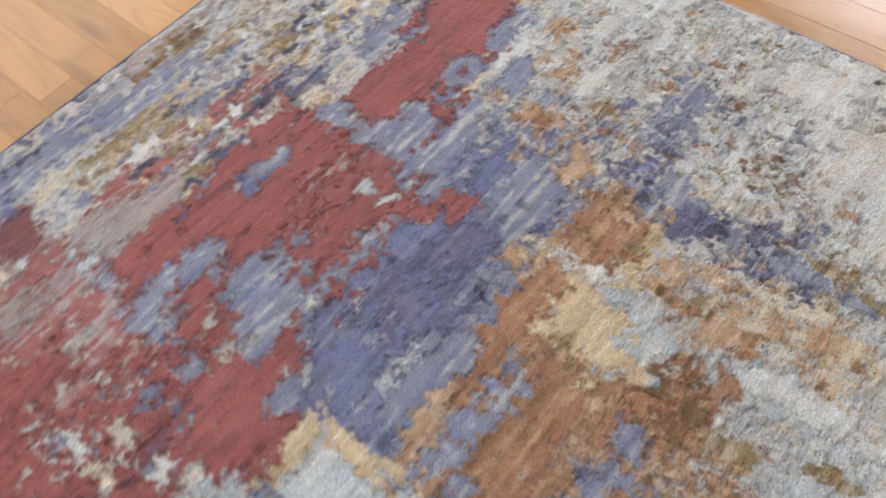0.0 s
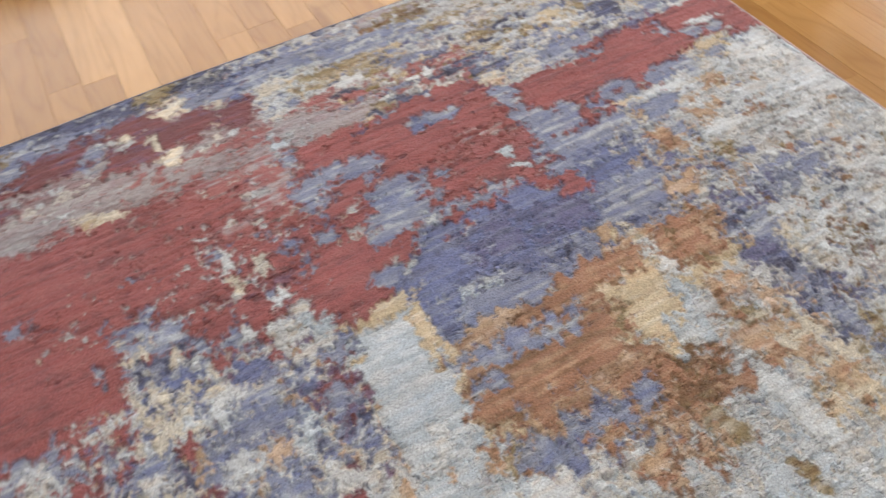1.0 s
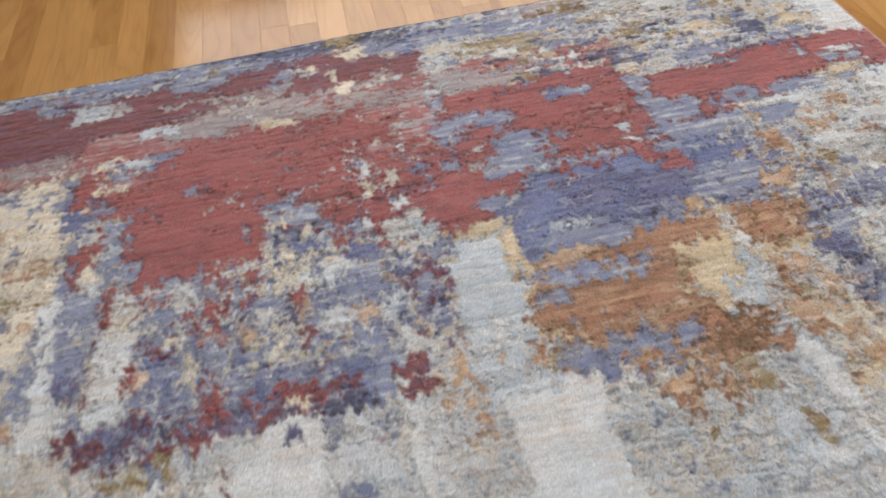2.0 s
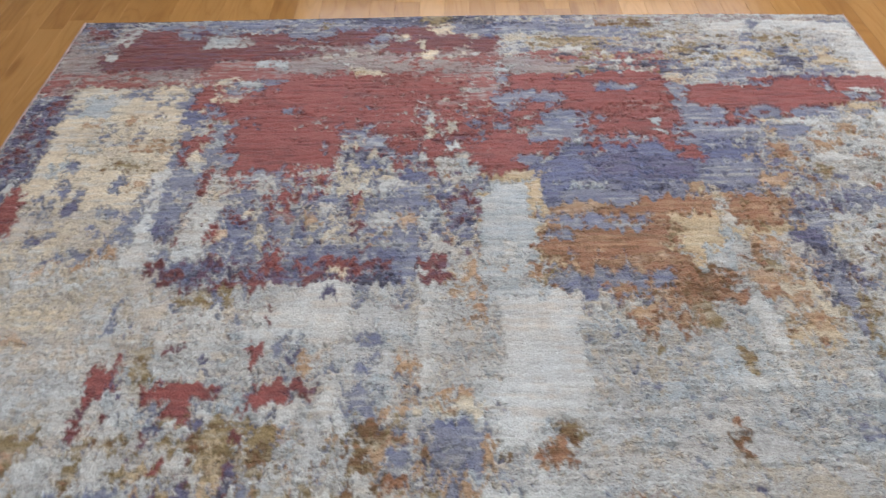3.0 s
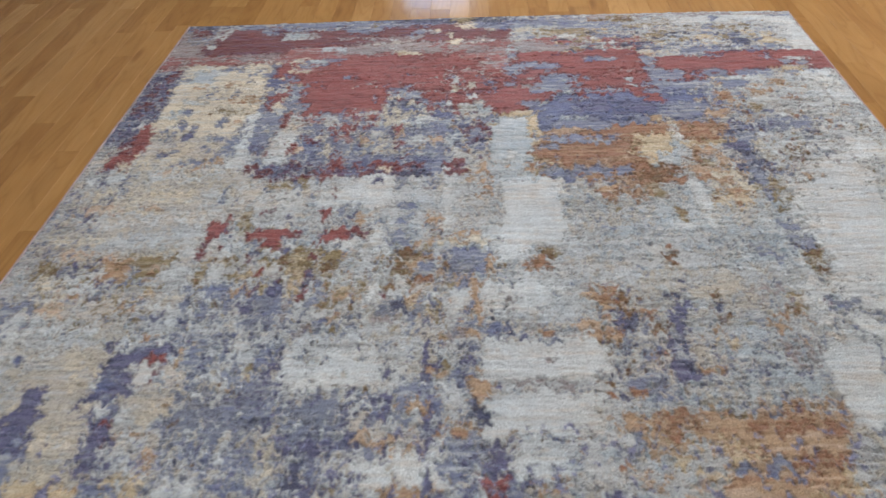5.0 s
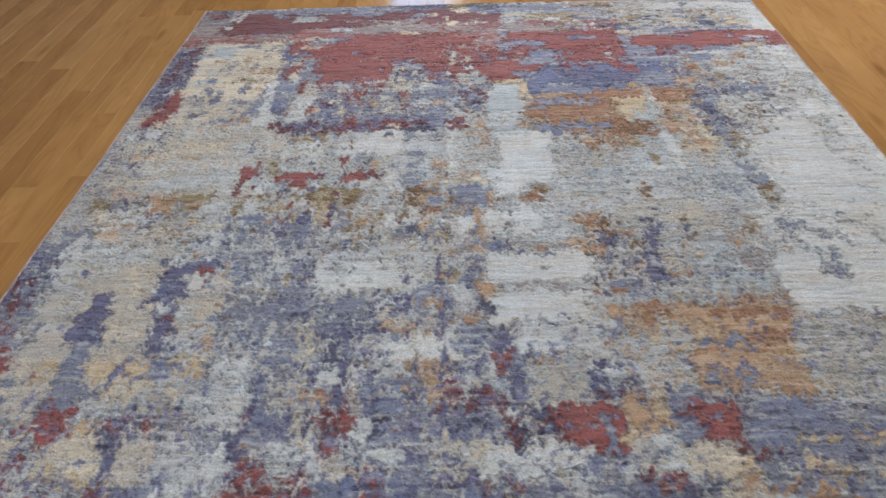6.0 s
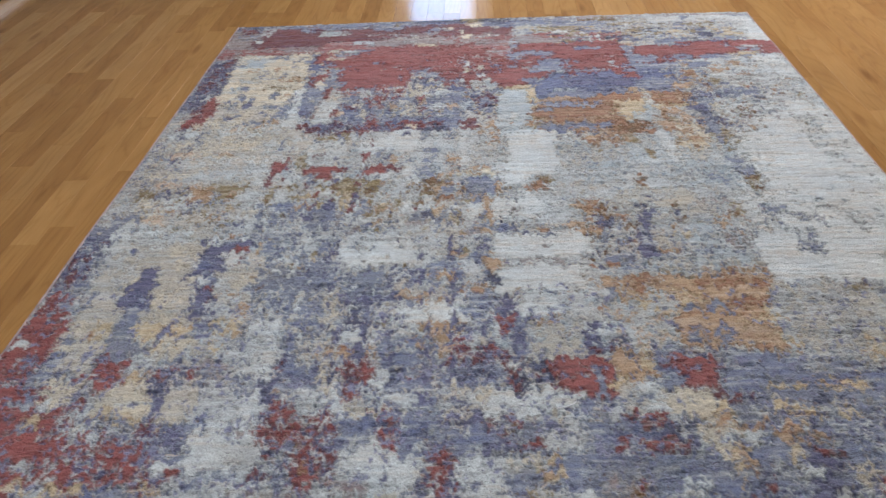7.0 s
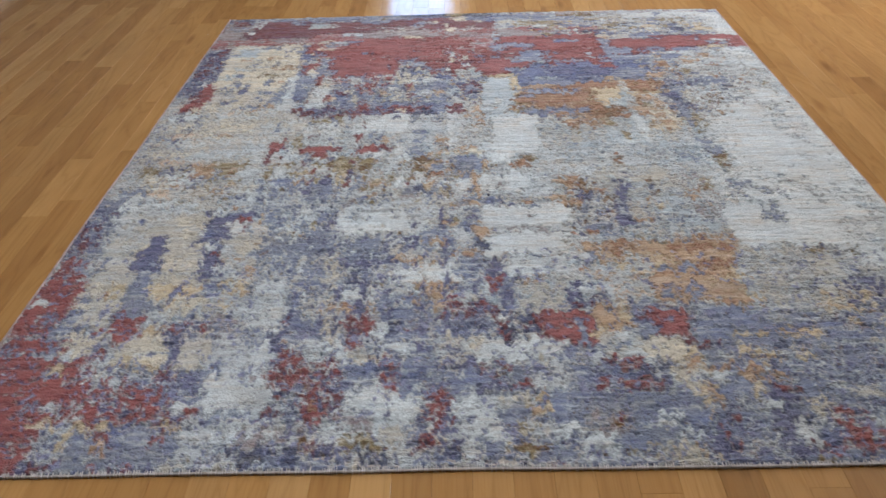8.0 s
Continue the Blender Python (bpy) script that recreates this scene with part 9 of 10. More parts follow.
blot("white", -37.9, 258.2, 7.9, 6.8, fill=0.6)
blot("silver", -42.5, 253.7, 8.1, 4.0, fill=0.6)
blot("tan", -35.9, 240.0, 14.3, 4.5, fill=0.5)
blot("maroon", -34.5, 246.7, 4.2, 10.7, fill=0.5)
blot("red", -30.6, 247.3, 3.5, 3.2, fill=0.95)
blot("red", -26.5, 260.4, 3.9, 2.8, fill=0.7)
blot("maroon", -34.2, 252.9, 3.4, 4.0, fill=0.5)
blot("white", -26.6, 250.0, 2.7, 8.3, fill=0.6)
blot("navy", -23.6, 249.1, 3.4, 6.3, fill=0.7)
blot("slate", -19.3, 247.6, 9.6, 9.5, fill=0.6)
blot("blue", -19.5, 249.7, 7.5, 3.1, fill=0.4)
blot("white", -24.2, 255.6, 9.3, 4.9, fill=0.5)
blot("sand", -30.5, 258.9, 6.6, 5.8, fill=0.5)
blot("slate", -30.4, 266.3, 6.4, 7.2, fill=0.95)
blot("blue", -30.1, 263.1, 9.0, 2.8, fill=0.6)
blot("slate", -30.2, 262.7, 6.5, 1.9, fill=0.8)
blot("white", -26.4, 269.1, 2.5, 5.3, fill=0.95, ragged=0.6)
blot("red", -23.3, 268.9, 3.8, 4.7, fill=0.9)
blot("red", -22.8, 264.7, 2.3, 5.5, fill=0.8)
blot("slate", -17.8, 265.7, 7.6, 7.2, fill=0.6)
blot("blue", -18.5, 265.2, 6.3, 4.5, fill=0.4)
blot("white", -24.1, 274.4, 14.6, 6.3, fill=0.95, ragged=0.7)
blot("white", -27.5, 277.9, 8.4, 4.0, fill=0.9)
blot("slate", -30.3, 276.6, 1.8, 1.6, fill=0.5)
blot("slate", -19.1, 272.0, 3.1, 2.0, fill=0.5)
blot("sky", -21.8, 262.9, 5.1, 1.9, fill=0.5)
blot("silver", -22.3, 283.8, 5.8, 9.1, fill=0.85)
blot("ash", -29.5, 281.8, 8.3, 5.4, fill=0.7)
blot("olive", -28.7, 286.7, 7.5, 4.4, fill=0.8)
blot("umber", -28.4, 287.1, 4.6, 2.2, fill=0.3)
blot("khaki", -21.9, 284.9, 5.2, 8.3, fill=0.6)
blot("navy", -26.1, 290.2, 4.0, 2.4, fill=0.8)
blot("ink", -26.7, 290.1, 1.7, 1.4, fill=0.6)
blot("slate", -16.5, 283.9, 5.8, 6.1, fill=0.6)
blot("white", -16.8, 276.4, 2.4, 4.1, fill=0.7)
blot("silver", -35.1, 284.4, 5.9, 7.6, fill=0.6)
blot("violet", -36.4, 269.3, 5.0, 4.4, fill=0.4)
blot("slate", -34.7, 268.0, 3.8, 12.4, fill=0.4)
blot("red", -13.8, 276.5, 2.4, 5.7, fill=0.7)
blot("red", -13.4, 284.3, 3.1, 8.3, fill=0.6)
blot("maroon", -14.6, 286.9, 2.3, 2.9, fill=0.6)
# near strip, east part
blot("red", 11.9, 244.7, 2.0, 2.2, fill=0.8)
blot("slate", 23.2, 252.3, 2.2, 10.1, fill=0.95)
blot("tan", 29.8, 248.9, 5.3, 9.3, fill=0.8)
blot("gold", 28.0, 254.4, 4.5, 5.9, fill=0.5)
blot("white", 4.3, 257.5, 9.7, 7.1, fill=0.9)
blot("white", 14.3, 257.5, 10.3, 4.8, fill=0.9)
blot("white", 33.6, 257.0, 7.7, 12.5, fill=0.85)
blot("sand", 39.5, 257.6, 7.0, 7.7, fill=0.85)
blot("beige", 29.7, 257.4, 5.1, 7.7, fill=0.7)
blot("slate", 18.8, 260.0, 4.4, 5.6, fill=0.85)
blot("slate", 32.5, 256.0, 5.1, 2.9, fill=0.5)
blot("navy", 5.1, 249.8, 4.0, 10.3, fill=0.6)
blot("maroon", 3.8, 249.8, 2.7, 10.3, fill=0.5)
blot("maroon", -3.5, 243.2, 13.8, 6.5, fill=0.4)
blot("slate", -5.0, 248.5, 13.5, 8.4, fill=0.6)
blot("navy", -5.6, 248.5, 9.5, 4.2, fill=0.4)
blot("sand", -6.7, 254.1, 11.2, 5.0, fill=0.4)
blot("khaki", -7.1, 261.3, 11.5, 5.6, fill=0.4)
blot("violet", -3.9, 262.8, 5.1, 4.6, fill=0.7)
blot("red", 3.7, 262.9, 2.5, 2.8, fill=0.9)
blot("maroon", -1.4, 263.7, 2.5, 2.7, fill=0.5)
blot("silver", 15.0, 263.2, 7.5, 2.7, fill=0.6)
blot("slate", -2.8, 267.7, 22.3, 7.1, fill=0.6)
blot("violet", 0.9, 269.6, 7.4, 5.2, fill=0.5)
blot("maroon", 3.4, 268.7, 2.5, 3.5, fill=0.6)
blot("red", 7.0, 269.7, 3.7, 1.7, fill=0.8)
blot("silver", 13.8, 268.5, 8.6, 7.8, fill=0.6)
blot("slate", 25.4, 268.7, 14.6, 7.8, fill=0.6)
blot("blue", 27.6, 266.6, 13.5, 3.5, fill=0.4)
blot("red", 32.8, 263.3, 6.8, 4.0, fill=0.85)
blot("maroon", 28.3, 264.1, 3.1, 2.2, fill=0.7)
blot("violet", 36.3, 267.2, 4.3, 4.4, fill=0.7)
blot("navy", 36.4, 268.1, 2.4, 2.6, fill=0.5)
blot("red", 26.0, 270.5, 3.0, 2.6, fill=0.8)
blot("red", 32.2, 271.2, 6.0, 2.9, fill=0.95)
blot("maroon", 36.2, 269.2, 1.2, 2.1, fill=0.7)
blot("red", 37.9, 270.8, 1.2, 2.9, fill=0.9)
blot("slate", 31.1, 277.2, 41.8, 8.8, fill=0.75)
blot("steel", 27.4, 278.3, 20.8, 6.3, fill=0.6)
blot("steel", 19.9, 282.1, 11.4, 4.6, fill=0.7)
blot("ash", 25.4, 282.9, 9.1, 6.1, fill=0.6)
blot("steel", 36.7, 285.7, 7.8, 5.1, fill=0.8)
blot("slate", 29.7, 287.4, 7.7, 5.8, fill=0.6)
blot("slate", 15.0, 274.9, 4.7, 6.6, fill=0.6)
blot("tan", 10.4, 276.0, 4.1, 7.3, fill=0.5)
blot("gold", 10.4, 275.6, 3.0, 4.9, fill=0.4)
blot("gold", 12.3, 277.7, 2.3, 2.4, fill=0.7)
blot("olive", 6.2, 284.2, 2.9, 3.0, fill=0.6)
blot("tan", 47.9, 274.6, 4.7, 4.9, fill=0.7)
blot("gold", 47.5, 277.4, 2.9, 8.7, fill=0.5)
blot("tan", 47.4, 265.2, 6.1, 3.6, fill=0.6)
blot("sand", 46.4, 269.1, 8.4, 7.7, fill=0.5)
blot("white", 52.4, 267.1, 4.8, 3.5, fill=0.7)
blot("maroon", 50.5, 255.7, 5.1, 1.4, fill=0.7)
blot("slate", 54.7, 251.6, 9.0, 7.0, fill=0.8)
blot("red", 27.7, 280.3, 1.4, 2.3, fill=0.9)
blot("umber", 27.1, 282.9, 3.4, 3.0, fill=0.5)
blot("white", -4.2, 277.8, 9.5, 6.4, fill=0.8)
blot("silver", -1.8, 275.4, 12.0, 8.2, fill=0.6)
blot("white", -1.3, 285.9, 8.5, 5.2, fill=0.95, ragged=0.7)
blot("white", -3.6, 289.5, 3.9, 3.6, fill=0.9)
blot("silver", -7.8, 284.7, 4.6, 7.5, fill=0.7)
blot("violet", -9.5, 286.9, 3.4, 8.8, fill=0.5)
blot("slate", 2.7, 281.5, 4.6, 3.9, fill=0.7)
blot("sand", 5.5, 273.9, 7.2, 3.3, fill=0.5)
blot("slate", 1.1, 289.6, 6.7, 5.0, fill=0.6)
blot("umber", 7.6, 288.9, 6.1, 2.9, fill=0.8)
blot("olive", 7.2, 289.4, 5.5, 1.7, fill=0.5)
blot("white", 16.7, 284.3, 3.4, 4.5, fill=0.8)
blot("white", 21.4, 286.9, 6.7, 5.1, fill=0.8)
blot("silver", 12.0, 286.1, 5.6, 5.2, fill=0.7)
blot("slate", 13.8, 290.4, 7.7, 3.5, fill=0.6)
blot("white", 36.8, 282.7, 4.5, 2.3, fill=0.8)
blot("white", 38.7, 280.4, 4.0, 2.3, fill=0.6)
blot("silver", 40.8, 286.8, 5.5, 4.3, fill=0.6)
blot("tan", 44.2, 288.6, 4.3, 2.1, fill=0.6)
blot("sand", 39.8, 291.0, 5.4, 2.8, fill=0.6)
blot("violet", 48.1, 286.2, 2.2, 5.8, fill=0.6)
blot("navy", 50.3, 279.4, 1.7, 4.7, fill=0.6)
blot("maroon", 48.8, 285.8, 1.1, 3.7, fill=0.6)
blot("red", -11.7, 271.5, 4.3, 2.6, fill=0.85)
blot("red", -12.6, 276.5, 2.4, 7.3, fill=0.7)
blot("maroon", -10.5, 275.7, 3.0, 4.1, fill=0.5)
blot("red", -11.6, 282.0, 2.9, 2.3, fill=0.8)
blot("violet", -10.1, 278.1, 2.4, 5.6, fill=0.5)
# dark far edge
blot("slate", -82.6, -9.9, 78.0, 4.5, fill=0.6)
blot("navy", -20.8, -5.6, 56.3, 4.5, fill=0.7)
blot("ink", -18.0, -6.6, 28.2, 3.6, fill=0.6)
blot("olive", -5.3, -2.8, 8.4, 4.4, fill=0.6)
blot("ash", -107.2, -9.8, 34.9, 5.4, fill=0.5)
blot("white", -108.2, -11.3, 13.1, 2.7, fill=0.7)
blot("khaki", 20.4, -2.6, 29.1, 5.3, fill=0.5)
blot("ash", 75.7, -0.8, 81.5, 5.3, fill=0.5)
# two slate bars across the brown block
blot("brown", 30.2, 110.7, 31.5, 8.9, fill=0.75)
blot("tan", 33.1, 114.3, 22.8, 4.9, fill=0.45)
blot("slate", 30.5, 118.5, 26.3, 5.2, fill=0.75)
blot("steel", 24.3, 118.5, 14.1, 4.0, fill=0.6)
blot("violet", 29.1, 116.6, 12.2, 1.9, fill=0.4)
blot("slate", 29.7, 98.0, 25.5, 3.1, fill=0.7)
blot("brown", 50.5, 122.6, 16.2, 7.8, fill=0.6)
blot("umber", 46.9, 121.6, 16.3, 4.5, fill=0.45)
blot("olive", 47.8, 128.1, 5.9, 3.2, fill=0.5)
blot("slate", 36.6, 123.8, 6.0, 2.2, fill=0.5)
# far strip, east
flecks("olive gold", 69.9, 26.3, 83.9, 16.2, 0.12, size=2.2, long=2.4)
flecks("slate navy", 69.9, 26.3, 83.9, 18.5, 0.13, size=2.4, long=2.6)
flecks("white", 62.3, 26.3, 59.6, 11.7, 0.08, size=2, long=3)
flecks("lilac", 0.0, 255.0, 235.0, 80.0, 0.07, size=1.3, long=1.2)
plaid("violet", -26.0, 230.0, 62.0, 110.0, 0.03, band=0.02)
plaid("white", -26.0, 230.0, 62.0, 110.0, 0.03, band=0.018)
plaid("slate", -45.0, 105.0, 60.0, 60.0, 0.035, band=0.02)
# end of weave pattern


def finish_weave():
    V, X = np.meshgrid(gv, gx, indexing="ij")
    R = rows_of(V)
    # rows of knots drift a little sideways, so colours interlock at their borders
    chip = 0.007
    si = np.clip(np.round((X + 0.005 * (block(X, V, 0.010, 0.0060, 910) - 0.5) + chip * (block(X, V, 0.022, 0.014, 912) - 0.5) + RUG_W / 2) / STEP).astype(int), 0, NX - 1)
    sj = np.clip(np.round((V - FAR + 0.006 * (block(X, V, 0.0090, 0.011, 911) - 0.5) + chip * (block(X, V, 0.016, 0.020, 913) - 0.5)) / STEP).astype(int), 0, NV - 1)
    # worn columns of pile lie a little up or down the rug, so broad patches end in upright fingers
    comb = 0.05 * np.clip((V - 0.25) / 0.8, 0.25, 1) * (0.6 * field(X, V, 0.011, 0.25, 920) + 0.4 * block(X, V, 0.016, 0.18, 921) - 0.5)
    sj = np.clip(sj + np.round(comb / STEP).astype(int), 0, NV - 1)
    index = weave[sj, si]
    table = np.array([YARN[n] for n in NAMES], np.float32)
    # towards the near end the red pile is worn through to the yarns beside it, but for two whole blocks
    worn = 0.45 * block(X, V, 0.013, 0.0075, 930) + 0.30 * field(X, V, 0.016, 0.05, 931) + 0.25 * field(X, V, 0.03, 0.012, 932)
    whole = np.clip((0.28 - abs(X - 0.33)) / 0.05, 0, 1) * np.clip((0.13 - abs(V - 2.49)) / 0.03, 0, 1)
    bare = np.isin(index, [NAMES.index("red"), NAMES.index("maroon")]) & (worn - 0.2 * whole > 0.68 - 0.10 * np.clip((V - 1.9) / 0.4, 0, 1) * np.clip((X + 1.05) / 0.3, 0, 1))
    under = block(X, V, 0.016, 0.009, 933)
    for name, low, high in (("rose", 0.0, 0.3), ("violet", 0.3, 0.5), ("mauve", 0.5, 0.72), ("lilac", 0.72, 0.86), ("silver", 0.86, 1.1)):
        index = np.where(bare & (V > 1.7) & (under >= low) & (under < high), NAMES.index(name), index)
    # dark knots in short rows where colours mix: relief shade put into the colour
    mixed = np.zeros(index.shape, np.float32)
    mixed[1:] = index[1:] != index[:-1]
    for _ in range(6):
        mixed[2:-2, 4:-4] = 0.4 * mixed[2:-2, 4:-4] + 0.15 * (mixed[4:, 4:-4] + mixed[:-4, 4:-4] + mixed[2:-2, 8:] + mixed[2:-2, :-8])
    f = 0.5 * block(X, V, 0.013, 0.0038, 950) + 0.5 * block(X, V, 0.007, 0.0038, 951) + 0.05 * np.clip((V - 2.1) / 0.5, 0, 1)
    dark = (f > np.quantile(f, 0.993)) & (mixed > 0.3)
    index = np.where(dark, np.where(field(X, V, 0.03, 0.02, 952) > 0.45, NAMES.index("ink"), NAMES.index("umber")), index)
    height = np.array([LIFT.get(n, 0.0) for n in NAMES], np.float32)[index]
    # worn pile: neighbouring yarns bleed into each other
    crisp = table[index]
    for k, seed in ((0, 960), (1, 963)):
        other = table[np.array([NAMES.index(BESIDE[n].split()[k]) for n in NAMES])[index]]
        s = 0.5 * field(X, V, 0.085, 0.0075, seed) + 0.3 * field(X, V, 0.028, 0.0060, seed + 1) + 0.2 * field(X, V, 0.012, 0.018, seed + 2)
        crisp = crisp + (other - crisp) * np.clip((s - 0.52) * 3.4, 0, 0.75)[..., None]
    colours = crisp.copy()
    colours[:, 1:-1] = 0.5 * colours[:, 1:-1] + 0.25 * (colours[:, 2:] + colours[:, :-2])
    colours[1:-1] = 0.5 * colours[1:-1] + 0.25 * (colours[2:] + colours[:-2])
    colours = 0.4 * crisp + 0.6 * colours
    edge = np.zeros(index.shape, np.float32)
    edge[1:] = index[1:] != index[:-1]
    edge[:, 1:] = np.maximum(edge[:, 1:], index[:, 1:] != index[:, :-1])
    seam = edge.copy()
    seam[1:-1, 1:-1] = 0.6 * edge[1:-1, 1:-1] + 0.1 * (edge[2:, 1:-1] + edge[:-2, 1:-1] + edge[1:-1, 2:] + edge[1:-1, :-2])
    for _ in range(4):
        edge[1:-1, 1:-1] = 0.36 * edge[1:-1, 1:-1] + 0.16 * (edge[2:, 1:-1] + edge[:-2, 1:-1] + edge[1:-1, 2:] + edge[1:-1, :-2])
    edge = np.clip(edge * 1.8, 0, 1)
    shade = 0.715 + 0.08 * field(X, V, 0.010, 0.30, 896) + 0.11 * field(X, V, 0.045, 0.0048, 898) + 0.12 * field(X, V, 0.08, 0.014, 900) + 0.18 * field(X, V, 0.22, 0.03, 899) + 0.05 * field(X, V, 0.012, 0.006, 901)
    warm = 0.06 * (field(X, V, 0.10, 0.05, 902) - 0.5)
    colours = colours * shade[..., None] * np.stack([1 + warm, np.ones_like(warm), 1 - warm], -1)
    # drop at the rim, low waves across the rug, tufts
    rim = np.minimum(np.minimum(X + RUG_W / 2, RUG_W / 2 - X), np.minimum(V - FAR, RUG_L - V))
    z = RUG_T + height + 0.0015 * (field(X, R, 0.030, 0.0100, 903) - 0.5) + (0.0003 + 0.0011 * edge) * (block(X, V, 0.008, 0.0055, 904) - 0.5)
    furrow = 0.74 * field(X, V + 0.02 * (field(X, V, 0.2, 0.2, 914) - 0.5), 0.055, 0.0080, 915) + 0.26 * block(X, V, 0.018, 0.0048, 916)
    z -= (0.0008 + 0.0033 * edge) * np.clip((furrow - 0.58) / 0.10, 0, 1)
    z -= 0.0036 * seam * np.clip((field(X, V, 0.030, 0.012, 917) - 0.38) / 0.15, 0, 1)
    crease = field(X, R, 0.055, 0.0085, 918)
    z -= 0.0014 * np.clip((crease - 0.70) / 0.08, 0, 1)
    z += 0.004 * field(X, V, 0.35, 0.30, 905) * np.clip(rim / 0.1, 0, 1)
    z -= 0.007 * np.clip(1 - rim / 0.010, 0, 1) ** 2
    wob = 0.006 * (field(V, V * 0, 0.22, 1.0, 906) - 0.5) * np.sign(X) * np.clip((abs(X) - 1.0) / 0.22, 0, 1)
    wob_v = 0.010 * (field(X, X * 0, 0.30, 1.0, 907) - 0.5) * np.clip((abs(V - RUG_L / 2) - 1.3) / 0.19, 0, 1)
    # the far end runs a little askew towards the east side
    wob_v += 0.040 * np.clip(X / 1.22, 0, 1) ** 1.5 * np.clip(1 - (V - FAR) / 0.15, 0, 1)
    return np.stack([X + wob, -(V + wob_v), z], -1), colours, edge


def sheet_mesh(name, P):
    nv, nx = P.shape[:2]
    me = bpy.data.meshes.new(name)
    me.vertices.add(nv * nx)
    me.vertices.foreach_set("co", P.reshape(-1).astype(np.float32))
    i = np.arange(nv * nx).reshape(nv, nx)
    q = np.stack([i[:-1, :-1], i[1:, :-1], i[1:, 1:], i[:-1, 1:]], -1).reshape(-1)
    n = len(q) // 4
    me.loops.add(len(q))
    me.polygons.add(n)
    me.loops.foreach_set("vertex_index", q.astype(np.int32))
    me.polygons.foreach_set("loop_start", np.arange(0, len(q), 4, dtype=np.int32))
    me.polygons.foreach_set("use_smooth", np.ones(n, bool))
    me.update(calc_edges=True)
    return me


P, colours, edge = finish_weave()
pile_mesh = sheet_mesh("woven_face", P)
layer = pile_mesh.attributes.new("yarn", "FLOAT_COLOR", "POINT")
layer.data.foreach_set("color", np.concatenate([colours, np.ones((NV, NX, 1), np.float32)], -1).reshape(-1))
carve = pile_mesh.attributes.new("carve", "FLOAT", "POINT")
carve.data.foreach_set("value", edge.astype(np.float32).reshape(-1))
pile_mesh.materials.append(PILE)
rug = tagged(new("rug"), "handwoven abstract rug in faded red, blue, gold and silver", "rug")
rug_pile = new("woven_face", pile_mesh)
rug_pile.parent = rug
backing = bmesh.new()
rim = [(-RUG_W / 2 + 0.006, -FAR - 0.008), (-RUG_W / 2 + 0.006, -RUG_L + 0.008), (RUG_W / 2 - 0.006, -RUG_L + 0.008), (RUG_W / 2 - 0.006, -0.012)]
low, high = [backing.verts.new((x, y, 0.0005)) for x, y in rim], [backing.verts.new((x, y, 0.0045)) for x, y in rim]
backing.faces.new(high)
backing.faces.new(low[::-1])
for k in range(4):
    backing.faces.new((low[k], low[(k + 1) % 4], high[(k + 1) % 4], high[k]))
part("backing", backing, CORD, rug, "pale cotton foundation under the pile")

# ---- rug edges ----


def tube(name, points, radius, mat):
    cu = bpy.data.curves.new(name, "CURVE")
    cu.dimensions, cu.bevel_depth, cu.bevel_resolution, cu.resolution_u = "3D", radius, 2, 6
    sp = cu.splines.new("POLY")
    sp.points.add(len(points) - 1)
    for q, p in zip(sp.points, points):
        q.co = (*p, 1)
    ob = bpy.data.objects.new(name, cu)
    me = bpy.data.meshes.new_from_object(ob)
    bpy.data.objects.remove(ob)
    bpy.data.curves.remove(cu)
    me.name = name
    me.materials.clear()
    me.materials.append(mat)
    return new(name, me)


for side, row in (("side_cord", P[:, 0]), ("side_cord", P[:, -1])):
    cord = tube(side, [(p[0], p[1], 0.006) for p in row[::6]], 0.0042, SIDE_CORD)
    cord.parent = rug
    tagged(cord, "overcast side cord of the rug")
for sign, row in ((1, P[0]), (-1, P[-1])):
    cord = tube("end_binding", [(p[0], p[1] + sign * 0.002, 0.0040) for p in row[::6]], 0.0032, CORD if sign < 0 else FAR_CORD)
    cord.parent = rug
    tagged(cord, "pale woven end binding of the rug" if sign < 0 else "dark woven end binding of the rug")
stitches = bmesh.new()
needle = random.Random(5)
sx = -RUG_W / 2 + 0.01
while sx < RUG_W / 2 - 0.01:
    i = int((sx + RUG_W / 2) / STEP)
    p = P[-1, i]
    h = needle.uniform(0.003, 0.008)
    box(stitches, sx, p[1] - 0.0062, 0.001, sx + needle.uniform(0.0012, 0.0024), p[1] + h, needle.uniform(0.0075, 0.0105))
    sx += needle.choice((0.004, 0.0045, 0.005, 0.006, 0.009, 0.014))
part("end_stitches", stitches, STITCH, rug, "pale whip stitches over the end binding", kind="stuff")

lint = tube("thread", [(0.0, 0.0, 0.002), (0.012, 0.002, 0.004), (0.026, 0.006, 0.005), (0.038, 0.013, 0.004), (0.043, 0.021, 0.002)], 0.0013, LINT)
lint.matrix_world = pose(0.125, -2.600, RUG_T + 0.0045)
tagged(lint, "short white loose thread lying on the rug", "thread")

# ---- oak boards ----
BOARD, THICK, GAP = 0.0826, 0.019, 0.0004
LENGTHS = (0.4, 0.6, 0.8, 1.0, 1.25, 1.5)


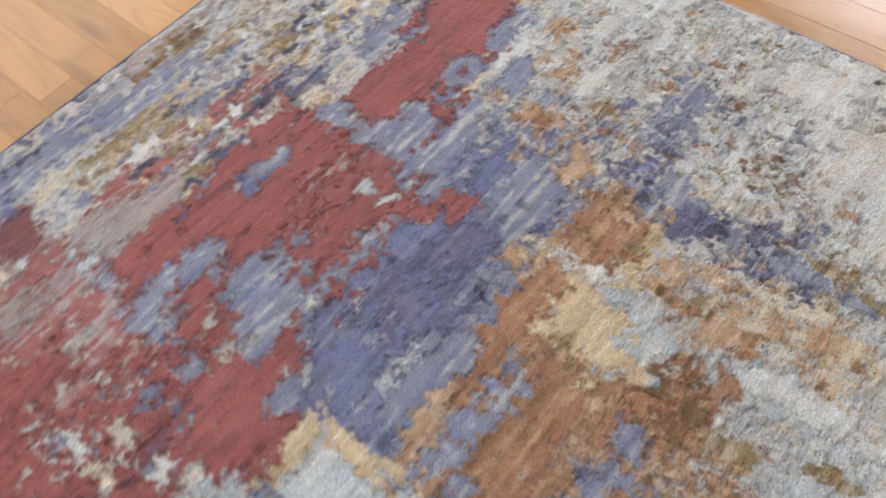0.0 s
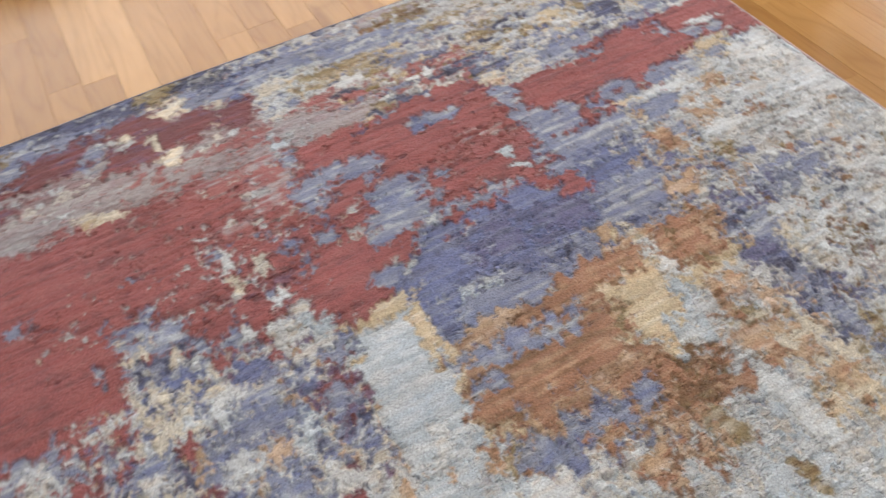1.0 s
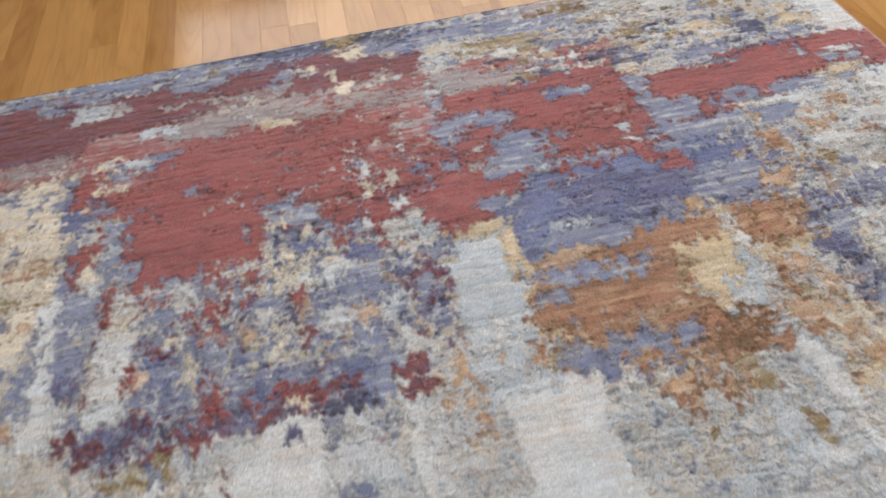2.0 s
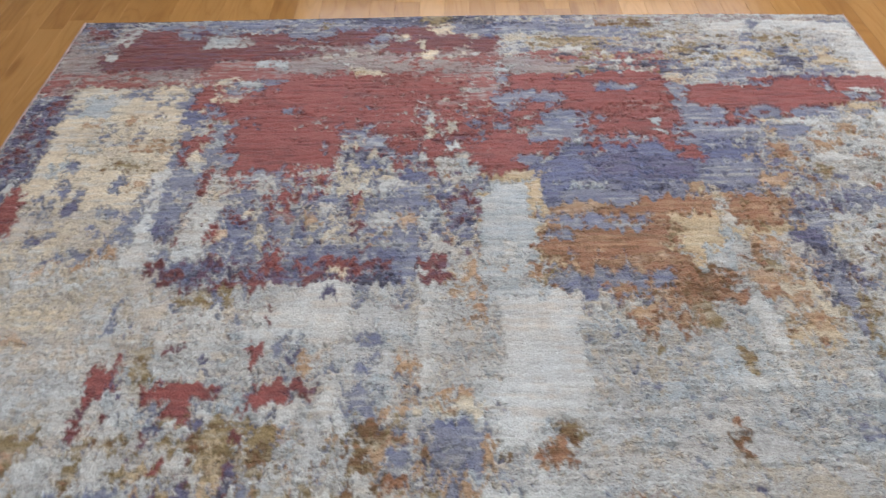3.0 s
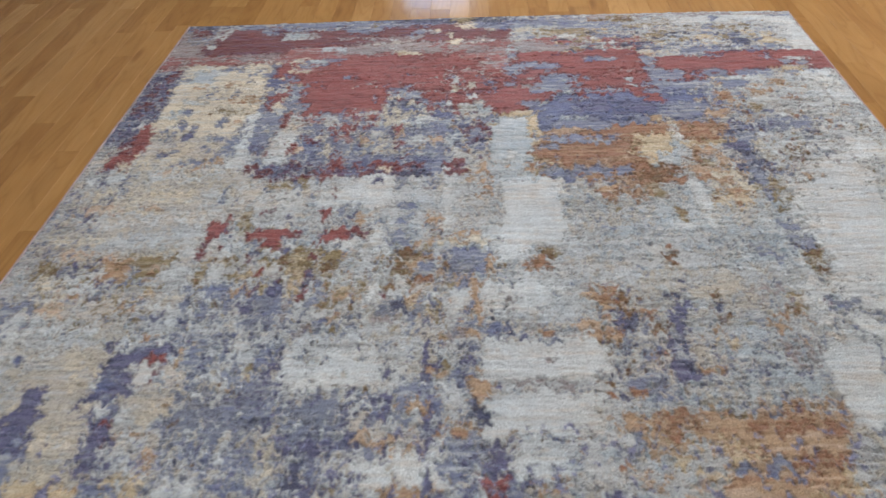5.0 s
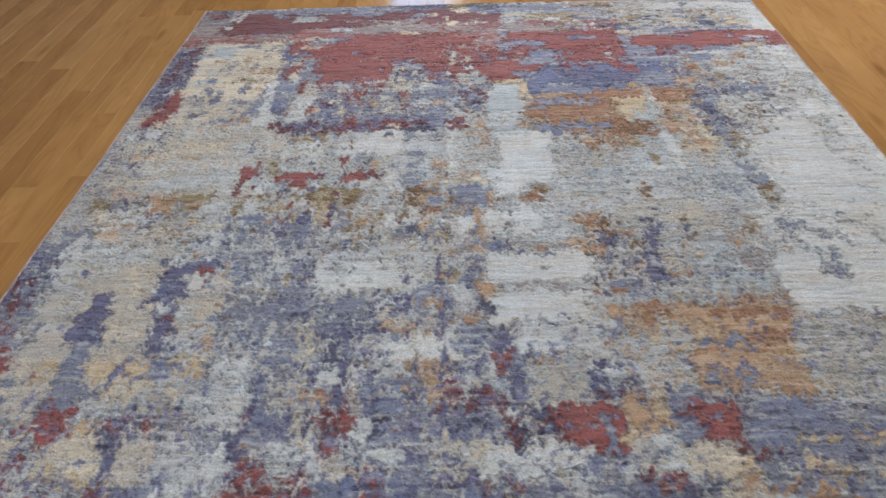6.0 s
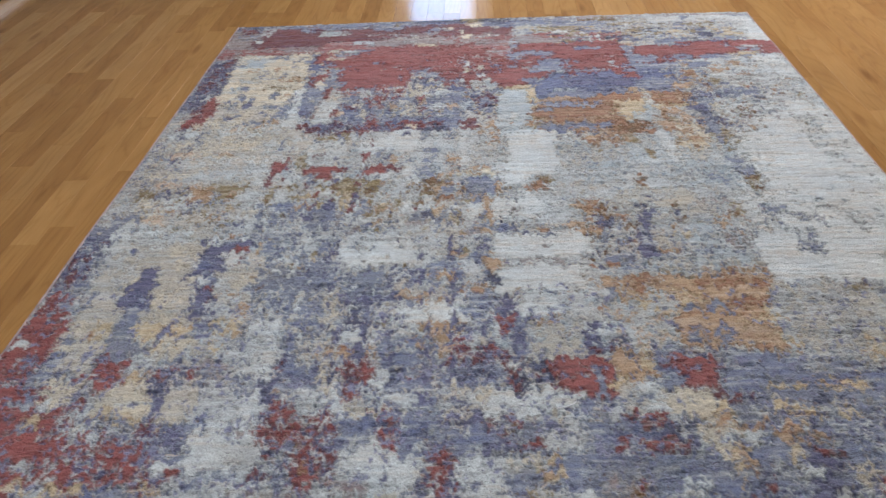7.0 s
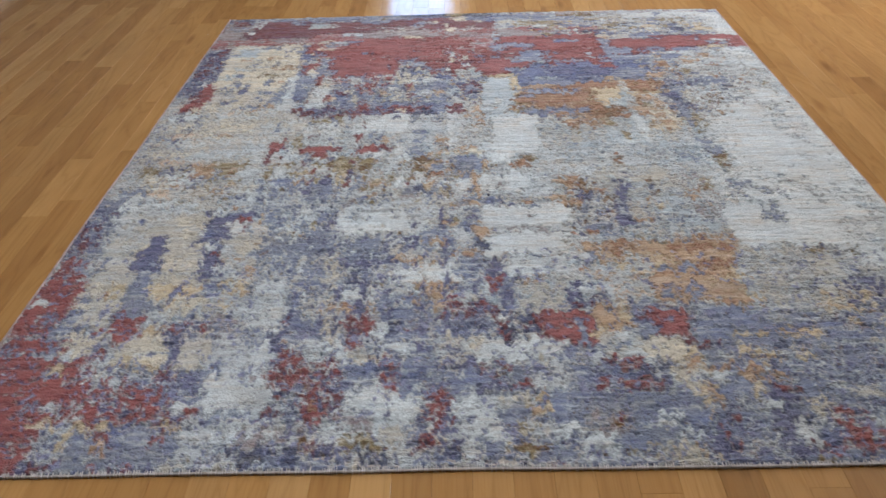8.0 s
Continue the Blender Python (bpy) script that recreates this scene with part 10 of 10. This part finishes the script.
def board_points(x, y, length, tilt, dip):
    """Eight-cornered top with eased edges: corners of the foot, of the shoulder and of the face."""
    w, l, e = BOARD / 2 - GAP / 2, length / 2 - GAP / 2, 0.0004
    ring = lambda a, b, z: [(x + sx * a, y + sy * b, z + tilt * sx * a + dip) for sx, sy in ((-1, -1), (1, -1), (1, 1), (-1, 1))]
    return ring(w, l, -THICK) + ring(w, l, -e * 0.8) + ring(w - e, l - e, 0)


BOARD_FACES = [(0, 1, 5, 4), (1, 2, 6, 5), (2, 3, 7, 6), (3, 0, 4, 7), (4, 5, 9, 8), (5, 6, 10, 9), (6, 7, 11, 10), (7, 4, 8, 11), (8, 9, 10, 11)]
shapes = {}
for length in LENGTHS:
    me = bpy.data.meshes.new("plank")
    me.from_pydata(board_points(0, 0, length, 0, 0), [], BOARD_FACES)
    me.materials.append(OAK_PIECE)
    shapes[length] = me
rest_v, rest_f = [], []
pick = random.Random(11)
pieces = 0
x = X0 + BOARD / 2
while x < X1 - BOARD / 2 + 0.01:
    y = Y0 - pick.random() * 0.6
    while y < Y1:
        length = pick.choice(LENGTHS)
        cy = y + length / 2
        tilt, dip = pick.uniform(-0.0025, 0.0025), pick.uniform(-0.0002, 0.0)
        beside = 1.0 < abs(x) < 2.1 and -2.7 < cy < 0.6
        beyond = abs(x) < 1.25 and (-0.4 < cy < 0.75 or -3.5 < cy < -2.9)
        if pieces < 300 and (beside or beyond) and not (abs(x) < 1.1 and -2.5 < cy < -0.5):
            ob = new("plank", shapes[length])
            ob.matrix_world = pose(x, cy, dip, 0, -math.degrees(tilt), 0)
            ob.parent = floor
            pieces += 1
        else:
            base = len(rest_v)
            rest_v += board_points(x, cy, length, tilt, dip)
            rest_f += [tuple(base + k for k in f) for f in BOARD_FACES]
        y += length
    x += BOARD
me = bpy.data.meshes.new("floor_boards")
me.from_pydata(rest_v, [], rest_f)
me.materials.append(OAK_REST)
boards = tagged(new("floor_boards", me), "satin golden oak strip floor boards", kind="stuff")
boards.parent = floor
